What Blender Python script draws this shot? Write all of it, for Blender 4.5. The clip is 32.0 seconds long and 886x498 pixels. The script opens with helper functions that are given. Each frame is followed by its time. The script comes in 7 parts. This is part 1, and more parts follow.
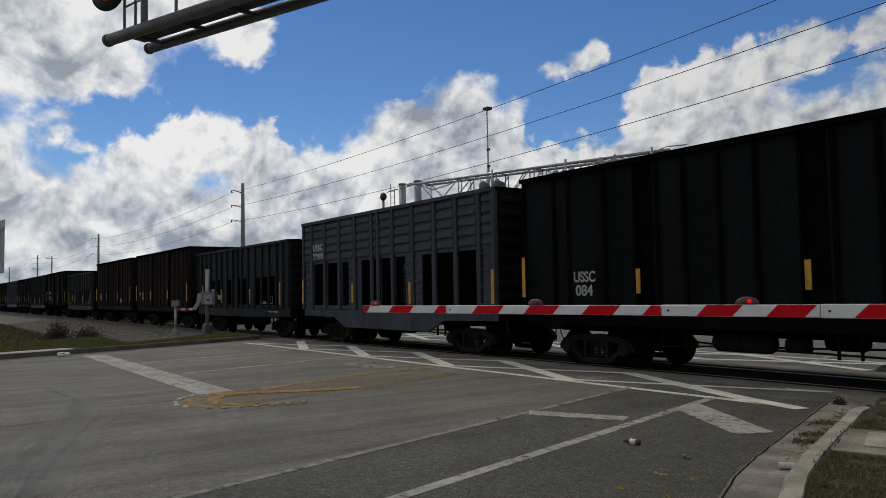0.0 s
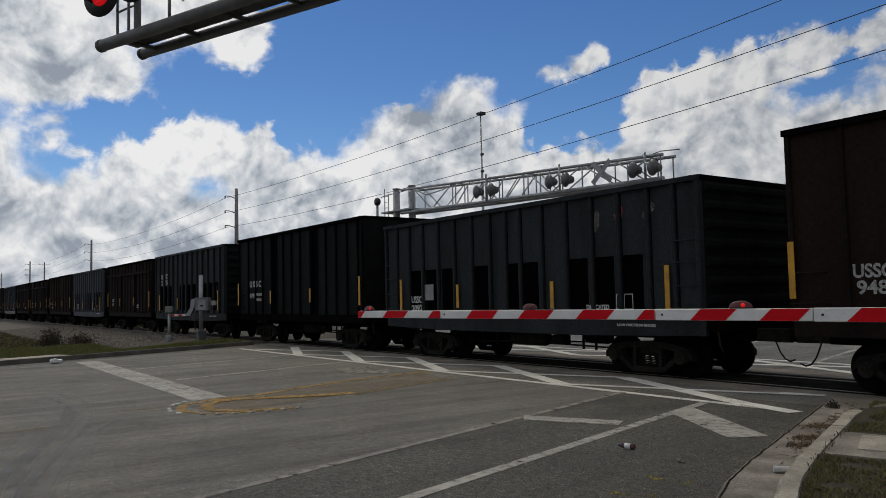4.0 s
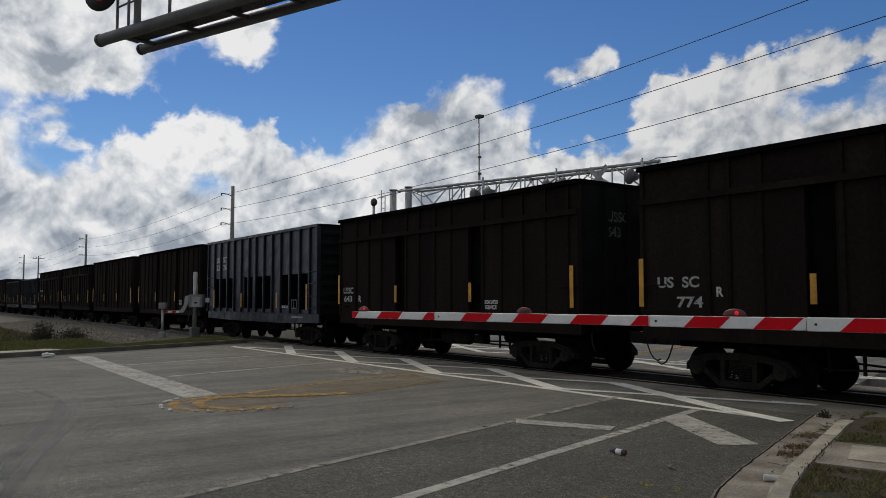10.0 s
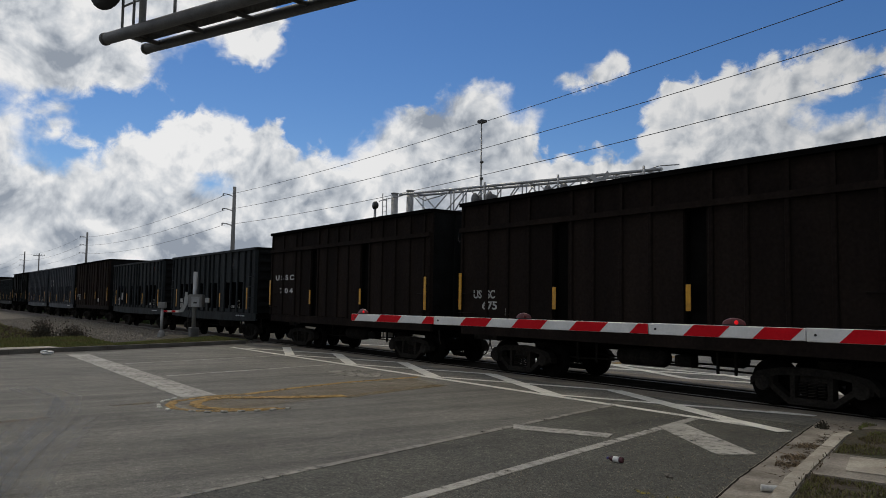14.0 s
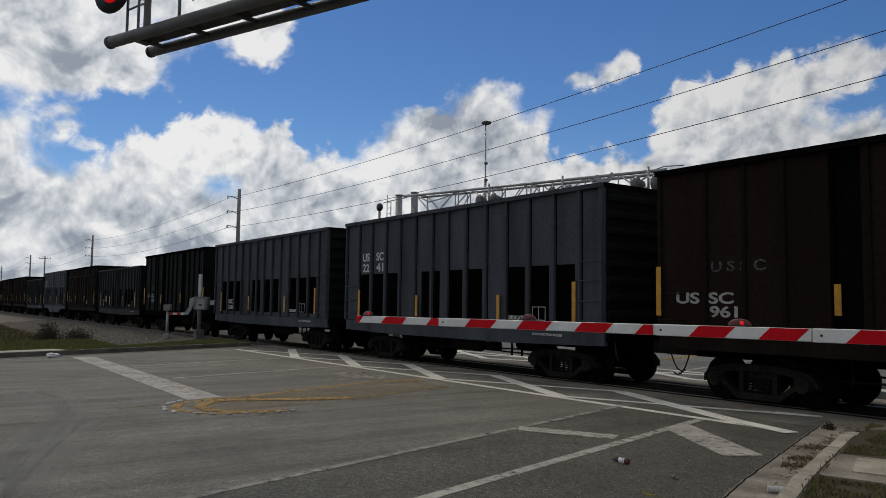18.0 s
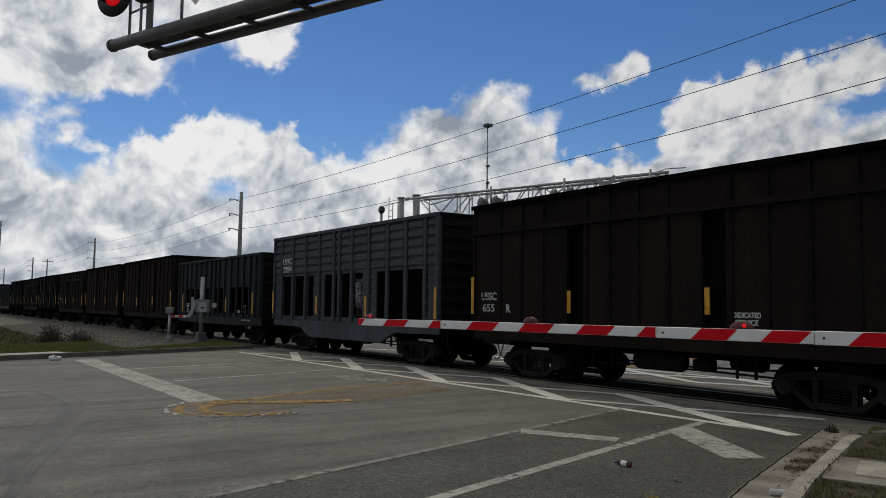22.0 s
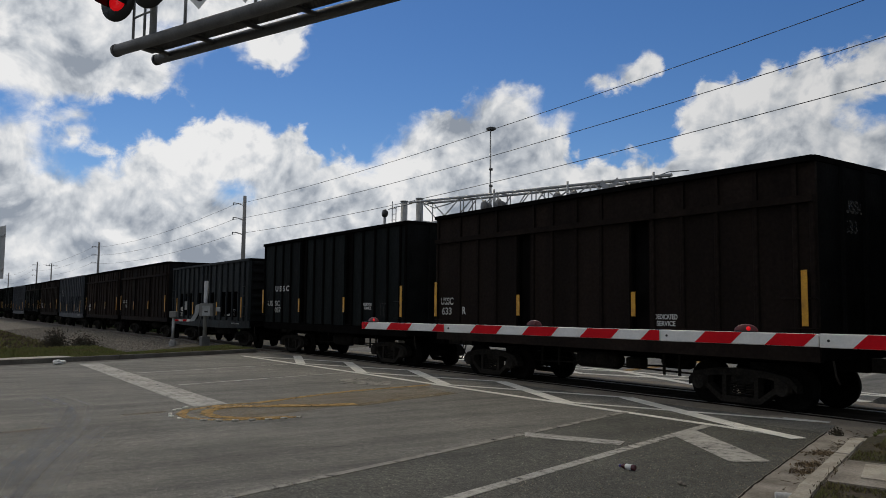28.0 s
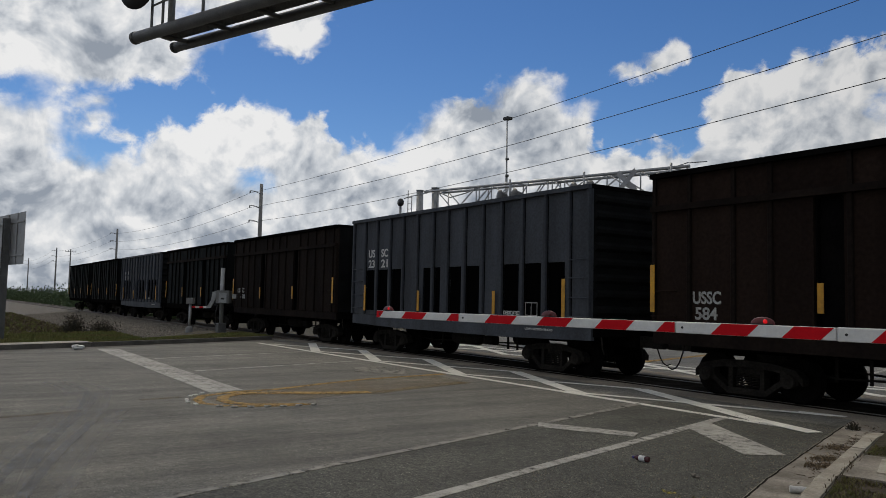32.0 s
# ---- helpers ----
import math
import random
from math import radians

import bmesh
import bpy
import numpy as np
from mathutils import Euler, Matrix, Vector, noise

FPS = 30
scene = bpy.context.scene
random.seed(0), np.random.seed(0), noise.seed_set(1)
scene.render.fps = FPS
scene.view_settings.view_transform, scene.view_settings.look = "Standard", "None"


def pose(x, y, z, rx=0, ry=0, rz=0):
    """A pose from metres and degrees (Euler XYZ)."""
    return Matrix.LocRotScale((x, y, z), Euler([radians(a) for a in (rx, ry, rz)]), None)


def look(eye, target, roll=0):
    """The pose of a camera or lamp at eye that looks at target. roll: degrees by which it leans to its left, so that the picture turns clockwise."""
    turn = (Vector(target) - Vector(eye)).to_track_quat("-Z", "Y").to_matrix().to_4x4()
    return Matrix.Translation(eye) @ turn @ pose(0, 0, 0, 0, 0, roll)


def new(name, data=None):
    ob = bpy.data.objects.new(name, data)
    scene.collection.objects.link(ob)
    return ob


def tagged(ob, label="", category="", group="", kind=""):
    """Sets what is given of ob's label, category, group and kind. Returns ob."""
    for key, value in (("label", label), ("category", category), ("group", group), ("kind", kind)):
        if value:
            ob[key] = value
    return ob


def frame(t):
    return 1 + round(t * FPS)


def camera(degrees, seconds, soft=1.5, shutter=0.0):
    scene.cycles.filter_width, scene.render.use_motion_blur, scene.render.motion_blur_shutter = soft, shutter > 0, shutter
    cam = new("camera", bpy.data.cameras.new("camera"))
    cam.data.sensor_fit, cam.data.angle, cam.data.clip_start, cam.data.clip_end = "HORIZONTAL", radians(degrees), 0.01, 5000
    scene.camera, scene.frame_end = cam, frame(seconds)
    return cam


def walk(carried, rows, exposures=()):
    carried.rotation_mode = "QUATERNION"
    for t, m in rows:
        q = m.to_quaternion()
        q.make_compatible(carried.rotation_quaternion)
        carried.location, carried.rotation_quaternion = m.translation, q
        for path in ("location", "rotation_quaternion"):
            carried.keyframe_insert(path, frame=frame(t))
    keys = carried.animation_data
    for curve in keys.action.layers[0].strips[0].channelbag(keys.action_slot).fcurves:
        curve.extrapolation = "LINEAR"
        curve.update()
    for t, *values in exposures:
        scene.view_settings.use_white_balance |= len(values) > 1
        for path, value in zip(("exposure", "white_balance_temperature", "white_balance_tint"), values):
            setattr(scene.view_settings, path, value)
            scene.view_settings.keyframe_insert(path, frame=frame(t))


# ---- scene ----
# Camera: hand-held on the verge beside the road, turning a little.
EYE = 1.72
cam = camera(59.92, 32.0, soft=0.9)
PATH = [
    (0, pose(0, 0, EYE, 93.270, 1.042, 55.033)), (0.5, pose(0, 0, EYE, 93.280, 1.069, 55.055)), (1, pose(0, 0, EYE, 93.265, 1.198, 55.047)),
    (1.5, pose(0, 0, EYE, 93.355, 1.232, 55.054)), (2, pose(0, 0, EYE, 93.350, 1.234, 54.931)), (2.5, pose(0, 0, EYE, 93.394, 1.258, 54.793)),
    (3, pose(0, 0, EYE, 93.404, 1.234, 54.672)), (3.5, pose(0, 0, EYE, 93.520, 1.263, 54.632)), (5.5, pose(0, 0, EYE, 93.779, 1.077, 54.481)),
    (6, pose(0, 0, EYE, 93.694, 0.976, 54.353)), (6.5, pose(0, 0, EYE, 93.712, 0.913, 54.313)), (7, pose(0, 0, EYE, 93.750, 0.879, 54.277)),
    (7.5, pose(0, 0, EYE, 93.794, 0.518, 54.249)), (8, pose(0, 0, EYE, 93.807, 0.428, 54.242)), (8.5, pose(0, 0, EYE, 93.805, 0.386, 54.324)),
    (9, pose(0, 0, EYE, 93.798, 0.355, 54.386)), (9.5, pose(0, 0, EYE, 93.820, 0.217, 54.365)), (10, pose(0, 0, EYE, 93.771, 0.055, 54.201)),
    (10.5, pose(0, 0, EYE, 93.757, -0.075, 54.137)), (11, pose(0, 0, EYE, 93.773, -0.191, 54.068)), (11.5, pose(0, 0, EYE, 93.905, -0.298, 54.035)),
    (12, pose(0, 0, EYE, 93.975, -0.422, 54.058)), (12.5, pose(0, 0, EYE, 94.046, -0.622, 54.098)), (13, pose(0, 0, EYE, 94.102, -0.844, 54.159)),
    (13.5, pose(0, 0, EYE, 94.126, -0.834, 54.133)), (14, pose(0, 0, EYE, 94.083, -0.932, 54.174)), (14.5, pose(0, 0, EYE, 94.014, -1.012, 54.166)),
    (16.5, pose(0, 0, EYE, 94.201, -1.151, 54.375)), (17, pose(0, 0, EYE, 94.176, -1.060, 54.418)), (17.5, pose(0, 0, EYE, 94.155, -0.998, 54.479)),
    (18, pose(0, 0, EYE, 94.197, -0.750, 54.531)), (18.5, pose(0, 0, EYE, 94.223, -0.589, 54.487)), (19, pose(0, 0, EYE, 94.247, -0.582, 54.478)),
    (19.5, pose(0, 0, EYE, 94.254, -0.586, 54.482)), (20, pose(0, 0, EYE, 94.258, -0.736, 54.514)), (20.5, pose(0, 0, EYE, 94.249, -0.879, 54.578)),
    (21, pose(0, 0, EYE, 94.288, -0.701, 54.630)), (21.5, pose(0, 0, EYE, 94.376, -0.648, 54.634)), (22, pose(0, 0, EYE, 94.388, -0.738, 54.671)),
    (22.5, pose(0, 0, EYE, 94.476, -1.052, 54.634)), (23, pose(0, 0, EYE, 94.535, -1.247, 54.671)), (23.5, pose(0, 0, EYE, 94.536, -1.571, 54.685)),
    (24, pose(0, 0, EYE, 94.533, -1.580, 54.771)), (24.5, pose(0, 0, EYE, 94.545, -1.581, 54.812)), (25, pose(0, 0, EYE, 94.564, -1.490, 54.825)),
    (25.5, pose(0, 0, EYE, 94.560, -1.173, 54.789)), (27.5, pose(0, 0, EYE, 94.636, -0.757, 54.788)), (28, pose(0, 0, EYE, 94.639, -0.613, 54.931)),
    (28.5, pose(0, 0, EYE, 94.643, -0.771, 55.095)), (29, pose(0, 0, EYE, 94.666, -0.767, 55.181)), (29.5, pose(0, 0, EYE, 94.623, -0.725, 55.395)),
    (30, pose(0, 0, EYE, 94.532, -0.684, 55.666)), (30.5, pose(0, 0, EYE, 94.415, -0.779, 55.788)), (31, pose(0, 0, EYE, 94.024, -0.916, 55.956)),
    (31.5, pose(0, 0, EYE, 93.925, -1.039, 55.972)), (32, pose(0, 0, EYE, 93.840, -1.223, 56.031)),
]
walk(cam, PATH)

# ---- world, sun ----
SUN_EL, SUN_AZ = radians(50), radians(172)          # azimuth counted from +x towards +y
world = bpy.data.worlds.new("world")
scene.world = world
world.use_nodes = True
wn, wl = world.node_tree.nodes, world.node_tree.links
sky = wn.new("ShaderNodeTexSky")
sky.sky_type, sky.sun_disc = "NISHITA", False
sky.sun_elevation, sky.sun_rotation = SUN_EL, radians(90) - SUN_AZ
sky.altitude, sky.air_density, sky.dust_density, sky.ozone_density = 1500, 1.0, 0.25, 2.7
wn["Background"].inputs["Strength"].default_value = 0.08
rich = wn.new("ShaderNodeHueSaturation")
rich.inputs["Saturation"].default_value, rich.inputs["Hue"].default_value = 1.24, 0.506
wl.new(sky.outputs["Color"], rich.inputs["Color"])
wl.new(rich.outputs["Color"], wn["Background"].inputs["Color"])

sun_data = bpy.data.lights.new("sun", "SUN")
sun_data.energy, sun_data.angle, sun_data.color = 3.6, radians(16), (1.0, 0.88, 0.68)
sun = new("sun", sun_data)
sun.matrix_world = look((0, 0, 60), Vector((0, 0, 60)) - Vector((math.cos(SUN_EL) * math.cos(SUN_AZ), math.cos(SUN_EL) * math.sin(SUN_AZ), math.sin(SUN_EL))))
scene.view_settings.exposure = 0.0


# ---- materials ----
def material(name, colour, rough=0.7, metal=0.0, vary=0.25, scale=3.0, fine=40.0, bump=0.15, tint=None, spread=0.0, spec=0.5, streak=1.0, dent=0.0):
    """Principled surface with variation at two scales, fine relief, and a second tint in large stains."""
    m = bpy.data.materials.new(name)
    m.use_nodes = True
    n, l = m.node_tree.nodes, m.node_tree.links
    b = n["Principled BSDF"]
    b.inputs["Roughness"].default_value, b.inputs["Metallic"].default_value = rough, metal
    b.inputs["Specular IOR Level"].default_value = spec
    tc = n.new("ShaderNodeTexCoord")
    mp = n.new("ShaderNodeMapping")
    mp.inputs["Scale"].default_value = (1, 1, streak)
    l.new(tc.outputs["Object"], mp.inputs["Vector"])
    big, small = n.new("ShaderNodeTexNoise"), n.new("ShaderNodeTexNoise")
    big.inputs["Scale"].default_value, big.inputs["Detail"].default_value = scale, 5
    small.inputs["Scale"].default_value, small.inputs["Detail"].default_value = fine, 4
    l.new(mp.outputs[0], big.inputs["Vector"])
    l.new(tc.outputs["Object"], small.inputs["Vector"])
    tint = tint or tuple(c * (1 - vary * 1.6) for c in colour)
    ramp = n.new("ShaderNodeValToRGB")
    ramp.color_ramp.elements[0].position, ramp.color_ramp.elements[1].position = 0.36, 0.66
    ramp.color_ramp.elements[0].color, ramp.color_ramp.elements[1].color = (*tint, 1), (*colour, 1)
    l.new(big.outputs["Fac"], ramp.inputs["Fac"])
    mul = n.new("ShaderNodeMix")
    mul.data_type, mul.blend_type = "RGBA", "MULTIPLY"
    mul.inputs["Factor"].default_value = 1.0
    mr = n.new("ShaderNodeMapRange")
    mr.inputs["From Min"].default_value, mr.inputs["From Max"].default_value = 0.25, 0.75
    mr.inputs["To Min"].default_value, mr.inputs["To Max"].default_value = 1 - vary, 1 + vary
    l.new(small.outputs["Fac"], mr.inputs["Value"])
    l.new(ramp.outputs["Color"], mul.inputs["A"])
    l.new(mr.outputs["Result"], mul.inputs["B"])
    last = mul.outputs["Result"]
    if spread:
        info, mr2, mul2 = n.new("ShaderNodeObjectInfo"), n.new("ShaderNodeMapRange"), n.new("ShaderNodeMix")
        mul2.data_type, mul2.blend_type = "RGBA", "MULTIPLY"
        mul2.inputs["Factor"].default_value = 1.0
        mr2.inputs["To Min"].default_value, mr2.inputs["To Max"].default_value = 1 - spread, 1 + spread
        l.new(info.outputs["Random"], mr2.inputs["Value"])
        l.new(last, mul2.inputs["A"])
        l.new(mr2.outputs["Result"], mul2.inputs["B"])
        last = mul2.outputs["Result"]
    l.new(last, b.inputs["Base Color"])
    if bump:
        bp = n.new("ShaderNodeBump")
        bp.inputs["Strength"].default_value, bp.inputs["Distance"].default_value = bump, 0.02
        l.new(small.outputs["Fac"], bp.inputs["Height"])
        last_normal = bp.outputs["Normal"]
        if dent:
            wave, bp2 = n.new("ShaderNodeTexNoise"), n.new("ShaderNodeBump")
            wave.inputs["Scale"].default_value, wave.inputs["Detail"].default_value = 1.9, 2
            l.new(tc.outputs["Object"], wave.inputs["Vector"])
            bp2.inputs["Strength"].default_value, bp2.inputs["Distance"].default_value = 1.0, dent
            l.new(wave.outputs["Fac"], bp2.inputs["Height"])
            l.new(last_normal, bp2.inputs["Normal"])
            last_normal = bp2.outputs["Normal"]
        l.new(last_normal, b.inputs["Normal"])
    return m


def worn_paint(name, colour, wear=0.45, scale=7.0, soft=0.12, most=1.0):
    """Road paint, worn away in patches to the asphalt under it."""
    m = material(name, colour, 0.75, 0, 0.2, 2.5, 60, 0.2, tuple(c * 0.74 for c in colour))
    n, l = m.node_tree.nodes, m.node_tree.links
    b = n["Principled BSDF"]
    tc = n.new("ShaderNodeTexCoord")
    no, no2 = n.new("ShaderNodeTexNoise"), n.new("ShaderNodeTexNoise")
    no.inputs["Scale"].default_value, no.inputs["Detail"].default_value, no.inputs["Roughness"].default_value = scale, 8, 0.75
    no2.inputs["Scale"].default_value = 1.1
    l.new(tc.outputs["Object"], no.inputs["Vector"])
    l.new(tc.outputs["Object"], no2.inputs["Vector"])
    add = n.new("ShaderNodeMath")
    add.operation = "MULTIPLY_ADD"
    add.inputs[1].default_value = 0.35
    l.new(no2.outputs["Fac"], add.inputs[0])
    l.new(no.outputs["Fac"], add.inputs[2])
    r = n.new("ShaderNodeMapRange")
    r.inputs["From Min"].default_value, r.inputs["From Max"].default_value = wear + 0.12, wear + 0.12 + soft
    r.inputs["To Max"].default_value = most
    l.new(add.outputs[0], r.inputs["Value"])
    mix, clear = n.new("ShaderNodeMixShader"), n.new("ShaderNodeBsdfTransparent")
    l.new(r.outputs["Result"], mix.inputs[0])
    l.new(clear.outputs[0], mix.inputs[1])
    l.new(b.outputs[0], mix.inputs[2])
    l.new(mix.outputs[0], n["Material Output"].inputs["Surface"])
    return m


def glow(name, colour, strength):
    m = material(name, colour, 0.25, 0, 0.05, 5, 50, 0)
    b = m.node_tree.nodes["Principled BSDF"]
    b.inputs["Emission Color"].default_value, b.inputs["Emission Strength"].default_value = (*colour, 1), strength
    return m


def screen_material(name):
    """Expanded-metal mesh: dark strands with open diamonds."""
    m = material(name, (0.004, 0.004, 0.0043), 0.7, 0.0, 0.2, 4, 60, 0, spec=0.0)
    n, l = m.node_tree.nodes, m.node_tree.links
    out, b = n["Material Output"], n["Principled BSDF"]
    tc = n.new("ShaderNodeTexCoord")
    sep = n.new("ShaderNodeSeparateXYZ")
    l.new(tc.outputs["Object"], sep.inputs[0])
    fac = None
    for sign in (1, -1):
        ma = n.new("ShaderNodeMath")
        ma.operation = "MULTIPLY_ADD"
        ma.inputs[1].default_value = 1.25 * sign
        l.new(sep.outputs["Z"], ma.inputs[0])
        l.new(sep.outputs["X"], ma.inputs[2])
        sc = n.new("ShaderNodeMath")
        sc.operation = "MULTIPLY"
        sc.inputs[1].default_value = 27.0
        l.new(ma.outputs[0], sc.inputs[0])
        fr = n.new("ShaderNodeMath")
        fr.operation = "FRACT"
        l.new(sc.outputs[0], fr.inputs[0])
        gt = n.new("ShaderNodeMath")
        gt.operation = "GREATER_THAN"
        gt.inputs[1].default_value = 0.36
        l.new(fr.outputs[0], gt.inputs[0])
        if fac is None:
            fac = gt.outputs[0]
        else:
            mu = n.new("ShaderNodeMath")
            mu.operation = "MULTIPLY"
            l.new(fac, mu.inputs[0])
            l.new(gt.outputs[0], mu.inputs[1])
            fac = mu.outputs[0]
    tr, mix = n.new("ShaderNodeBsdfTransparent"), n.new("ShaderNodeMixShader")
    l.new(fac, mix.inputs[0])
    l.new(b.outputs[0], mix.inputs[1])
    l.new(tr.outputs[0], mix.inputs[2])
    l.new(mix.outputs[0], out.inputs["Surface"])
    return m


def asphalt_material(name, colour, speckle, streaks):
    """Worn asphalt: speckled stone, dark oily streaks and pale worn tracks along the road, blotches and small scars."""
    m = bpy.data.materials.new(name)
    m.use_nodes = True
    n, l = m.node_tree.nodes, m.node_tree.links
    b = n["Principled BSDF"]
    b.inputs["Roughness"].default_value, b.inputs["Specular IOR Level"].default_value = 0.8, 0.42
    tc = n.new("ShaderNodeTexCoord")

    def tex(scale, detail, rough, stretch=(1, 1, 1), turn=0.0):
        mp, t = n.new("ShaderNodeMapping"), n.new("ShaderNodeTexNoise")
        mp.inputs["Scale"].default_value, mp.inputs["Rotation"].default_value = stretch, (0, 0, turn)
        t.inputs["Scale"].default_value, t.inputs["Detail"].default_value, t.inputs["Roughness"].default_value = scale, detail, rough
        l.new(tc.outputs["Object"], mp.inputs["Vector"])
        l.new(mp.outputs[0], t.inputs["Vector"])
        return t.outputs["Fac"]

    def level(v, a, b0, c, d):
        r = n.new("ShaderNodeMapRange")
        for k, x in (("From Min", a), ("From Max", b0), ("To Min", c), ("To Max", d)):
            r.inputs[k].default_value = x
        l.new(v, r.inputs["Value"])
        return r.outputs["Result"]

    def times(v, w):
        t = n.new("ShaderNodeMath")
        t.operation = "MULTIPLY"
        l.new(v, t.inputs[0])
        l.new(w, t.inputs[1])
        return t.outputs[0]

    grain = tex(62, 3, 0.75)
    coarse = tex(13, 6, 0.8)
    f = times(level(grain, 0.36, 0.64, max(0.12, 1 - 0.85 * speckle), 1 + 1.0 * speckle), level(coarse, 0.36, 0.64, max(0.25, 1 - 0.5 * speckle), 1 + 0.55 * speckle))
    f = times(f, level(tex(1.0, 6, 0.66, (1.6, 0.09, 1), radians(-15.6)), 0.34, 0.66, 1 - 0.34 * streaks, 1 + 0.26 * streaks))
    f = times(f, level(tex(0.45, 6, 0.68), 0.34, 0.66, 0.76, 1.18))
    f = times(f, level(tex(2.6, 5, 0.65, (2.2, 0.5, 1), radians(-15.6)), 0.62, 0.72, 1.0, 0.5))
    f = times(f, level(tex(1.7, 6, 0.7), 0.35, 0.65, 1 - 0.2 * speckle, 1 + 0.2 * speckle))
    # single pale stones in the binder
    cell, pick = n.new("ShaderNodeTexVoronoi"), n.new("ShaderNodeSeparateColor")
    cell.inputs["Scale"].default_value = 34
    l.new(tc.outputs["Object"], cell.inputs["Vector"])
    l.new(cell.outputs["Color"], pick.inputs["Color"])
    chip = times(level(pick.outputs["Red"], 0.8, 0.86, 0, 1), level(cell.outputs["Distance"], 0.2, 0.34, 1.9 * speckle, 0))
    one = n.new("ShaderNodeMath")
    one.operation = "ADD"
    one.inputs[1].default_value = 1.0
    l.new(chip, one.inputs[0])
    f = times(f, one.outputs[0])
    mix = n.new("ShaderNodeMix")
    mix.data_type, mix.blend_type = "RGBA", "MULTIPLY"
    mix.inputs["Factor"].default_value, mix.inputs["A"].default_value = 1.0, (*colour, 1)
    l.new(f, mix.inputs["B"])
    l.new(mix.outputs["Result"], b.inputs["Base Color"])
    bp = n.new("ShaderNodeBump")
    bp.inputs["Strength"].default_value, bp.inputs["Distance"].default_value = 0.6, 0.012
    l.new(grain, bp.inputs["Height"])
    l.new(bp.outputs["Normal"], b.inputs["Normal"])
    return m


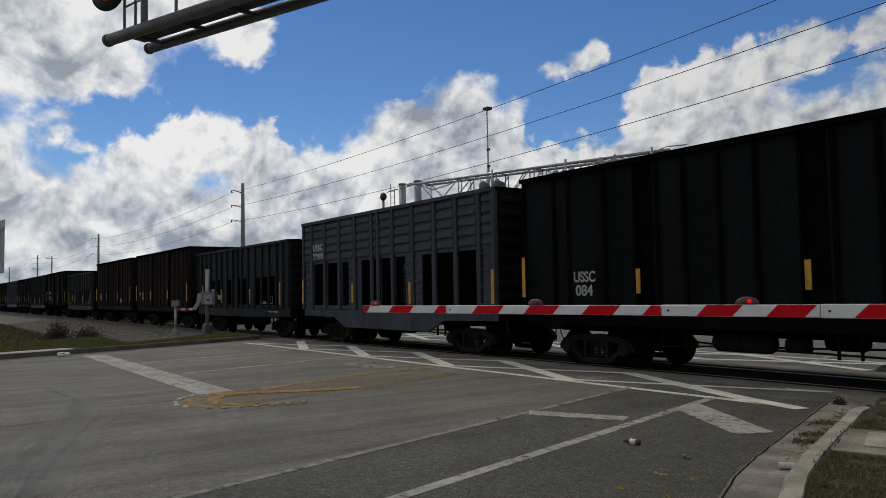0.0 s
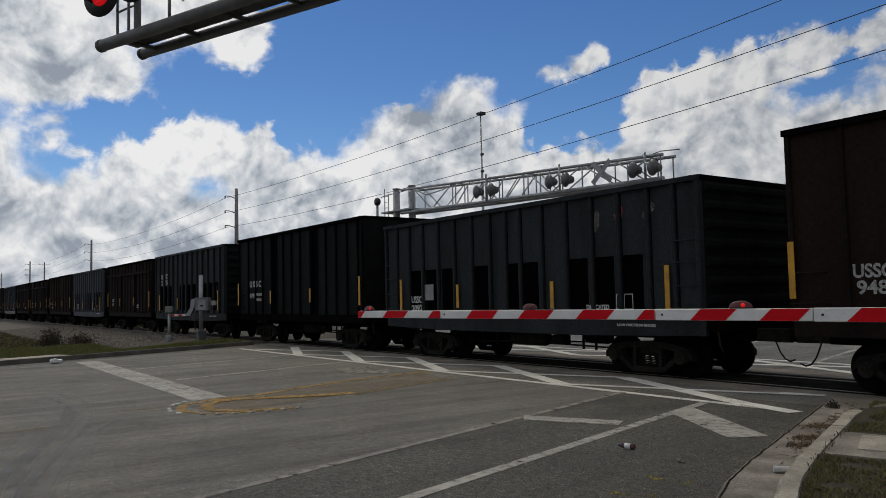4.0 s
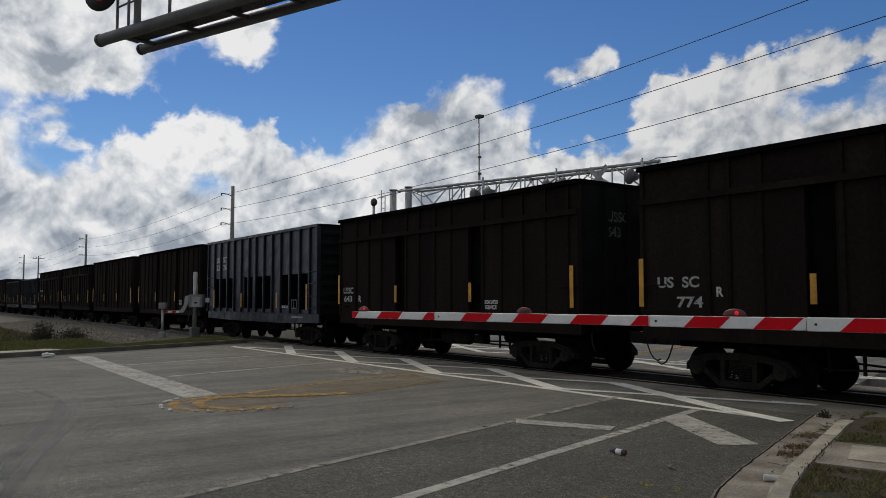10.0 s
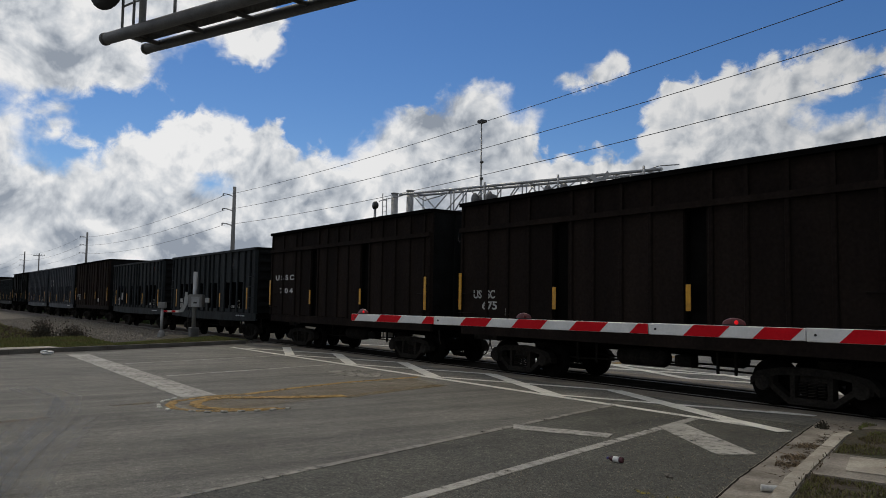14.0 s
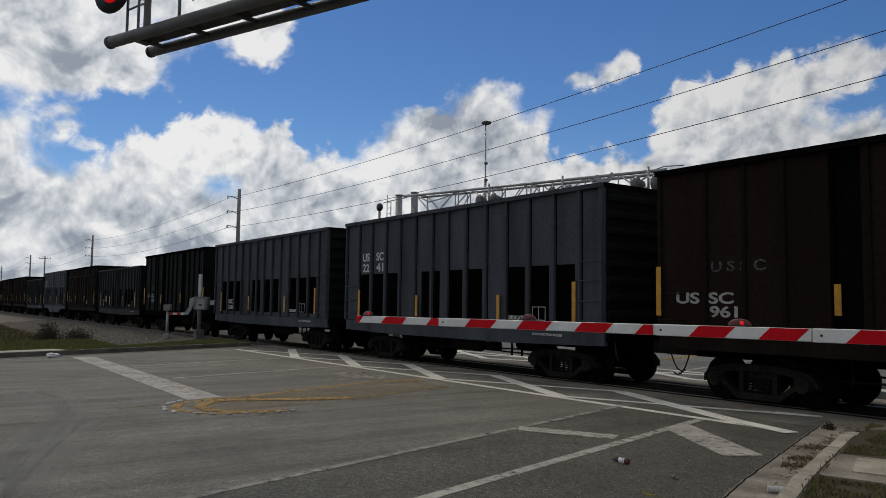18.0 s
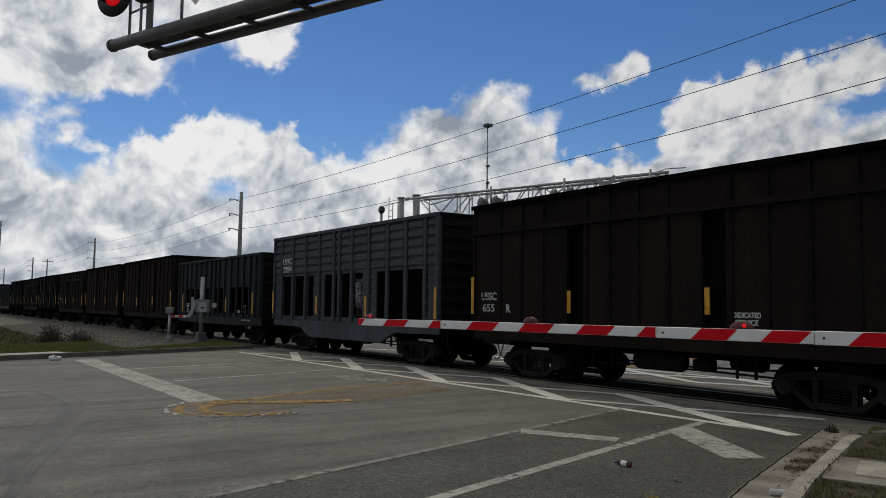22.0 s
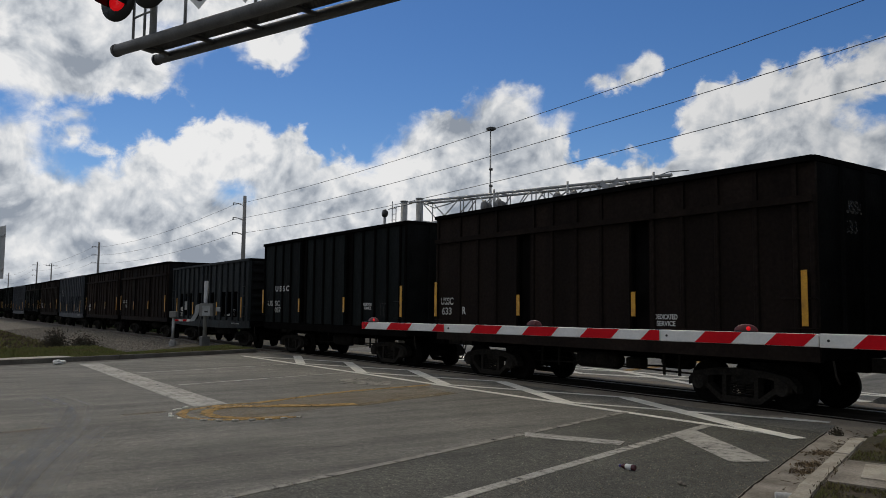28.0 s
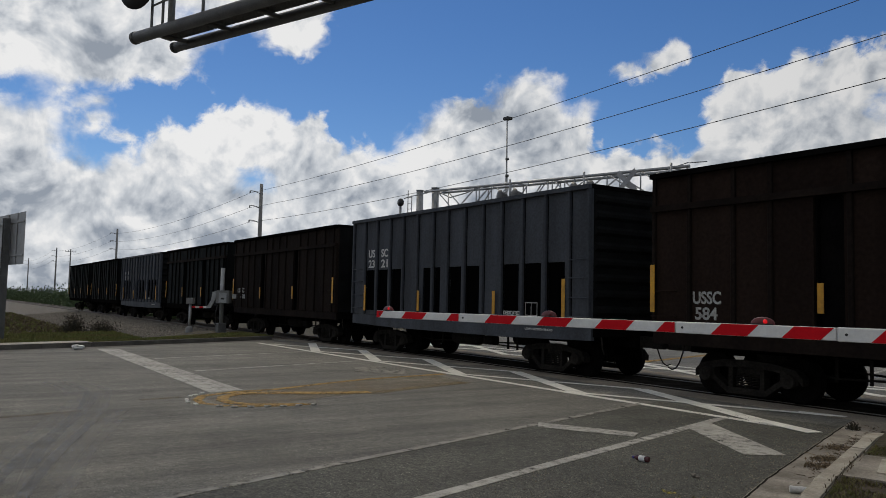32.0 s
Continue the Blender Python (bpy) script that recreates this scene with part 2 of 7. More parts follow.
ASPHALT = (0.126, 0.12, 0.101)
ASPHALT_DARK = (0.0645, 0.063, 0.0505)
M = {
    "asphalt": asphalt_material("asphalt", ASPHALT, 0.7, 1.15),
    "asphalt_dark": asphalt_material("asphalt_coarse", ASPHALT_DARK, 1.0, 0.7),
    "crossing": material("crossing_asphalt", (0.26, 0.22, 0.165), 0.9, 0, 0.35, 1.2, 30, 0.6, (0.15, 0.125, 0.095)),
    # Darker than grey and brown sides: the ends' shade is in this colour.
    "car_end": material("shaded_end_wall", (0.013, 0.0137, 0.0138), 0.75, 0.0, 0.25, 1.5, 20, 0.15, spec=0.0),
    "panel": material("rubber_panel", (0.038, 0.034, 0.029), 0.85, 0, 0.3, 2, 30, 0.3, spec=0.0),
    "white_paint": worn_paint("white_road_paint", (0.8, 0.78, 0.7), 0.22, 9.0, 0.22, 0.96),
    "white_old": worn_paint("old_white_road_paint", (0.47, 0.45, 0.4), 0.29, 9.0, 0.3, 0.88),
    "yellow_paint": worn_paint("yellow_road_paint", (0.42, 0.245, 0.045), 0.23, 7.0, 0.45, 0.88),
    "yellow_old": worn_paint("old_yellow_road_paint", (0.3, 0.19, 0.055), 0.25, 3.0, 0.5, 0.36),
    "tyre_marks": worn_paint("tyre_scuffs", (0.34, 0.335, 0.32), 0.34, 2.0, 0.7, 0.34),
    "white_ghost": worn_paint("nearly_gone_white_paint", (0.34, 0.32, 0.275), 0.26, 6.0, 0.35, 0.8),
    "concrete": material("concrete", (0.44, 0.405, 0.335), 0.9, 0, 0.22, 2.6, 35, 0.5, (0.27, 0.24, 0.19)),
    "gutter": material("dirty_gutter_concrete", (0.3, 0.27, 0.225), 0.92, 0, 0.3, 2.2, 40, 0.5, (0.15, 0.13, 0.104)),
    "kerb_grey": material("dark_kerb_concrete", (0.14, 0.13, 0.112), 0.92, 0, 0.3, 1.4, 25, 0.5, (0.08, 0.073, 0.062)),
    "grass_ground": material("grass_ground", (0.036, 0.034, 0.014), 0.95, 0, 0.7, 1.6, 18, 1.0, (0.05, 0.036, 0.02)),
    "grass": material("grass_blades", (0.125, 0.15, 0.03), 0.8, 0, 0.35, 0.8, 10, 0, (0.15, 0.125, 0.04)),
    "grass_dry": material("dry_grass_blades", (0.125, 0.095, 0.05), 0.85, 0, 0.35, 0.8, 10, 0, (0.075, 0.055, 0.028)),
    "ballast": material("ballast", (0.17, 0.15, 0.12), 0.95, 0, 0.6, 3, 14, 1.0, (0.08, 0.07, 0.055)),
    "stone": material("ballast_stone", (0.3, 0.262, 0.21), 0.9, 0, 0.3, 6, 30, 0.3, (0.12, 0.11, 0.095)),
    "tie": material("creosoted_wood", (0.05, 0.042, 0.035), 0.9, 0, 0.35, 3, 30, 0.4, streak=0.2),
    "rail": material("rail_steel", (0.11, 0.075, 0.055), 0.55, 0.5, 0.3, 3, 40, 0.2),
    "rail_head": material("polished_rail_head", (0.2, 0.18, 0.155), 0.6, 0.5, 0.2, 3, 40, 0.05),
    "leaf": material("leaves", (0.032, 0.062, 0.016), 0.7, 0, 0.4, 0.6, 8, 0, (0.05, 0.08, 0.022)),
    "leaf_dark": material("dark_leaves", (0.028, 0.028, 0.015), 0.85, 0, 0.4, 1.5, 9, 0, (0.05, 0.038, 0.022)),
    "galv": material("galvanised_steel", (0.36, 0.37, 0.37), 0.5, 0.55, 0.15, 4, 40, 0.1, (0.27, 0.275, 0.28)),
    "steel_dark": material("weathered_steel_tube", (0.13, 0.13, 0.128), 0.55, 0.4, 0.2, 4, 40, 0.1),
    "cabinet": material("grey_cabinet_paint", (0.2, 0.2, 0.193), 0.6, 0, 0.15, 4, 30, 0.1),
    "black": material("black_paint", (0.012, 0.012, 0.012), 0.5, 0, 0.2, 4, 40, 0.1),
    "pole": material("concrete_pole", (0.25, 0.245, 0.235), 0.85, 0, 0.2, 1.0, 20, 0.2, streak=0.15),
    "wire": material("cable", (0.03, 0.03, 0.03), 0.6, 0, 0.1, 2, 10, 0),
    "arm_white": material("white_retroreflective_sheet", (0.78, 0.78, 0.76), 0.45, 0, 0.06, 3, 40, 0.05, (0.68, 0.67, 0.64)),
    "arm_red": material("red_retroreflective_sheet", (0.62, 0.006, 0.014), 0.6, 0, 0.08, 3, 40, 0.05, spec=0.12),
    "lamp_on": glow("lit_red_lens", (0.8, 0.01, 0.015), 0.45),
    "lamp_off": material("red_lens", (0.11, 0.008, 0.009), 0.4, 0, 0.15, 6, 40, 0),
    "sign_back": material("aluminium_sign_back", (0.33, 0.33, 0.33), 0.5, 0.5, 0.15, 2, 20, 0.1, (0.25, 0.25, 0.25)),
    "sign_white": material("white_sign_sheet", (0.75, 0.75, 0.73), 0.5, 0, 0.06, 3, 30, 0),
    "car_grey": material("grey_car_paint", (0.07, 0.077, 0.09), 0.6, 0.0, 0.2, 1.3, 16, 0.2, (0.043, 0.047, 0.0545), 0.08, spec=0.08, streak=0.16, dent=0.05),
    "car_charcoal": material("charcoal_car_paint", (0.03, 0.0355, 0.0385), 0.6, 0.0, 0.22, 1.3, 16, 0.2, (0.0165, 0.019, 0.0203), 0.08, spec=0.06, streak=0.16, dent=0.05),
    "car_blue": material("blue_black_car_paint", (0.016, 0.0205, 0.033), 0.36, 0.0, 0.15, 1.0, 18, 0.1, (0.0105, 0.0135, 0.022), spec=0.28, streak=0.25, dent=0.055),
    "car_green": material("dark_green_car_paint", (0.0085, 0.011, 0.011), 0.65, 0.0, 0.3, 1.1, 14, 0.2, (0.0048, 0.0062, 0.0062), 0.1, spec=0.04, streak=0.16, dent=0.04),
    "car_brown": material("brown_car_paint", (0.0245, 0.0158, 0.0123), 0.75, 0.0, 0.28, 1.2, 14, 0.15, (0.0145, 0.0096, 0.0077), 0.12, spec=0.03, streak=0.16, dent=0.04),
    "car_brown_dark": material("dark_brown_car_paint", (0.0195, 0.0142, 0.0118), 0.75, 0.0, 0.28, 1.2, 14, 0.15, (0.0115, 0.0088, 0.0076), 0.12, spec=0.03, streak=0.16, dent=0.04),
    # Near-black steel; in the strips beside posts it stands in for shade.
    "car_black": material("near_black_steel", (0.007, 0.0066, 0.0064), 0.9, 0.0, 0.25, 2, 20, 0.2, spec=0.0),
    "window_black": material("blackout_black", (0.0035, 0.0035, 0.0038), 0.7, 0.0, 0.3, 3, 25, 0.1, spec=0.0),
    "screen": screen_material("expanded_metal"),
    # Trucks and wheels are coloured darker than grime alone would be.
    "truck": material("dark_grimy_steel", (0.014, 0.0128, 0.0116), 0.85, 0.0, 0.4, 4, 25, 0.4, (0.025, 0.0225, 0.0195), spec=0.03),
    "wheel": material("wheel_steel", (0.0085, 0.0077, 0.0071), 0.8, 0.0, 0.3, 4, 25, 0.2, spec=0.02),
    "reflector": material("yellow_reflective_strip", (0.62, 0.31, 0.012), 0.45, 0, 0.15, 4, 40, 0.05, (0.4, 0.19, 0.012)),
    "stencil": material("white_stencil_paint", (0.6, 0.6, 0.58), 0.6, 0, 0.2, 9, 40, 0, (0.42, 0.42, 0.41)),
    "stencil_worn": worn_paint("worn_stencil_paint", (0.52, 0.52, 0.5), 0.26, 14.0, 0.3, 0.92),
    "stencil_faint": worn_paint("faded_stencil_paint", (0.17, 0.165, 0.16), 0.38, 12.0, 0.3, 0.6),
    "graffiti_red": material("red_spray_paint", (0.28, 0.03, 0.03), 0.6, 0, 0.3, 5, 30, 0),
    "plate": material("pale_metal_plate", (0.3, 0.3, 0.3), 0.5, 0.3, 0.15, 5, 30, 0.1),
    "bottle": material("dark_red_plastic", (0.1, 0.03, 0.035), 0.15, 0, 0.2, 8, 30, 0),
    "bottle_cap": material("blue_plastic", (0.06, 0.05, 0.22), 0.4, 0, 0.1, 8, 30, 0),
    "bag": material("white_plastic_bag", (0.6, 0.6, 0.58), 0.5, 0, 0.15, 8, 30, 0.3),
    "mark_red": worn_paint("red_utility_paint", (0.4, 0.06, 0.05), 0.5, 12),
    "mark_yellow": worn_paint("yellow_spray_marks", (0.45, 0.36, 0.03), 0.6, 14),
    "litter": material("dead_leaves", (0.27, 0.2, 0.12), 0.9, 0, 0.4, 9, 40, 0, (0.08, 0.058, 0.036)),
    "twig": material("dry_twig", (0.13, 0.095, 0.06), 0.9, 0, 0.3, 6, 30, 0.2),
    "far_wall": material("far_wall", (0.4, 0.4, 0.39), 0.8, 0, 0.1, 0.2, 3, 0),
}


# ---- mesh helpers ----
def box(bm, x0, x1, y0, y1, z0, z1, m=None):
    vs = [bm.verts.new((x, y, z)) for z in (z0, z1) for x, y in ((x0, y0), (x1, y0), (x1, y1), (x0, y1))]
    if m is not None:
        for v in vs:
            v.co = m @ v.co
    for f in ((3, 2, 1, 0), (4, 5, 6, 7), (0, 1, 5, 4), (1, 2, 6, 5), (2, 3, 7, 6), (3, 0, 4, 7)):
        bm.faces.new([vs[i] for i in f])


def tube(bm, p, q, r, r2=None, seg=10, caps=True):
    p, q = Vector(p), Vector(q)
    d = (q - p).normalized()
    a = d.orthogonal().normalized()
    b = d.cross(a)
    rings = []
    for c, rad in ((p, r), (q, r if r2 is None else r2)):
        rings.append([bm.verts.new(c + rad * (math.cos(i * math.tau / seg) * a + math.sin(i * math.tau / seg) * b)) for i in range(seg)])
    for i in range(seg):
        f = bm.faces.new((rings[0][i], rings[0][(i + 1) % seg], rings[1][(i + 1) % seg], rings[1][i]))
        f.smooth = True
    if caps:
        bm.faces.new(list(reversed(rings[0])))
        bm.faces.new(rings[1])


def pipe(bm, pts, r, seg=8):
    """One bent tube swept along a line of points."""
    pts, rings, a = [Vector(p) for p in pts], [], None
    for i, p in enumerate(pts):
        d = (pts[min(len(pts) - 1, i + 1)] - pts[max(0, i - 1)]).normalized()
        a = d.orthogonal().normalized() if a is None else (a - d * a.dot(d)).normalized()
        b = d.cross(a)
        rings.append([bm.verts.new(p + r * (math.cos(k * math.tau / seg) * a + math.sin(k * math.tau / seg) * b)) for k in range(seg)])
    for u, v in zip(rings, rings[1:]):
        for k in range(seg):
            bm.faces.new((u[k], u[(k + 1) % seg], v[(k + 1) % seg], v[k])).smooth = True
    bm.faces.new(list(reversed(rings[0])))
    bm.faces.new(rings[-1])


def plate(bm, xs, zs, y0, y1, hole):
    """An upright plate over a grid of places, with openings through it."""
    vs = {}

    def v(i, j, y):
        if (i, j, y) not in vs:
            vs[i, j, y] = bm.verts.new((xs[i], y, zs[j]))
        return vs[i, j, y]

    nx, nz = len(xs) - 1, len(zs) - 1

    def is_solid(i, j):
        return 0 <= i < nx and 0 <= j < nz and not hole(i, j)

    for i in range(nx):
        for j in range(nz):
            if not is_solid(i, j):
                continue
            bm.faces.new((v(i, j, y0), v(i + 1, j, y0), v(i + 1, j + 1, y0), v(i, j + 1, y0)))
            bm.faces.new((v(i, j + 1, y1), v(i + 1, j + 1, y1), v(i + 1, j, y1), v(i, j, y1)))
            for di, dj, p, q in ((-1, 0, (0, 0), (0, 1)), (1, 0, (1, 1), (1, 0)), (0, -1, (1, 0), (0, 0)), (0, 1, (0, 1), (1, 1))):
                if not is_solid(i + di, j + dj):
                    a, b = (i + p[0], j + p[1]), (i + q[0], j + q[1])
                    bm.faces.new((v(*a, y0), v(*b, y0), v(*b, y1), v(*a, y1)))


def lathe(bm, prof, m=None, seg=16, axis="Z"):
    """Turns a profile of (radius, height) round an axis."""
    rings = []
    for r, h in prof:
        ring = []
        for i in range(seg):
            c, s = r * math.cos(i * math.tau / seg), r * math.sin(i * math.tau / seg)
            co = Vector((c, s, h)) if axis == "Z" else Vector((s, h, c))
            ring.append(bm.verts.new(m @ co if m is not None else co))
        rings.append(ring)
    for a, b in zip(rings, rings[1:]):
        for i in range(seg):
            f = bm.faces.new((a[i], a[(i + 1) % seg], b[(i + 1) % seg], b[i]))
            f.smooth = True
    bm.faces.new(list(reversed(rings[0])))
    bm.faces.new(rings[-1])


def prism(bm, pts, z0, z1, m=None):
    lo = [bm.verts.new((x, y, z0)) for x, y in pts]
    hi = [bm.verts.new((x, y, z1)) for x, y in pts]
    if m is not None:
        for v in lo + hi:
            v.co = m @ v.co
    k = len(pts)
    bm.faces.new(hi)
    bm.faces.new(list(reversed(lo)))
    for i in range(k):
        bm.faces.new((lo[i], lo[(i + 1) % k], hi[(i + 1) % k], hi[i]))


def ribbon(bm, pts, w, z0, z1):
    """A strip of width w along a line of points, as a thin solid."""
    left, right = [], []
    for i, p in enumerate(pts):
        a, b = Vector(pts[max(0, i - 1)]), Vector(pts[min(len(pts) - 1, i + 1)])
        d = (b - a).normalized()
        n = Vector((-d.y, d.x)) * w / 2
        left.append(Vector(p) + n), right.append(Vector(p) - n)
    rows = [[bm.verts.new((p.x, p.y, z)) for p, z in ((u, z0), (v, z0), (v, z1), (u, z1))] for u, v in zip(left, right)]
    for a, b in zip(rows, rows[1:]):
        for k in range(4):
            bm.faces.new((a[k], b[k], b[(k + 1) % 4], a[(k + 1) % 4]))
    bm.faces.new(rows[0])
    bm.faces.new(list(reversed(rows[-1])))


def mesh_of(name, bm, mat):
    bmesh.ops.recalc_face_normals(bm, faces=bm.faces)
    me = bpy.data.meshes.new(name)
    bm.to_mesh(me)
    bm.free()
    me.materials.append(M[mat] if isinstance(mat, str) else mat)
    return me


def part(name, bm, mat, parent=None, label="", at=None):
    """Links a bmesh (or a shared mesh) as one mesh object, under a thing or a part."""
    me = bm if isinstance(bm, bpy.types.Mesh) else mesh_of(name, bm, mat)
    ob = new(name, me)
    if parent is not None:
        ob.parent = parent
    if at is not None:
        ob.matrix_basis = at
    if label:
        ob["label"] = label
    return ob


def thing(name, label, category, group="", kind="", at=None):
    ob = new(name)
    if at is not None:
        ob.matrix_basis = at
    return tagged(ob, label, category, group, kind)


def solid(name, build, mat, label, category="", kind="", at=None, group=""):
    bm = bmesh.new()
    build(bm)
    return tagged(part(name, bm, mat, at=at), label, category, group, kind)

# ---- ground, road, track ----
TRACK_Y, GAUGE = 13.85, 1.435
ROAD = Vector((-0.268, 0.963))                      # the road's way towards the tracks


def left_edge(y):
    return -26.15 - 0.39 * (y - 2.5)


def right_edge(y):
    return -4.66 - 0.36 * (y - 7.1)


def bend(y):
    return 0.05 * (7.1 - y) ** 2 if 4 < y < 7.1 else 0.0 if y >= 7.1 else 0.48 + 0.31 * (4 - y)


solid("ground", lambda bm: box(bm, -4500, 4500, -4500, 4500, -0.9, -0.5), "grass_ground", "flat grassy ground reaching to the horizon", kind="structure")


def build_road(bm):
    lo, hi = -45.0, 12.1
    prism(bm, [(left_edge(lo), lo)] + [(right_edge(y) + bend(y) + 0.05, y) for y in (lo, -20, -5, 0, 4, 5, 6, 7.1, 9, hi)] + [(left_edge(hi), hi)], -0.45, 0.0)


road = solid("road", build_road, "asphalt", "grey-brown worn asphalt road with faded markings", kind="structure")


def build_far_road(bm):
    prism(bm, [(left_edge(15.8), 15.8), (right_edge(15.8), 15.8), (right_edge(15.8) - 44, 160), (left_edge(15.8) - 44, 160)], -0.45, -0.004)


solid("road_beyond", build_far_road, "asphalt", "grey asphalt road beyond the railway tracks", kind="structure")

# dark, coarse strip of newer asphalt along the kerb
bm = bmesh.new()
prism(bm, [(2.3, -30), (right_edge(-30) + bend(-30), -30), (right_edge(4) + 0.5, 4), (right_edge(5.5) + 0.15, 5.5), (-4.62, 7.1), (-5.75, 9.95), (-6.2, 11.2), (-9.34, 10.95), (-7.0, 2.55)], 0.001, 0.004)
tagged(part("asphalt_strip", bm, "asphalt_dark"), "dark coarse asphalt strip beside the concrete gutter", kind="structure")

# crossing surface beside and between the rails
bm = bmesh.new()
prism(bm, [(left_edge(12.1), 12.1), (0.5, 12.1), (0.5, 12.82), (left_edge(12.9), 12.82)], -0.45, 0.006)
prism(bm, [(left_edge(14.9), 14.9), (0.5, 14.9), (0.5, 15.8), (left_edge(15.8), 15.8)], -0.45, 0.006)
tagged(part("crossing_apron", bm, "crossing"), "patched brownish asphalt beside the rails", kind="structure")
panels = thing("crossing_panels", "black rubber panels between the rails of the crossing", "crossing panel", kind="structure")
bm = bmesh.new()
box(bm, -1.21, 1.21, -0.62, 0.62, -0.3, -0.004)
panel_mid = mesh_of("panel", bm, "panel")
bm = bmesh.new()
box(bm, -1.21, 1.21, -0.13, 0.13, -0.3, -0.004)
panel_side = mesh_of("panel", bm, "panel")
for i in range(13):
    x = -29.2 + 2.44 * i
    part("panel", panel_mid, None, panels, at=pose(x, TRACK_Y, 0))
    part("panel", panel_side, None, panels, at=pose(x, TRACK_Y - 0.9, 0))
    part("panel", panel_side, None, panels, at=pose(x, TRACK_Y + 0.9, 0))

# embankment, rails, ties
bm = bmesh.new()
for x0, x1 in ((-900, -31.3), (-5.6, 260)):
    for i in range(3):
        y = (7.3, 11.9, 15.8, 18.0)
        z = (-0.5, -0.14, -0.14, -0.5)
        v = [bm.verts.new(c) for c in ((x0, y[i], z[i]), (x1, y[i], z[i]), (x1, y[i + 1], z[i + 1]), (x0, y[i + 1], z[i + 1]))]
        bm.faces.new(v)
    for x in (x0, x1):
        bm.faces.new([bm.verts.new((x, yy, zz)) for yy, zz in ((7.3, -0.5), (18.0, -0.5), (15.8, -0.14), (11.9, -0.14))])
tagged(part("embankment", bm, "ballast"), "grey crushed-stone embankment under the railway track", kind="structure")

track = thing("railway_track", "steel rails on dark wooden ties", "railway track", kind="structure")
for side in (-1, 1):
    bm = bmesh.new()
    y = TRACK_Y + side * GAUGE / 2
    box(bm, -900, 260, y - 0.07, y + 0.07, -0.172, -0.155)
    box(bm, -900, 260, y - 0.009, y + 0.009, -0.155, -0.035)
    rail = part("rail", bm, "rail", track)
    bm = bmesh.new()
    box(bm, -900, 260, y - 0.035, y + 0.035, -0.035, 0.0)
    part("rail_head", bm, "rail_head", rail, "polished rail head")
bm = bmesh.new()
box(bm, -0.11, 0.11, -1.3, 1.3, -0.3, -0.175)
tie_mesh = mesh_of("tie", bm, "tie")
for i in range(150):
    part("tie", tie_mesh, None, track, at=pose(-31.7 - 0.52 * i, TRACK_Y, random.uniform(-0.01, 0.015), 0, 0, random.uniform(-1.5, 1.5)))
bm = bmesh.new()
for i in range(330):
    box(bm, -110.0 - 0.52 * i - 0.11, -110.0 - 0.52 * i + 0.11, TRACK_Y - 1.3, TRACK_Y + 1.3, -0.3, -0.175)
for i in range(60):
    box(bm, -5.2 + 0.52 * i - 0.11, -5.2 + 0.52 * i + 0.11, TRACK_Y - 1.3, TRACK_Y + 1.3, -0.3, -0.175)
part("tie_row", bm, "tie", track)


def stones(bm, n, place, size):
    for _ in range(n):
        c, s = Vector(place()), random.uniform(*size)
        q = Euler((random.uniform(0, 6), random.uniform(0, 6), random.uniform(0, 6))).to_matrix()
        vs = [bm.verts.new(c + q @ (Vector(d) * s * random.uniform(0.6, 1.2))) for d in ((1, 0, 0), (-1, 0, 0), (0, 1, 0), (0, -1, 0), (0, 0, 1), (0, 0, -1))]
        for a, b, d in ((0, 2, 4), (2, 1, 4), (1, 3, 4), (3, 0, 4), (2, 0, 5), (1, 2, 5), (3, 1, 5), (0, 3, 5)):
            bm.faces.new((vs[a], vs[b], vs[d]))


def on_bank():
    x, y = -31.5 - 50 * random.random() ** 1.4, random.uniform(7.2, 13.0)
    z = -0.5 + 0.36 * min(1, max(0, (y - 7.3) / 4.6))
    return x, y, z + 0.01


bm = bmesh.new()
stones(bm, 15000, on_bank, (0.03, 0.085))
tagged(part("ballast_stones", bm, "stone"), "loose grey ballast stones on the embankment", "ballast", kind="stuff")

# ---- kerbs, gutter, verges ----
right_line = [(right_edge(y) + bend(y), y) for y in (-44, -10, 0, 3, 5, 6.2, 7.1, 8.0, 8.9, 9.9, 10.5, 11.35)]
bm = bmesh.new()
ribbon(bm, [(x + 0.26, y) for x, y in right_line], 0.52, 0.0, 0.012)
tagged(part("gutter", bm, "gutter"), "stained concrete gutter pan with debris", kind="structure")
kerb_line = [(x + 0.61, y) for x, y in right_line[:-1]] + [(-5.3, 10.72), (-5.22, 10.92), (-5.05, 11.06)]
kerb_r = thing("kerb", "pale weathered concrete kerb beside the gutter", "kerb", kind="structure")
for i, j in ((0, 2), (2, 4), (4, 8), (8, len(kerb_line) - 1)):
    bm = bmesh.new()
    line = [Vector(p) for p in kerb_line[i:j + 1]]
    line[0] += (line[1] - line[0]).normalized() * 0.008
    line[-1] += (line[-2] - line[-1]).normalized() * 0.008
    fine = [p.lerp(q, k / 6) for p, q in zip(line, line[1:]) for k in range(6)] + [line[-1]]
    ribbon(bm, fine, 0.2, 0.0, 0.15)
    bmesh.ops.recalc_face_normals(bm, faces=bm.faces)
    bmesh.ops.bevel(bm, geom=[e for e in bm.edges if all(v.co.z > 0.1 for v in e.verts)], offset=0.03, segments=2, affect="EDGES")
    for v in bm.verts:
        v.co += Vector((noise.noise(v.co * 6), noise.noise(v.co * 6 + Vector((9, 0, 0))), 0.6 * noise.noise(v.co * 9))) * 0.006
        if v.co.y > 9.9 and v.co.z > 0.05:
            v.co.z -= 0.1 * min(1, (v.co.y - 9.9) / 1.1)
    part("kerb_stone", bm, "concrete", kerb_r)
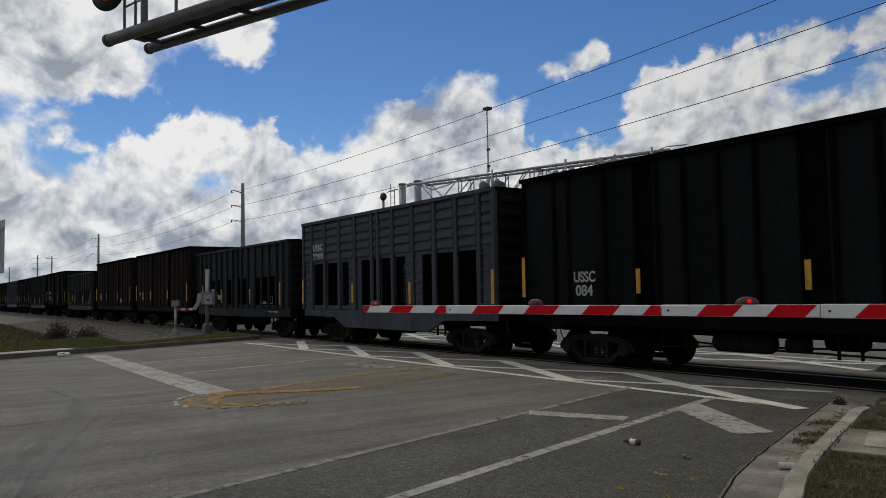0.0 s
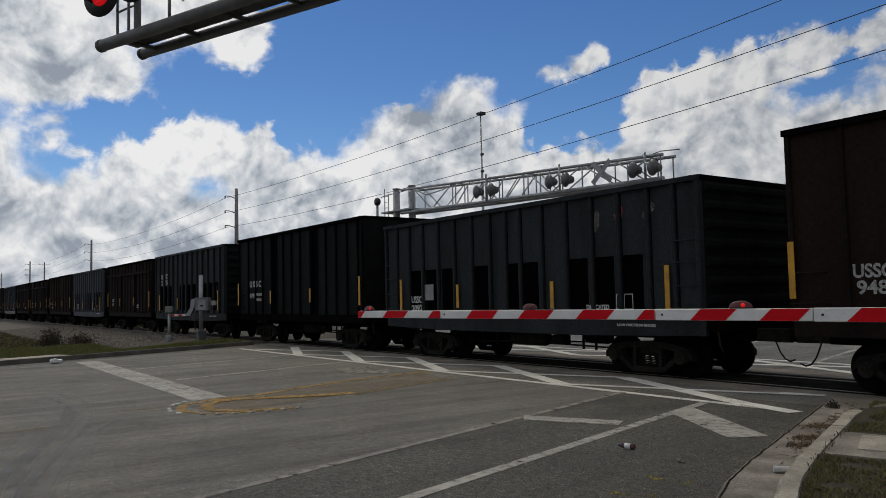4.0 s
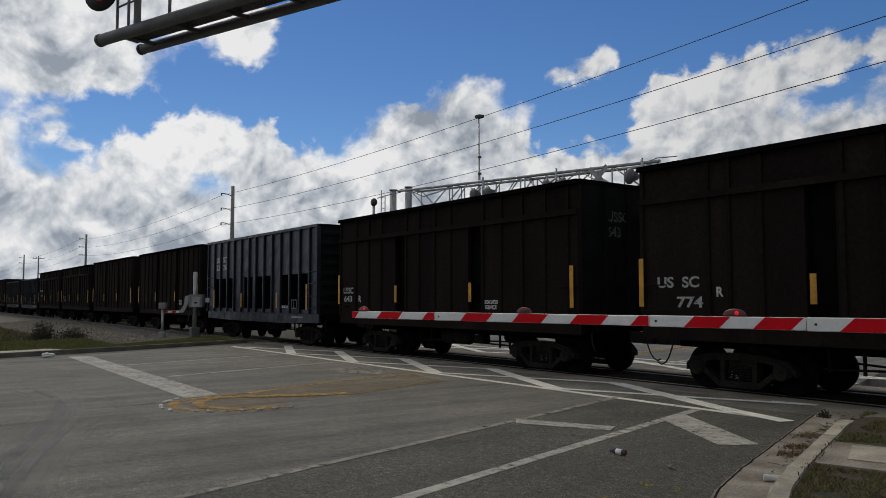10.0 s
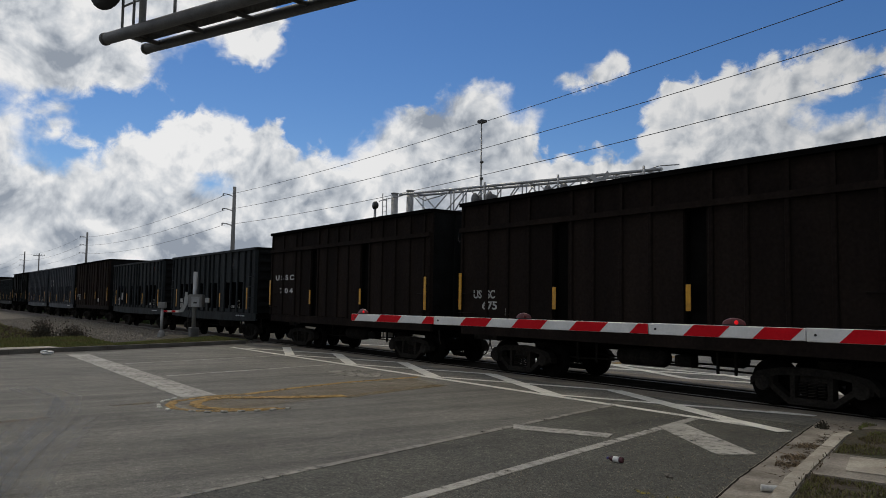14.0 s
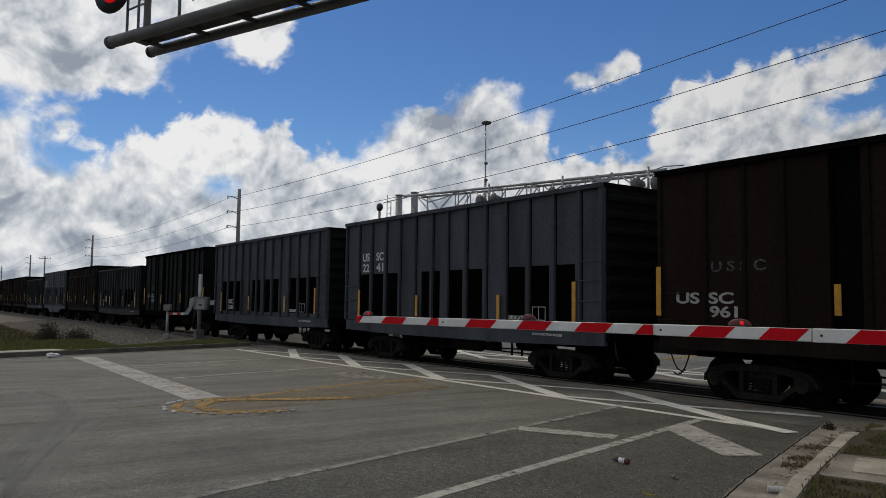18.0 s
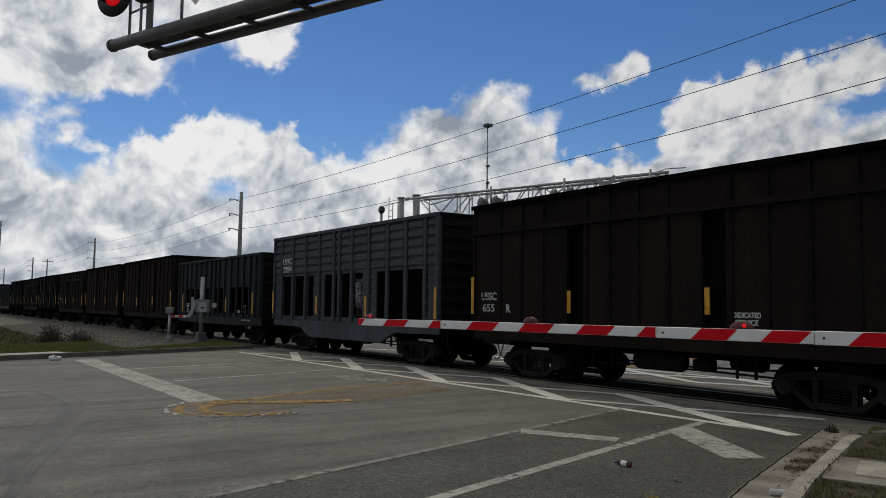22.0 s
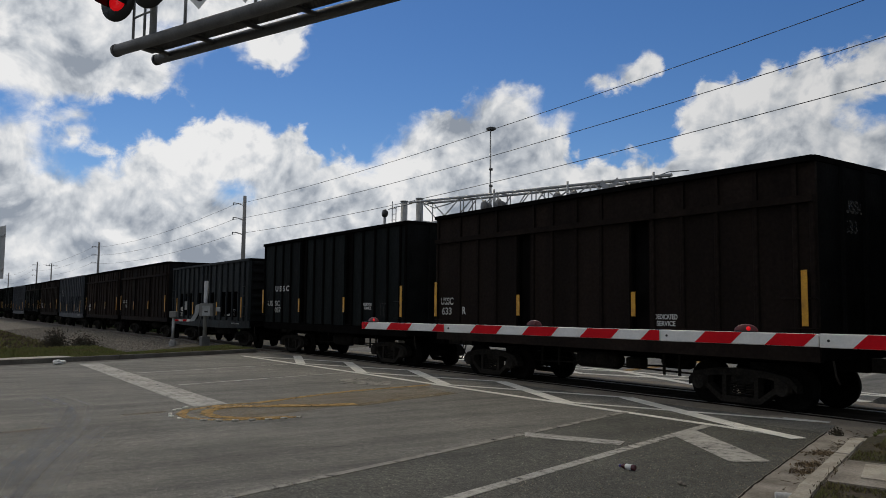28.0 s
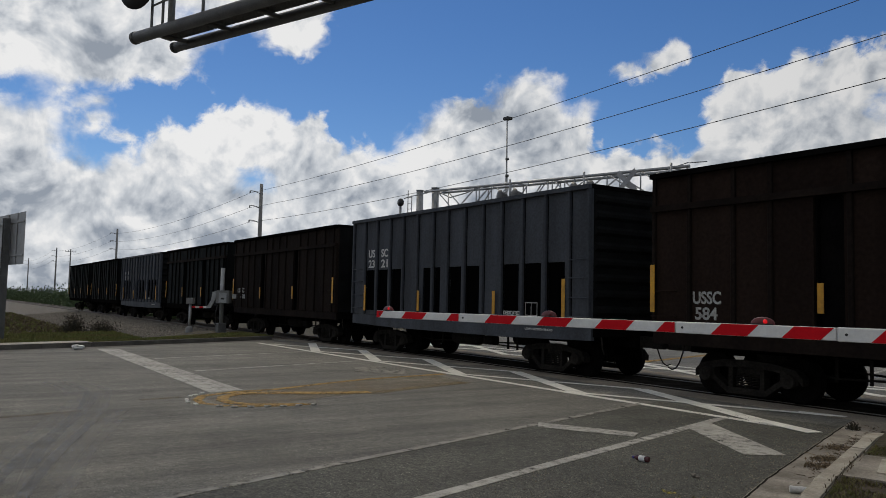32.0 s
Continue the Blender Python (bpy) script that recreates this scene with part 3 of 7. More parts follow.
# crumbled dark joint between asphalt and gutter
bm = bmesh.new()
rim = [(x + 0.004 + 0.013 * noise.noise((x * 7, y * 7, 1)), y) for p, q in zip(right_line, right_line[1:]) for x, y in (Vector(p).lerp(Vector(q), k / 8) for k in range(8))]
ribbon(bm, rim, 0.02, 0.002, 0.0145)
tagged(part("gutter_joint", bm, "panel"), "crumbled dark joint between asphalt and gutter", kind="structure")
bm = bmesh.new()
prism(bm, [(x + 0.085, y) for x, y in kerb_line] + [(-4.6, 11.2), (6, 11.6), (60, 11.6), (60, -44)], -0.45, 0.125)
tagged(part("verge_near", bm, "grass_ground"), "patchy grass verge behind the kerb", kind="structure")
bm = bmesh.new()
prism(bm, [(right_edge(11.35), 11.35), (-5.6, 11.36), (-5.3, 10.85), (-4.9, 11.2), (60, 11.62), (60, 12.1), (right_edge(12.1), 12.1)], -0.45, 0.008)
tagged(part("gravel_strip", bm, "crossing"), "sandy gravel strip between verge and rails", kind="structure")

left_line = [(left_edge(y) + 0.11 * math.sin((y - 2.5) / 3.0), y) for y in (-30, -10, -3, 0, 1.5, 3, 4.5, 6, 7.5, 9, 10.5, 11.7)]
kerb_l = thing("kerb", "grey concrete kerb along the far side of the road", "kerb", kind="structure")
for a, b in zip(left_line, left_line[1:]):
    bm = bmesh.new()
    d = (Vector(b) - Vector(a)).normalized() * 0.006
    ribbon(bm, [Vector(a) + d, Vector(b) - d], 0.16, -0.1, 0.15)
    part("kerb_stone", bm, "kerb_grey", kerb_l)
bm = bmesh.new()
ribbon(bm, [(x + 0.35, y) for x, y in left_line], 0.5, 0.0, 0.005)
tagged(part("gutter", bm, "kerb_grey"), "concrete gutter pan along the far kerb", kind="structure")
bm = bmesh.new()
ribbon(bm, [(x - 0.62, y) for x, y in left_line[:7]], 1.06, -0.3, 0.14)
tagged(part("pavement", bm, "concrete"), "narrow concrete pavement behind the far kerb", kind="structure")
bm = bmesh.new()
prism(bm, [(x - 0.09, y) for x, y in left_line[6:]] + [(-35.2, 12.0), (-35.2, 10.3), (-32.0, 8.6), (-30.2, 7.0), (-28.3, 4.52)], -0.5, 0.11)
prism(bm, [(left_edge(6.4) - 1.16, 6.4), (-34, 6.6), (-29, -30), (left_edge(-30) - 1.16, -30)], -0.5, 0.1)
tagged(part("verge_far", bm, "grass_ground"), "low green grass verge by the crossing signal", kind="structure")


def blades(bm, n, place, h, lean=0.5):
    for _ in range(n):
        x, y, z = place()
        a, hh, w = random.uniform(0, math.tau), random.uniform(*h), random.uniform(0.003, 0.007) * (1 + 6 * max(0, -x - 20) / 20)
        d = Vector((math.cos(a), math.sin(a), 0))
        o = Vector((x, y, z))
        tip = o + Vector((random.uniform(-lean, lean) * hh, random.uniform(-lean, lean) * hh, hh))
        mid = (o + tip) / 2 + Vector((0, 0, hh * 0.1))
        v = [bm.verts.new(c) for c in (o - d * w, o + d * w, mid + d * w * 0.8, mid - d * w * 0.8, tip)]
        bm.faces.new((v[0], v[1], v[2], v[3]))
        bm.faces.new((v[3], v[2], v[4]))


PAD = [(-4.05, 7.35), (-4.5, 8.6), (-3.1, 8.95), (-2.65, 7.75)]


def near_spot():
    while True:
        y = random.uniform(4.2, 11.3)
        x = right_edge(y) + bend(y) + 0.74 + 2.6 * random.random() ** 1.5
        inside = -4.6 < x < -2.4 and 7.3 < y - 0.25 * (x + 4.05) < 8.7
        if not inside and noise.noise((x * 1.3, y * 1.3, 4)) > -0.15:
            return x, y, 0.12


bm = bmesh.new()
blades(bm, 9000, near_spot, (0.015, 0.05))
tagged(part("grass_near", bm, "grass"), "short uneven green grass on the verge", "grass", kind="stuff")
bm = bmesh.new()
blades(bm, 15000, near_spot, (0.012, 0.04), 1.5)
tagged(part("dry_grass_near", bm, "grass_dry"), "dry brown grass tufts on the verge", "grass", kind="stuff")


def far_spot():
    y = random.uniform(4.5, 11.9)
    return left_edge(y) - 0.2 - random.uniform(0, 1.0 + 0.5 * max(0, y - 6.5)) - (0), y, 0.1


def field_spot():
    x, y = -33.5 - 55 * random.random() ** 1.3, random.uniform(-6, 7.4)
    return x, y, -0.5


def plot_spot():
    y = random.uniform(-1, 6.6)
    return left_edge(y) - 1.2 - random.uniform(0, 5.5), y, 0.1


bm = bmesh.new()
blades(bm, 20000, far_spot, (0.03, 0.08))
blades(bm, 12000, plot_spot, (0.04, 0.12))
tagged(part("grass_far", bm, "grass"), "short green grass behind the far kerb", "grass", kind="stuff")
bm = bmesh.new()
blades(bm, 9000, field_spot, (0.05, 0.2))
tagged(part("weeds_field", bm, "grass"), "rough green weeds in the field by the track", "weeds", kind="stuff")
bm = bmesh.new()
blades(bm, 12000, field_spot, (0.05, 0.22), 0.8)
tagged(part("dry_weeds_field", bm, "grass_dry"), "dry brown weeds in the field by the track", "weeds", kind="stuff")

# ---- road markings ----
def marking(pts, mat, label, w=None, z=0.004):
    bm = bmesh.new()
    if w is None:
        prism(bm, pts, z - 0.003, z + 0.002)
    else:
        ribbon(bm, pts, w, z - 0.003, z + 0.002)
    return tagged(part("road_marking", bm, mat), label, kind="structure")


def along(p, s):
    return (p[0] + ROAD.x * s, p[1] + ROAD.y * s)


# envelope of crosses in front of the rails
CELL, Y0, Y1 = 4.0, 10.42, 12.2
XS = [-26.85 + CELL * i for i in range(6)]
marking([(XS[0] - 0.8, Y0 - 0.02), (XS[-1] + 0.35, Y0)], "white_paint", "white line in front of the rails", 0.16, 0.005)
for a, b in zip(XS, XS[1:]):
    marking([(a, Y1), (b, Y0 + 0.1)], "white_paint", "broad white diagonal line of the crossing pattern", 0.3, 0.009)
    marking([(a, Y0 + 0.1), (b, Y1)], "white_paint", "thin white diagonal line of the crossing pattern", 0.15, 0.013)
marking([(XS[-1] + 0.2, Y1 + 0.05), (XS[-1] - 0.5, Y1 - 0.12)], "white_paint", "end of a white diagonal line", 0.15, 0.017)
marking([(XS[-1] - 0.1, Y0 + 0.14), (-6.02, 10.28)], "white_paint", "white line running to the gutter", 0.26, 0.017)
# stop line, lane lines
marking([(-25.75, 4.5), (-25.65, 5.12), (-13.85, 4.95), (-13.7, 4.3)], "white_old", "broad worn white stop line")
marking([along((-21.5, 5.2), 0), along((-21.5, 5.2), 5.2)], "white_old", "thin white lane line", 0.12)
marking([along((-17.75, 5.2), 0), along((-17.75, 5.2), 5.1)], "white_old", "thin white lane line", 0.13)
marking([(-4.0, -2.4), (-5.73, 3.8), (-7.5, 10.25)], "white_old", "white line along the near lane", 0.15, 0.009)
marking([(-5.6, -2.4), (-6.95, 2.4), (-9.25, 10.4)], "white_ghost", "faded white line at the edge of the dark asphalt", 0.11, 0.009)
marking([(-8.45, 7.38), (-7.15, 8.02), (-6.98, 7.72), (-8.15, 7.12)], "white_old", "short worn white cross line", z=0.013)
marking([(-7.13, 8.99), (-7.32, 9.71), (-5.28, 8.41), (-5.51, 7.97)], "white_old", "worn broad white bar by the gutter", z=0.013)
# painted median nose
NOSE = [(-13.72, 5.47), (-13.67, 4.73), (-13.31, 4.05), (-12.84, 3.81), (-12.43, 3.78), (-12.02, 3.98), (-11.76, 4.38), (-11.62, 4.85), (-11.62, 5.36)]
marking([(-15.07, 10.22), (-14.72, 7.97), (-14.22, 6.61)] + NOSE[:4], "yellow_paint", "yellow outline of a painted median nose", 0.16)
marking(NOSE[3:], "yellow_paint", "yellow outline round the tip of the median", 0.13)
marking([(-11.67, 5.2), (-11.72, 4.9), (-11.9, 4.48), (-12.22, 4.2), (-12.62, 4.16), (-13.05, 4.33), (-13.34, 4.68)], "yellow_paint", "inner yellow arc of the median nose", 0.2, 0.009)
marking([(-13.32, 4.55), (-13.32, 4.95), (-13.15, 5.4), (-12.9, 5.9), (-12.7, 6.4), (-12.6, 6.9)], "yellow_paint", "broad yellow wedge inside the median nose", 0.3, 0.013)
marking([(-12.42, 6.8), (-12.85, 8.03), (-13.3, 9.62)], "yellow_old", "faded yellow line of the painted median", 0.26, 0.009)
marking([(-14.9, 9.9), (-14.2, 6.7), (-13.6, 5.5), (-13.5, 4.7), (-12.9, 4.0), (-12.3, 3.95), (-11.85, 4.5), (-12.1, 5.3), (-12.4, 6.2), (-12.6, 7.2), (-13.4, 9.6)], "yellow_old", "faded yellow smear over the median nose", z=0.0025)
STUDS = [(-12.89, 3.66), (-13.32, 3.84), (-13.42, 3.95), (-13.6, 4.12), (-12.62, 3.6), (-12.3, 3.64), (-11.95, 3.9), (-11.77, 4.08), (-11.66, 4.3), (-11.6, 4.55), (-11.52, 4.78), (-11.52, 5.04), (-11.53, 5.3)]
for i, (x, y) in enumerate(STUDS):
    m = pose(x, y, 0.01, 0, 0, math.degrees(math.atan2(y - 4.8, x + 12.6)) + 17 * math.sin(i * 2.3))
    marker = bmesh.new()
    box(marker, -0.03, 0.03, -0.055, 0.055, -0.01, 0.016)
    bmesh.ops.bevel(marker, geom=marker.edges[:], offset=0.008, segments=1, affect="EDGES")
    tagged(part("road_stud", marker, "white_paint" if i < 6 else "white_old", at=m), "small white raised road stud at the median nose" if i < 6 else "dirty raised road stud at the median nose", "road stud", "studs round the nose")
# lane arrow
marking([(-17.4, 8.95), (-17.2, 9.75), (-16.9, 9.72), (-17.0, 9.2), (-16.2, 9.0), (-16.25, 8.75)], "white_ghost", "worn white arrow stroke in the lane", z=0.009)
marking([(-16.4, 8.5), (-15.2, 9.3), (-16.3, 9.9), (-16.2, 9.45), (-16.7, 9.3)], "white_ghost", "worn white arrow head in the lane", z=0.009)
# scuffs and stray marks
MARKS = ((-4.63, 5.11, 1), (-4.78, 5.77, -1), (-4.5, 5.84, 1), (-4.32, 5.22, -1))
SKIDS = ([(-6.6, 0.5), (-8.0, 0.7), (-9.58, 1.0), (-11.32, 1.53), (-12.6, 1.95), (-13.64, 2.21), (-15.0, 2.3), (-16.5, 2.14)], [(-6.4, 0.6), (-7.68, 1.03), (-9.0, 1.38), (-10.22, 1.78), (-11.2, 2.12), (-12.06, 2.51)], [(-7.0, 0.5), (-8.49, 0.9), (-9.5, 1.2), (-10.55, 1.57), (-12.6, 2.2), (-14.75, 2.66), (-16.67, 2.46)])
for k, line in enumerate(SKIDS):
    for j in range(3):
        off = 0.15 * (j - 1)
        cut = line[j % 2:len(line) - (j + k) % 2]
        marking([(x + 0.25 * off, y + off) for x, y in cut], "tyre_marks", "pale streak of a tyre scuff on the asphalt", 0.12 + 0.04 * (j % 2), 0.005 + 0.006 * k)
marking([(-12.1, 0.8), (-12.35, 2.0)], "yellow_old", "faded yellow dash on the asphalt", 0.12)
marking([(-13.2, 3.0), (-13.3, 3.7)], "yellow_old", "faded yellow dash on the asphalt", 0.12)
for x, y, a in MARKS:
    marking([(x - 0.16, y - 0.05 * a), (x, y + 0.07), (x + 0.17, y + 0.05 * a), (x + 0.02, y - 0.06)], "mark_yellow", "yellow spray mark on dark asphalt", z=0.009)
# lines beyond the track
for x in (-9.5, -13.2, -19.5, -23.0):
    marking([along((x, 16.4), 0), along((x, 16.4), 40)], "white_old", "white lane line beyond the tracks", 0.14, 0.002)
marking([along((-16.0, 18), 0), along((-16.0, 18), 30)], "yellow_paint", "yellow centre line beyond the tracks", 0.3, 0.002)
for i in range(5):
    a, b = XS[i], XS[i + 1]
    marking([(a - 1, 15.9), (b - 1, 17.6)], "white_paint", "white diagonal line beyond the rails", 0.28, 0.004)
    marking([(b - 1, 15.9), (a - 1, 17.6)], "white_paint", "white diagonal line beyond the rails", 0.28, 0.008)
marking([(XS[0] - 1, 17.75), (XS[-1] + 0.2, 17.75)], "white_paint", "white line beyond the rails", 0.2, 0.002)

# ---- the train ----
SPEED = 14.3
HALF_W = 1.57


def text_mesh(text, height, mat):
    cu = bpy.data.curves.new("lettering", "FONT")
    cu.body, cu.size, cu.extrude, cu.offset = text, height * 1.42, 0.003, height * 0.035
    ob = bpy.data.objects.new("lettering", cu)
    scene.collection.objects.link(ob)
    me = bpy.data.meshes.new_from_object(ob.evaluated_get(bpy.context.evaluated_depsgraph_get()))
    bpy.data.objects.remove(ob)
    bpy.data.curves.remove(cu)
    me.materials.clear()
    me.materials.append(M[mat])
    return me


def wheelset_meshes():
    bm = bmesh.new()
    tube(bm, (0, -0.95, 0), (0, 0.95, 0), 0.075, seg=12)
    axle = mesh_of("axle", bm, "truck")
    bm = bmesh.new()
    prof = [(0.09, -0.075), (0.12, -0.075), (0.13, -0.03), (0.32, -0.02), (0.35, -0.055), (0.415, -0.06), (0.42, 0.05), (0.445, 0.06), (0.445, 0.085), (0.36, 0.085), (0.33, 0.03), (0.13, 0.045), (0.09, 0.07)]
    lathe(bm, prof, axis="Y", seg=28)
    return axle, mesh_of("wheel", bm, "wheel")


def side_frame_mesh():
    """Three-piece truck side frame: arched top bar, dipped lower bar, window, spring nest and bearing ends."""
    bm = bmesh.new()
    top = [(-1.12, 0.42), (-0.98, 0.56), (-0.55, 0.64), (0, 0.67), (0.55, 0.64), (0.98, 0.56), (1.12, 0.42)]
    low = [(-1.02, 0.5), (-0.8, 0.44), (-0.4, 0.15), (0.4, 0.15), (0.8, 0.44), (1.02, 0.5)]
    for pts, h in ((top, 0.13), (low, 0.12)):
        for (x0, z0), (x1, z1) in zip(pts, pts[1:]):
            vs = [bm.verts.new((x, y, z)) for y in (-0.1, 0.1) for x, z in ((x0, z0 - h / 2), (x1, z1 - h / 2), (x1, z1 + h / 2), (x0, z0 + h / 2))]
            for f in ((0, 1, 2, 3), (7, 6, 5, 4), (0, 4, 5, 1), (1, 5, 6, 2), (2, 6, 7, 3), (3, 7, 4, 0)):
                bm.faces.new([vs[i] for i in f])
    for x in (-0.33, 0.33):
        box(bm, x - 0.045, x + 0.045, -0.09, 0.09, 0.18, 0.64)
    for x in (-0.86, 0.86):
        tube(bm, (x, -0.17, 0.42), (x, 0.1, 0.42), 0.13, seg=14)
        box(bm, x - 0.17, x + 0.17, -0.09, 0.09, 0.36, 0.6)
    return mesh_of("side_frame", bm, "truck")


def spring_mesh():
    """Three coil springs side by side in their nest."""
    bm = bmesh.new()
    for x in (-0.17, 0.0, 0.17):
        pipe(bm, [(x + 0.065 * math.cos(i * math.tau / 8), 0.065 * math.sin(i * math.tau / 8), 0.22 + 0.0062 * i) for i in range(45)], 0.016, 5)
    return mesh_of("spring_nest", bm, "truck")


AXLE, WHEEL = wheelset_meshes()
SIDE_FRAME, SPRINGS = side_frame_mesh(), spring_mesh()
bm = bmesh.new()
box(bm, -0.24, 0.24, -1.0, 1.0, 0.42, 0.66)
box(bm, -0.3, 0.3, -0.3, 0.3, 0.66, 0.8)
BOLSTER = mesh_of("bolster", bm, "truck")
WHEELSETS = []


def add_truck(car, x):
    truck = new("truck")
    truck.parent, truck.matrix_basis = car, pose(x, 0, 0)
    truck["label"] = "dark grimy two-axle cast steel truck"
    for s in (-1, 1):
        part("side_frame", SIDE_FRAME, None, truck, at=pose(0, s * 1.0, 0, 0, 0, 0 if s < 0 else 180))
        part("spring_nest", SPRINGS, None, truck, at=pose(0, s * 1.02, 0))
    part("bolster", BOLSTER, None, truck)
    for x2 in (-0.86, 0.86):
        ws = part("wheelset", WHEELSET, None, truck, at=pose(x2, 0, 0.42))
        WHEELSETS.append((ws, x2))


bm = bmesh.new()
bm.from_mesh(AXLE)
for s in (-1, 1):
    b2 = bmesh.new()
    b2.from_mesh(WHEEL)
    b2.transform(pose(0, s * 0.745, 0, 0, 0, 0 if s < 0 else 180))
    tmp = bpy.data.meshes.new("tmp")
    b2.to_mesh(tmp)
    b2.free()
    bm.from_mesh(tmp)
    bpy.data.meshes.remove(tmp)
WHEELSET = mesh_of("wheelset", bm, "wheel")


def coupler_mesh():
    """Shank with a hooked knuckle head, drawn in plan and raised to its height."""
    bm = bmesh.new()
    prism(bm, [(0.0, -0.09), (0.55, -0.09), (0.6, -0.19), (0.88, -0.19), (0.92, -0.1), (0.84, -0.04), (0.76, -0.06), (0.74, 0.05), (0.84, 0.14), (0.6, 0.16), (0.52, 0.09), (0.0, 0.09)], 0.74, 0.99)
    return mesh_of("coupler", bm, "truck")


def hose_mesh():
    bm = bmesh.new()
    pipe(bm, [(0.2, 0.4, 0.9), (0.24, 0.4, 0.72), (0.34, 0.39, 0.5), (0.44, 0.38, 0.38), (0.56, 0.36, 0.34), (0.66, 0.35, 0.38)], 0.016, 7)
    return mesh_of("brake_hose", bm, "truck")


def lever_mesh():
    bm = bmesh.new()
    pipe(bm, [(0.16, -1.35, 0.98), (0.2, -1.35, 0.72), (0.26, -1.35, 0.6)], 0.018, 6)
    return mesh_of("uncoupling_lever", bm, "truck")


def gear_meshes():
    """Brake cylinder, reservoir, rods and valve box under the floor."""
    out = []
    for name, p, q, r in (("brake_cylinder", (-0.9, -0.55, 0.66), (0.3, -0.55, 0.66), 0.2), ("air_reservoir", (0.9, 0.3, 0.68), (1.6, 0.3, 0.68), 0.17)):
        bm = bmesh.new()
        x0, x1 = p[0], q[0]
        lathe(bm, [(0.3 * r, x0 - 0.05), (0.8 * r, x0 - 0.02), (r, x0 + 0.05), (r, x1 - 0.05), (0.8 * r, x1 + 0.02), (0.3 * r, x1 + 0.05)], Matrix.Translation((0, p[1], p[2])) @ Matrix.Rotation(radians(90), 4, "Y"), 14)
        out.append((name, mesh_of(name, bm, "truck")))
    for pts in ([(-2.9, -0.6, 0.55), (-2.2, -0.5, 0.5), (-0.9, -0.5, 0.55), (0.9, -0.45, 0.52), (2.3, -0.5, 0.5), (3.0, -0.6, 0.56)], [(-2.6, 0.2, 0.6), (-1.0, 0.22, 0.5), (1.0, 0.25, 0.55), (2.6, 0.25, 0.6)]):
        bm = bmesh.new()
        pipe(bm, pts, 0.022, 6)
        out.append(("brake_rod", mesh_of("brake_rod", bm, "truck")))
    for x in (-2.3, -1.7, 1.5, 1.9):
        bm = bmesh.new()
        box(bm, x - 0.025, x + 0.025, -0.52, -0.48, 0.43, 0.86)
        out.append(("hanger", mesh_of("hanger", bm, "truck")))
    bm = bmesh.new()
    box(bm, 0.6, 1.0, -0.7, -0.4, 0.52, 0.76)
    bmesh.ops.bevel(bm, geom=bm.edges[:], offset=0.03, segments=1, affect="EDGES")
    out.append(("valve_box", mesh_of("valve_box", bm, "truck")))
    return out


COUPLER, HOSE, LEVER, GEAR = coupler_mesh(), hose_mesh(), lever_mesh(), gear_meshes()

# panel posts along the near side from the rear end, windows (from, to), body length and height
RIBS_TALL = (0.0, 0.83, 1.64, 2.5, 3.3, 4.13, 5.0, 5.74, 6.58, 7.41, 8.21, 9.05, 9.9, 10.72)
WIN_TALL = ((0.9, 1.5), (1.72, 2.36), (2.58, 3.2), (4.47, 4.88), (5.08, 5.4), (5.82, 6.44), (6.66, 7.28), (8.29, 8.93), (9.13, 9.77), (9.98, 10.6))
RIBS_PLAIN = (0.0, 1.04, 1.84, 2.59, 4.0, 4.65, 5.43, 6.18, 7.58, 8.3, 9.07, 9.86, 10.6)
RIBS_CORR = (0.0, 0.71, 1.76, 2.86, 3.98, 5.12, 5.52, 6.4, 7.53, 8.68, 9.72, 10.75)
WIN_CORR = ((0.86, 1.68), (1.94, 2.77), (3.05, 3.53), (4.4, 5.01), (5.21, 5.41), (5.68, 6.3), (6.54, 7.13), (8.02, 8.53), (8.76, 9.58), (9.82, 10.62))
RIBS_SHORT = (0.0, 0.6, 1.27, 1.97, 2.74, 3.5, 4.27, 5.02, 5.64, 6.18, 6.95, 7.75, 8.53, 9.3, 10.07, 10.7)
WIN_SHORT = ((1.24, 1.91), (2.09, 2.68), (2.89, 3.48), (4.37, 5.03), (5.65, 6.15), (6.24, 6.83), (7.79, 8.42), (8.57, 9.17), (9.33, 9.94))
# openings of the far side, placed so that daylight shows through to the camera
FAR_TALL = ((0.9, 1.5), (1.72, 2.36), (2.58, 3.2), (4.3, 4.72), (4.82, 5.2), (5.28, 5.66), (5.82, 6.44), (8.0, 8.5), (8.62, 9.2), (9.98, 10.6))
FAR_SHORT = ((0.7, 1.3), (1.42, 2.0), (2.2, 2.8), (4.2, 4.9), (5.0, 5.5), (5.65, 6.1), (6.2, 6.7), (8.57, 9.17), (9.33, 9.94))
FAR_CORR = ((0.86, 1.68), (1.94, 2.77), (3.05, 3.53), (4.55, 5.15), (5.68, 6.3), (6.54, 7.13), (8.02, 8.53), (8.76, 9.58), (9.82, 10.62))
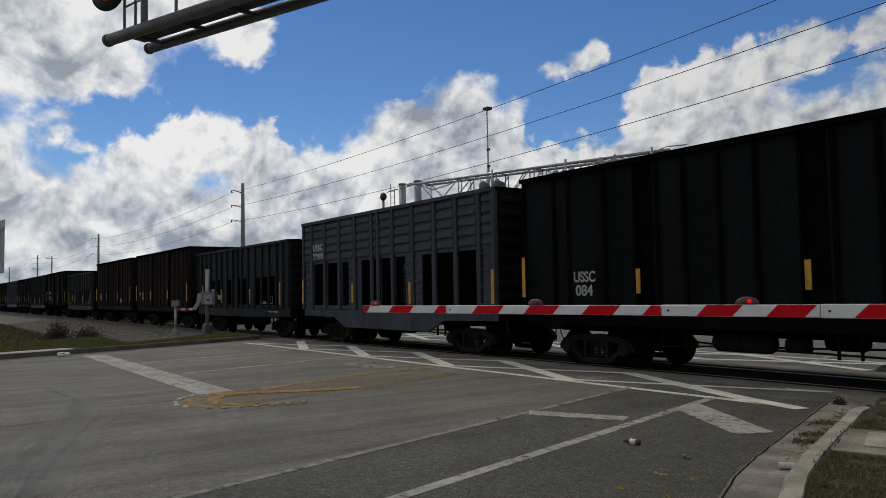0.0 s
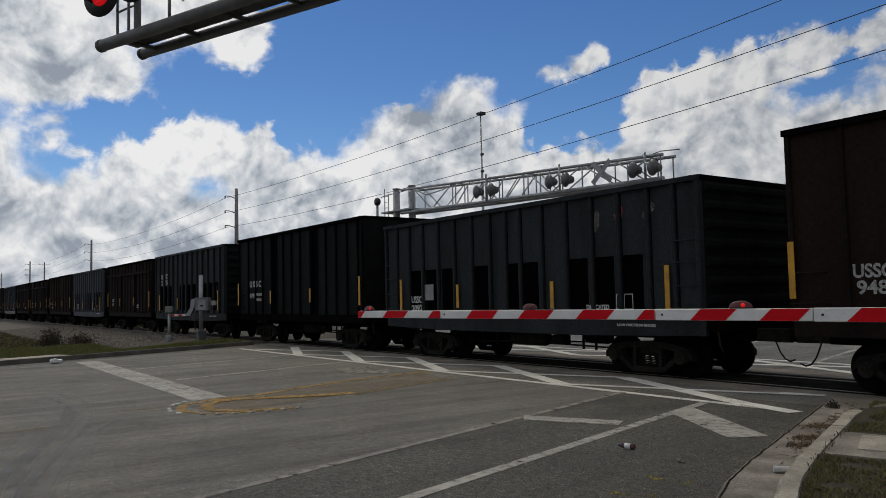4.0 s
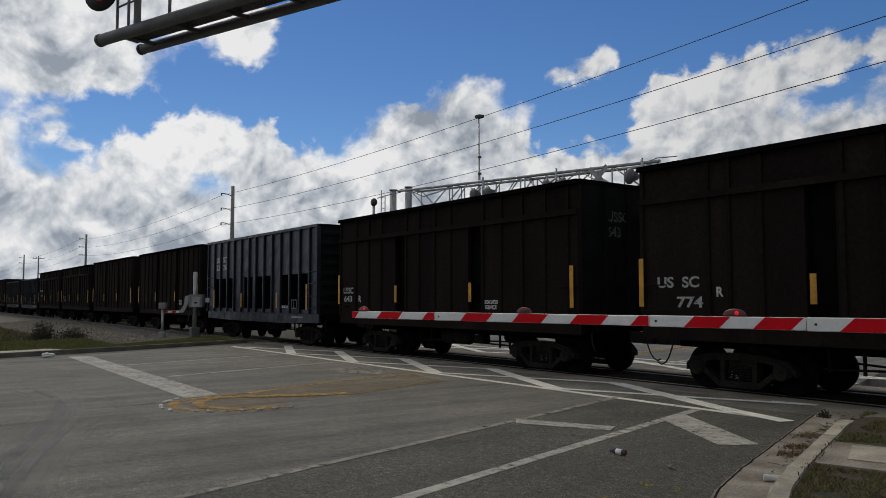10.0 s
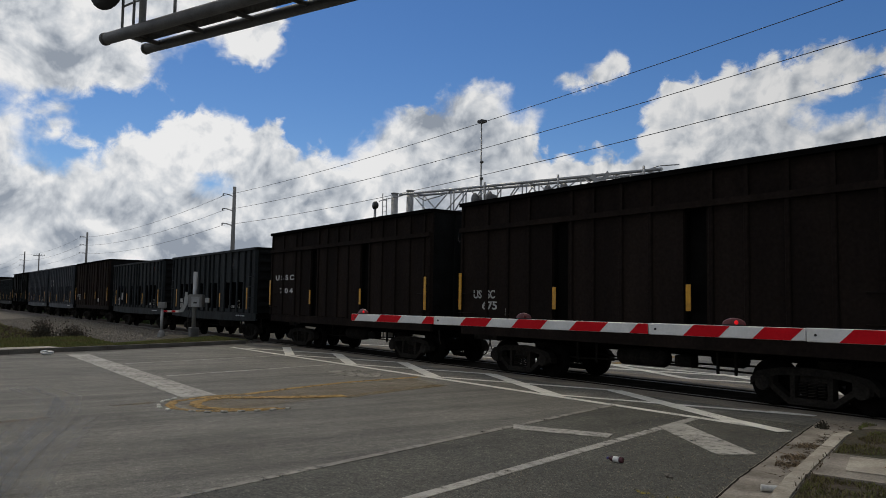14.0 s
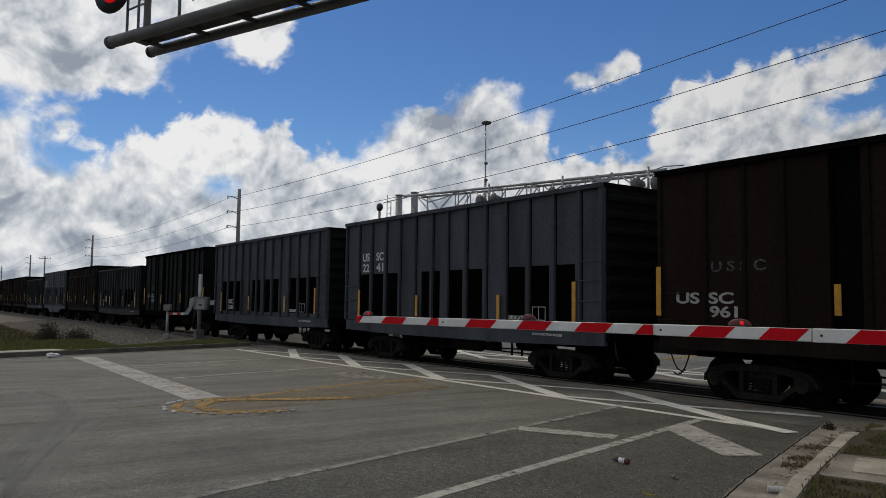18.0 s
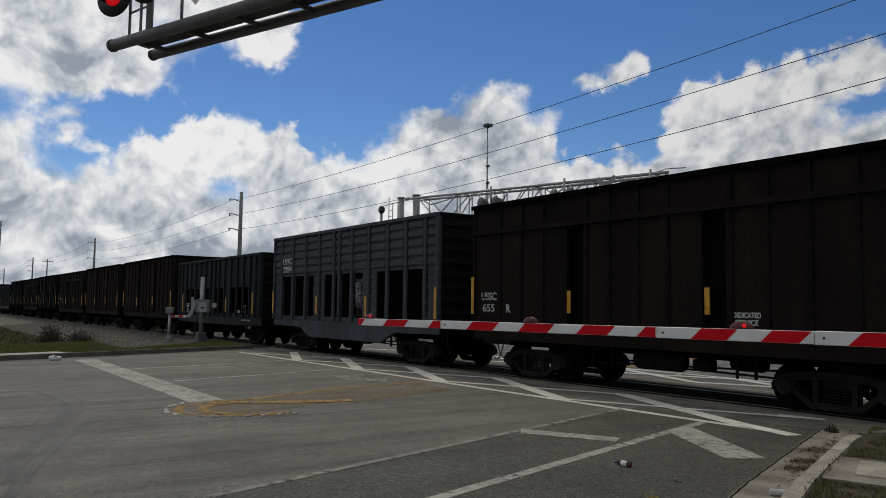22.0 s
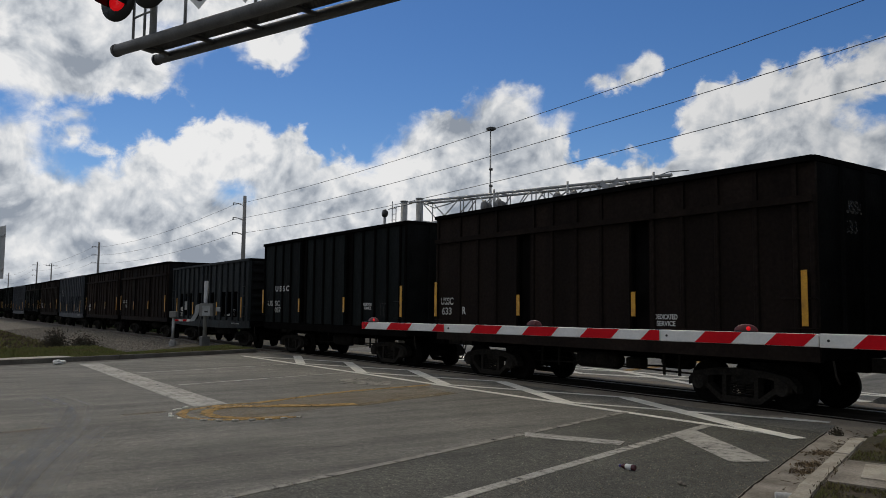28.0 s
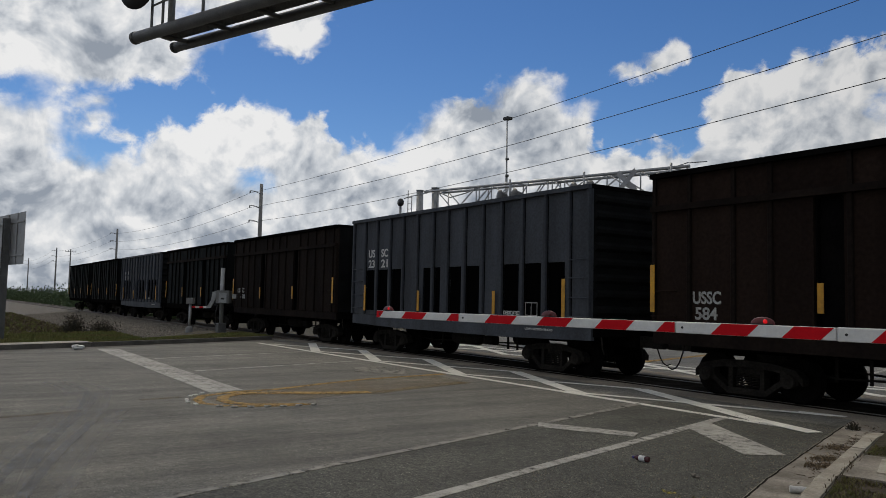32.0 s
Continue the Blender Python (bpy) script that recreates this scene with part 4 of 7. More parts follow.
# strips: place along the car, foot, height
STRIPS_TALL = ((1.0, 1.34, 0.85), (4.35, 1.4, 0.6), (8.02, 1.4, 0.6), (10.64, 1.36, 0.92))
STRIPS_SHORT = ((0.92, 1.38, 0.9), (3.73, 1.44, 0.62), (7.35, 1.42, 0.62), (10.58, 1.36, 0.9))
STRIPS_CORR = ((0.06, 1.42, 0.88), (3.93, 1.45, 0.64), (7.47, 1.42, 0.64), (11.38, 1.42, 0.88))
STRIPS_PLAIN = ((0.06, 1.58, 0.95), (3.58, 1.64, 0.5), (7.17, 1.66, 0.5), (10.82, 1.54, 0.93))
KINDS = {
    "tall": dict(L=11.45, top=4.4, ribs=RIBS_TALL, wins=WIN_TALL, far=FAR_TALL, win_top=2.68, gaps=(), strips=STRIPS_TALL, see=(5, 6)),
    "short": dict(L=11.35, top=3.93, ribs=RIBS_SHORT, wins=WIN_SHORT, far=FAR_SHORT, win_top=2.52, gaps=(), strips=STRIPS_SHORT, see=(5,)),
    "corr": dict(L=11.45, top=4.4, ribs=RIBS_CORR, wins=WIN_CORR, far=FAR_CORR, win_top=2.84, gaps=(), strips=STRIPS_CORR, see=(6,)),
    "plain": dict(L=11.02, top=4.42, ribs=RIBS_PLAIN, wins=(), far=(), win_top=0, gaps=((3.42, 3.94), (7.0, 7.52)), strips=STRIPS_PLAIN, see=()),
    "band": dict(L=11.0, top=4.38, ribs=RIBS_PLAIN, wins=(), far=(), win_top=0, gaps=((3.42, 3.94), (7.0, 7.52)), strips=STRIPS_PLAIN, see=()),
}
FLOOR_Z = 1.22
CACHE = {}


def car_meshes(kind, mat):
    """The shared meshes of one kind of car, in car space (x from the centre, near side at -y)."""
    if (kind, mat) in CACHE:
        return CACHE[kind, mat]
    k = KINDS[kind]
    L, top, h = k["L"], k["top"], k["L"] / 2
    out = {}
    # side walls, drawn for the near side; the far side's openings are fitted to the camera's view
    for s, key in ((-1, "near"), (1, "far")):
        y0, y1 = sorted((s * HALF_W, s * (HALF_W - 0.07)))
        if k["wins"]:
            bm = bmesh.new()
            xs = [-h] + [e - h for win in (k["wins"] if s < 0 else k["far"]) for e in win] + [h]
            plate(bm, xs, [FLOOR_Z, 1.36, k["win_top"], top], y0, y1, lambda i, j: j == 1 and i % 2 == 1)
            out["side_" + key] = [("side_wall", mesh_of("side_wall", bm, mat))]
        else:
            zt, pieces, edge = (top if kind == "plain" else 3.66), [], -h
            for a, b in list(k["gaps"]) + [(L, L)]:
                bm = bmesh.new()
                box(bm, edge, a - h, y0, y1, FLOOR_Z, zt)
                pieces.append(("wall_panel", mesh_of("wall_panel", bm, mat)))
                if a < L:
                    # The recess has a blacker colour than the wall panels.
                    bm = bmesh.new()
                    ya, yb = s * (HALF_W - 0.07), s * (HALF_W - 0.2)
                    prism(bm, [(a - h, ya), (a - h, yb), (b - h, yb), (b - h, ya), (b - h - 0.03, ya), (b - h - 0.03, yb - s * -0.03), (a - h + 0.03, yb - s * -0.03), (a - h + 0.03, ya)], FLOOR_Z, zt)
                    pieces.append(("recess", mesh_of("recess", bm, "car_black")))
                edge = b - h
            if kind == "band":
                bm = bmesh.new()
                box(bm, -h, h, *sorted((s * (HALF_W - 0.02), s * (HALF_W - 0.09))), 3.66, top)
                pieces.append(("top_band", mesh_of("top_band", bm, mat)))
            out["side_" + key] = pieces
    # pressed horizontal ridges, one row after another between the posts
    out["ridges"] = []
    if kind == "corr":
        rows = [(a + 0.15, b - 0.06, 2.93 + 0.275 * i, 0.23, 0.05) for a, b in zip(k["ribs"], k["ribs"][1:] + (L,)) for i in range(5)]
        rows += [(a + 0.02, b - 0.04, 1.42 + 0.29 * i, 0.16, 0.035) for a, b in ((3.55, 3.98), (7.15, 7.53), (7.66, 8.0), (0.2, 0.69)) for i in range(5)]
        for a, b, z, hz, d in rows:
            bm = bmesh.new()
            vs = [bm.verts.new(c) for c in ((0, 0, 0), (b - a, 0, 0), (b - a, 0, hz), (0, 0, hz), (0.04, -d, 0.2 * hz), (b - a - 0.04, -d, 0.2 * hz), (b - a - 0.04, -d, 0.8 * hz), (0.04, -d, 0.8 * hz))]
            for f in ((3, 2, 1, 0), (4, 5, 6, 7), (0, 1, 5, 4), (1, 2, 6, 5), (2, 3, 7, 6), (3, 0, 4, 7)):
                bm.faces.new([vs[i] for i in f])
            out["ridges"].append((a - h, z, mesh_of("pressed_ridge", bm, mat)))
    # end wall and its ribs
    bm = bmesh.new()
    w = HALF_W - 0.07
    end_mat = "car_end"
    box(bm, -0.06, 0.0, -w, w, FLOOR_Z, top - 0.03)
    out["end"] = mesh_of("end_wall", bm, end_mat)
    bm, out["end_ribs"] = bmesh.new(), []
    if kind in ("tall", "short", "corr"):
        vs = [bm.verts.new(c) for c in ((0, -w + 0.03, 0), (0, w - 0.03, 0), (0, w - 0.03, 0.22), (0, -w + 0.03, 0.22), (0.06, -w + 0.06, 0.07), (0.06, w - 0.06, 0.07), (0.06, w - 0.06, 0.15), (0.06, -w + 0.06, 0.15))]
        for f in ((3, 2, 1, 0), (4, 5, 6, 7), (0, 1, 5, 4), (1, 2, 6, 5), (2, 3, 7, 6), (3, 0, 4, 7)):
            bm.faces.new([vs[i] for i in f])
        out["end_ribs"] = [pose(0, 0, 1.45 + 0.36 * i) for i in range(int((top - 1.7) / 0.36) + 1)]
    else:
        box(bm, 0, 0.07, -0.05, 0.05, FLOOR_Z, top - 0.1)
        out["end_ribs"] = [pose(0, y, 0) for y in (-0.75, 0, 0.75)]
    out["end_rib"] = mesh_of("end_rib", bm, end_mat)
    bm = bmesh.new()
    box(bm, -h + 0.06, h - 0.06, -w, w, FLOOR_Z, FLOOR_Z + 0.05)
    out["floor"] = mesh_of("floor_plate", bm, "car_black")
    # posts
    bm = bmesh.new()
    pw = 0.07 if kind == "corr" else 0.045
    zt = 3.64 if kind == "band" else top - 0.1
    box(bm, -pw, pw, -0.075 if k["wins"] else -0.05, 0.0, FLOOR_Z, zt)
    bmesh.ops.bevel(bm, geom=[e for e in bm.edges if abs(e.verts[0].co.z - e.verts[1].co.z) > 0.5 and e.verts[0].co.y < -0.01], offset=0.015, segments=1, affect="EDGES")
    out["post"] = mesh_of("post", bm, mat if kind in ("tall", "short", "corr") else "car_black" if mat == "car_green" else "car_brown_dark")
    # Dark strip that stands in for the shade beside each post.
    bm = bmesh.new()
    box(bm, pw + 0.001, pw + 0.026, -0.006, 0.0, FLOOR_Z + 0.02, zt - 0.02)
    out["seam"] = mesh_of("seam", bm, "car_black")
    bm = bmesh.new()
    box(bm, -h - 0.01, h + 0.01, -0.1, 0.04, top - 0.1, top)
    out["top_rail"] = mesh_of("top_rail", bm, mat if kind in ("tall", "short", "corr") else "car_black")
    bm = bmesh.new()
    box(bm, -0.09, 0.02, -HALF_W, HALF_W, top - 0.09, top + 0.01)
    out["end_rail"] = mesh_of("end_rail", bm, "car_black")
    bm = bmesh.new()
    box(bm, -h, h, -0.1, 0.0, 3.6, 3.72)
    out["ledge"] = mesh_of("ledge", bm, "car_brown_dark")
    bm = bmesh.new()
    box(bm, -0.04, 0.04, -0.05, 0.0, 3.72, top - 0.1)
    out["band_post"] = mesh_of("band_post", bm, "car_brown_dark")
    # side sill
    bm = bmesh.new()
    if kind == "corr":
        pts = [(-h, 1.21), (-h, 0.98), (-h + 2.4, 0.95), (-h + 3.2, 0.62), (h - 3.2, 0.62), (h - 2.4, 0.95), (h, 0.98), (h, 1.21)]
    elif kind in ("tall", "short"):
        pts = [(-h, 1.21), (-h, 0.9), (-h + 2.9, 0.84), (h - 2.9, 0.84), (h, 0.9), (h, 1.21)]
    else:
        pts = [(-h, 1.21), (-h, 0.95), (h, 0.95), (h, 1.21)]
    prism(bm, pts, -0.05, 0.05, Matrix(((1, 0, 0, 0), (0, 0, 1, 0), (0, 1, 0, 0), (0, 0, 0, 1))))
    out["sill"] = mesh_of("side_sill", bm, mat if kind in ("tall", "short", "corr") else "car_brown_dark" if "brown" in mat else "car_black")
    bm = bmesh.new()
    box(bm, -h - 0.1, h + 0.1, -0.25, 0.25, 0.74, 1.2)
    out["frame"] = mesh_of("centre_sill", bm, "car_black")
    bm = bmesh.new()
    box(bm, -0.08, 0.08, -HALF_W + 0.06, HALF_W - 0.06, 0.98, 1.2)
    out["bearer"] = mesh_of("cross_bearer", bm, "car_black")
    # Black sheet added inside the far wall, in place of the inner shade.
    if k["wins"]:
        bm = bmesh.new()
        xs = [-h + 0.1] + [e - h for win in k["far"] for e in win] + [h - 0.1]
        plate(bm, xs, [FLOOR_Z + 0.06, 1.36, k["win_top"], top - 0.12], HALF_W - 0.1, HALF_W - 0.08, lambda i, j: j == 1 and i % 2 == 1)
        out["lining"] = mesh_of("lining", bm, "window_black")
    for i, (x, z, tall) in enumerate(k["strips"]):
        bm = bmesh.new()
        box(bm, x - h - 0.055, x - h + 0.055, -0.012, 0.0, z, z + tall)
        out["strip%d" % i] = mesh_of("reflective_strip", bm, "reflector")
    bm = bmesh.new()
    tube(bm, (-0.3, -0.07, 0), (0.3, -0.07, 0), 0.013, seg=6)
    for x in (-0.3, 0.3):
        tube(bm, (x, -0.07, 0), (x, 0.0, 0), 0.013, seg=6)
    out["rung"] = mesh_of("ladder_rung", bm, mat)
    for key, wins in (("win", k["wins"]), ("far_win", k["far"])):
        for i, (a, b) in enumerate(wins):
            bm = bmesh.new()
            box(bm, a - h, b - h, -0.001, 0.001, 1.36, k["win_top"])
            out[key + str(i)] = mesh_of("screen", bm, "screen")
    # Black plates added behind the mesh so that these openings stay dark.
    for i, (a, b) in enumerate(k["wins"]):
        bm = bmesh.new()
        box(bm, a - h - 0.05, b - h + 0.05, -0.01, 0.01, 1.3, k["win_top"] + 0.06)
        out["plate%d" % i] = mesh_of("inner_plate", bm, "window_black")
    # rivet heads down the corner posts
    bm = bmesh.new()
    for x in (-h + 0.13, h - 0.13):
        for i in range(int((top - 1.4) / 0.11)):
            z = 1.35 + 0.11 * i
            vs = [bm.verts.new((x + dx, dy, z + dz)) for dx, dy, dz in ((-0.014, 0, 0), (0, 0, -0.014), (0.014, 0, 0), (0, 0, 0.014), (0, -0.01, 0))]
            for p in range(4):
                bm.faces.new((vs[p], vs[(p + 1) % 4], vs[4]))
    out["rivets"] = mesh_of("rivet_strip", bm, mat)
    CACHE[kind, mat] = out
    return out


LETTERING = {}


def letters(car, text, x0, x1, z, height, mat="stencil", proud=0.004):
    """Lettering between two places along the car, centred at a height, on the near side."""
    key = text, height, mat
    if key not in LETTERING:
        me = text_mesh(text, height, mat)
        xs, ys = [v.co.x for v in me.vertices], [v.co.y for v in me.vertices]
        LETTERING[key] = me, min(xs), max(xs), min(ys), max(ys)
    me, a, b, c, d = LETTERING[key]
    k, kz = (x1 - x0) / (b - a), height / (d - c)
    part("lettering", me, None, car, at=Matrix.Translation((x0 - a * k, -HALF_W - proud, z - kz * (c + d) / 2)) @ pose(0, 0, 0, 90, 0, 0) @ Matrix.Diagonal((k, kz, 1, 1)))


def build_car(kind, mat, label, texts, extras=()):
    k, me = KINDS[kind], car_meshes(kind, mat)
    h, top = k["L"] / 2, k["top"]
    moved = {e[1]: e[2] for e in extras if e[0] == "post_moved"}
    if not k["wins"]:
        # posts stand clear of the lettering
        spans = [(e[1], e[2]) for e in texts if e[4] >= 0.18 and e[5:] != ("stencil_faint",)]
        for r in (1.04, 1.84):
            tries = sorted((0.02 * i - 0.5 for i in range(51)), key=abs)
            moved[r] = next((r2 for r2 in (moved.get(r, r) + d for d in tries) if all(r2 + 0.11 < p or r2 - 0.08 > q for p, q in spans)), r)
    car = thing("freight_car", label, "freight car", "cars of the train")
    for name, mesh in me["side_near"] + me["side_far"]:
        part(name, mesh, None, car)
    for x, z, mesh in me["ridges"]:
        part("pressed_ridge", mesh, None, car, at=pose(x, -HALF_W, z))
        part("pressed_ridge", mesh, None, car, at=pose(-x, HALF_W, z, 0, 0, 180))
    for e in (pose(h, 0, 0), pose(-h, 0, 0, 0, 0, 180)):
        wall = part("end_wall", me["end"], None, car, at=e)
        for m in me["end_ribs"]:
            part("end_rib", me["end_rib"], None, wall, at=m)
    part("floor_plate", me["floor"], None, car)
    part("centre_sill", me["frame"], None, car)
    for x in (-h + 0.05, -h + 1.8, -2.0, 0, 2.0, h - 1.8, h - 0.05):
        part("cross_bearer", me["bearer"], None, car, at=pose(x, 0, -0.002))
    for name, mesh in GEAR:
        part(name, mesh, None, car)
    if k["wins"]:
        part("lining", me["lining"], None, car, "added black sheet that keeps the inside dark")
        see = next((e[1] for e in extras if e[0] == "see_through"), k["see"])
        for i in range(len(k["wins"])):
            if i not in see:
                part("inner_plate", me["plate%d" % i], None, car, "added black plate that darkens the opening behind the mesh", at=pose(0, -HALF_W + 0.12, 0))
        tagged(part("rivet_strip", me["rivets"], None, car, at=pose(0, -HALF_W - 0.001, 0)), kind="stuff")
    for s in (0, 180):
        sg = -1 if s == 0 else 1
        part("top_rail", me["top_rail"], None, car, at=pose(0, sg * HALF_W, 0, 0, 0, s))
        part("side_sill", me["sill"], None, car, at=pose(0, sg * (HALF_W - 0.06), 0))
        for a in k["ribs"]:
            a = moved.get(a, a)
            part("post", me["post"], None, car, at=pose(a - h + 0.05, sg * HALF_W, 0, 0, 0, s))
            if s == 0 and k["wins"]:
                part("seam", me["seam"], None, car, "black strip standing in for shade beside a post", at=pose(a - h + 0.05, -HALF_W, 0))
        part("post", me["post"], None, car, at=pose(h - 0.05, sg * HALF_W, 0, 0, 0, s))
        if kind == "band":
            for a in k["ribs"]:
                part("band_post", me["band_post"], None, car, at=pose(moved.get(a, a) - h + 0.05, sg * (HALF_W - 0.02), 0, 0, 0, s))
            part("ledge", me["ledge"], None, car, at=pose(0, sg * HALF_W, 0, 0, 0, s))
        side = "win" if s == 0 else "far_win"
        for i in range(len(k["wins"] if s == 0 else k["far"])):
            part("screen", me[side + str(i)], None, car, "black expanded-metal mesh", at=pose(0, sg * (HALF_W - 0.03), 0))
    for e, s in ((h, 0), (-h, 180)):
        part("end_rail", me["end_rail"], None, car, at=pose(e, 0, 0, 0, 0, s))
        end = pose(e - 0.05 if s == 0 else e + 0.05, 0, 0, 0, 0, s)
        part("coupler", COUPLER, None, car, at=end)
        part("brake_hose", HOSE, None, car, at=end)
        part("uncoupling_lever", LEVER, None, car, at=end)
    add_truck(car, h - 1.8)
    add_truck(car, -h + 1.8)
    y = -HALF_W
    if kind in ("tall", "short", "corr"):
        for x0 in (0.4, k["L"] - 0.35):
            for z in (1.42, 1.85, 2.3, 2.72):
                part("ladder_rung", me["rung"], None, car, at=pose(x0 - h, y, z))
    else:
        for x0 in (0.3, 10.7):
            for z in (1.5, 2.0):
                part("ladder_rung", me["rung"], None, car, at=pose(x0 - h, y, z))
    for i in range(4):
        part("reflective_strip", me["strip%d" % i], None, car, "yellow reflective strip", at=pose(0, y - 0.076, 0))
    for text, x0, x1, z, size, *rest in texts:
        letters(car, text, x0 - h, x1 - h, z, size, *rest, proud=0.047 if kind == "corr" and z > 2.7 else 0.004)
    if kind == "band":
        for text, z in [("USSC", 3.5)] + [(e[0], 3.15) for e in texts if e[0].isdigit()]:
            me2 = LETTERING.setdefault(("end", text), text_mesh(text, 0.22, "stencil_faint"))
            part("lettering", me2, None, car, at=Matrix.Translation((h + 0.004, -0.68, z)) @ pose(0, 0, 0, 90, 0, 90))
    for name, x0, x1, z0, z1, m in [e for e in extras if e[0] not in ("post_moved", "see_through")]:
        bm = bmesh.new()
        if name == "stencil_frame":
            for a in ((x0, x1, z0, z0 + 0.015), (x0, x1, z1 - 0.015, z1), (x0, x0 + 0.015, z0, z1), (x1 - 0.015, x1, z0, z1), ((x0 + x1) / 2 - 0.007, (x0 + x1) / 2 + 0.007, z0, z1)):
                box(bm, a[0] - h, a[1] - h, y - 0.004, y - 0.001, a[2], a[3])
        elif name == "paint_daub":
            k2 = 9
            pts = [((x0 + x1) / 2 - h + (x1 - x0) * (0.5 * math.sin(i / k2 * math.pi) * (0.6 + 0.4 * random.random()) * (1 if j else -1) + 0.35 * (i / k2 - 0.5)), z0 + (z1 - z0) * i / k2) for j in (0, 1) for i in (range(k2 + 1) if j == 0 else range(k2 - 1, 0, -1))]
            prism(bm, pts, 0, 0.002, Matrix(((1, 0, 0, 0), (0, 0, 1, y - 0.004), (0, 1, 0, 0), (0, 0, 0, 1))))
        else:
            box(bm, x0 - h, x1 - h, y - 0.006, y - 0.001, z0, z1)
        part(name, bm, m, car)
    return car, h


FRAMES_LOW = (("stencil_frame", 8.6, 9.05, 1.62, 1.98, "stencil_faint"), ("stencil_frame", 9.5, 9.85, 1.58, 1.95, "stencil_faint"))
SERVICE = [("DEDICATED", 7.65, 8.2, 1.66, 0.1), ("SERVICE", 7.7, 8.15, 1.53, 0.1)]
PATCH = (("number_plate", 2.0, 2.5, 1.66, 2.1, "plate"), ("stencil_frame", 9.2, 9.65, 1.4, 1.72, "stencil"))
DAUB = (("paint_daub", 8.5, 8.85, 3.0, 3.55, "stencil_faint"), ("paint_daub", 9.2, 9.5, 3.2, 3.6, "graffiti_red"), ("paint_daub", 9.95, 10.3, 3.1, 3.65, "stencil_faint"))


SHOES = [("LOW FRICTION SHOES", 9.2, 10.2, 1.08, 0.055), ("DEDICATED", 8.35, 9.0, 1.45, 0.1)]


def split(a, b, z=3.22):
    return [("US", 1.08, 1.5, z, 0.26), ("SC", 1.93, 2.36, z, 0.26), (a, 1.08, 1.5, z - 0.34, 0.26), (b, 1.93, 2.36, z - 0.34, 0.26)] + SHOES


def low(a, x=1.73, z=1.75):
    return [("USSC", x, x + 0.56, z, 0.2), (a, x, x + 0.56, z - 0.25, 0.2)] + SHOES


def ridge(a):
    return [("USSC", 0.88, 1.68, 3.43, 0.24), (a, 0.88, 1.68, 3.12, 0.24)]


def wide(a, x0, x1, z=2.0, dz=0.28, h=0.21, parted=True, mat="stencil_worn"):
    if not parted:
        return [("USSC", x0, x1, z, h, mat), (a, x0 + 0.05, x1 - 0.08, z - dz, h, mat)]
    m = (x0 + x1) / 2
    return [("US", x0, m - 0.1, z, h, mat), ("SC", m + 0.1, x1, z, h, mat), (a, x1 - 0.5, x1 + 0.08, z - dz, h, mat)]


def faint(x0, x1, z):
    return [("U S S C", x0, x1, z, 0.2, "stencil_faint")]


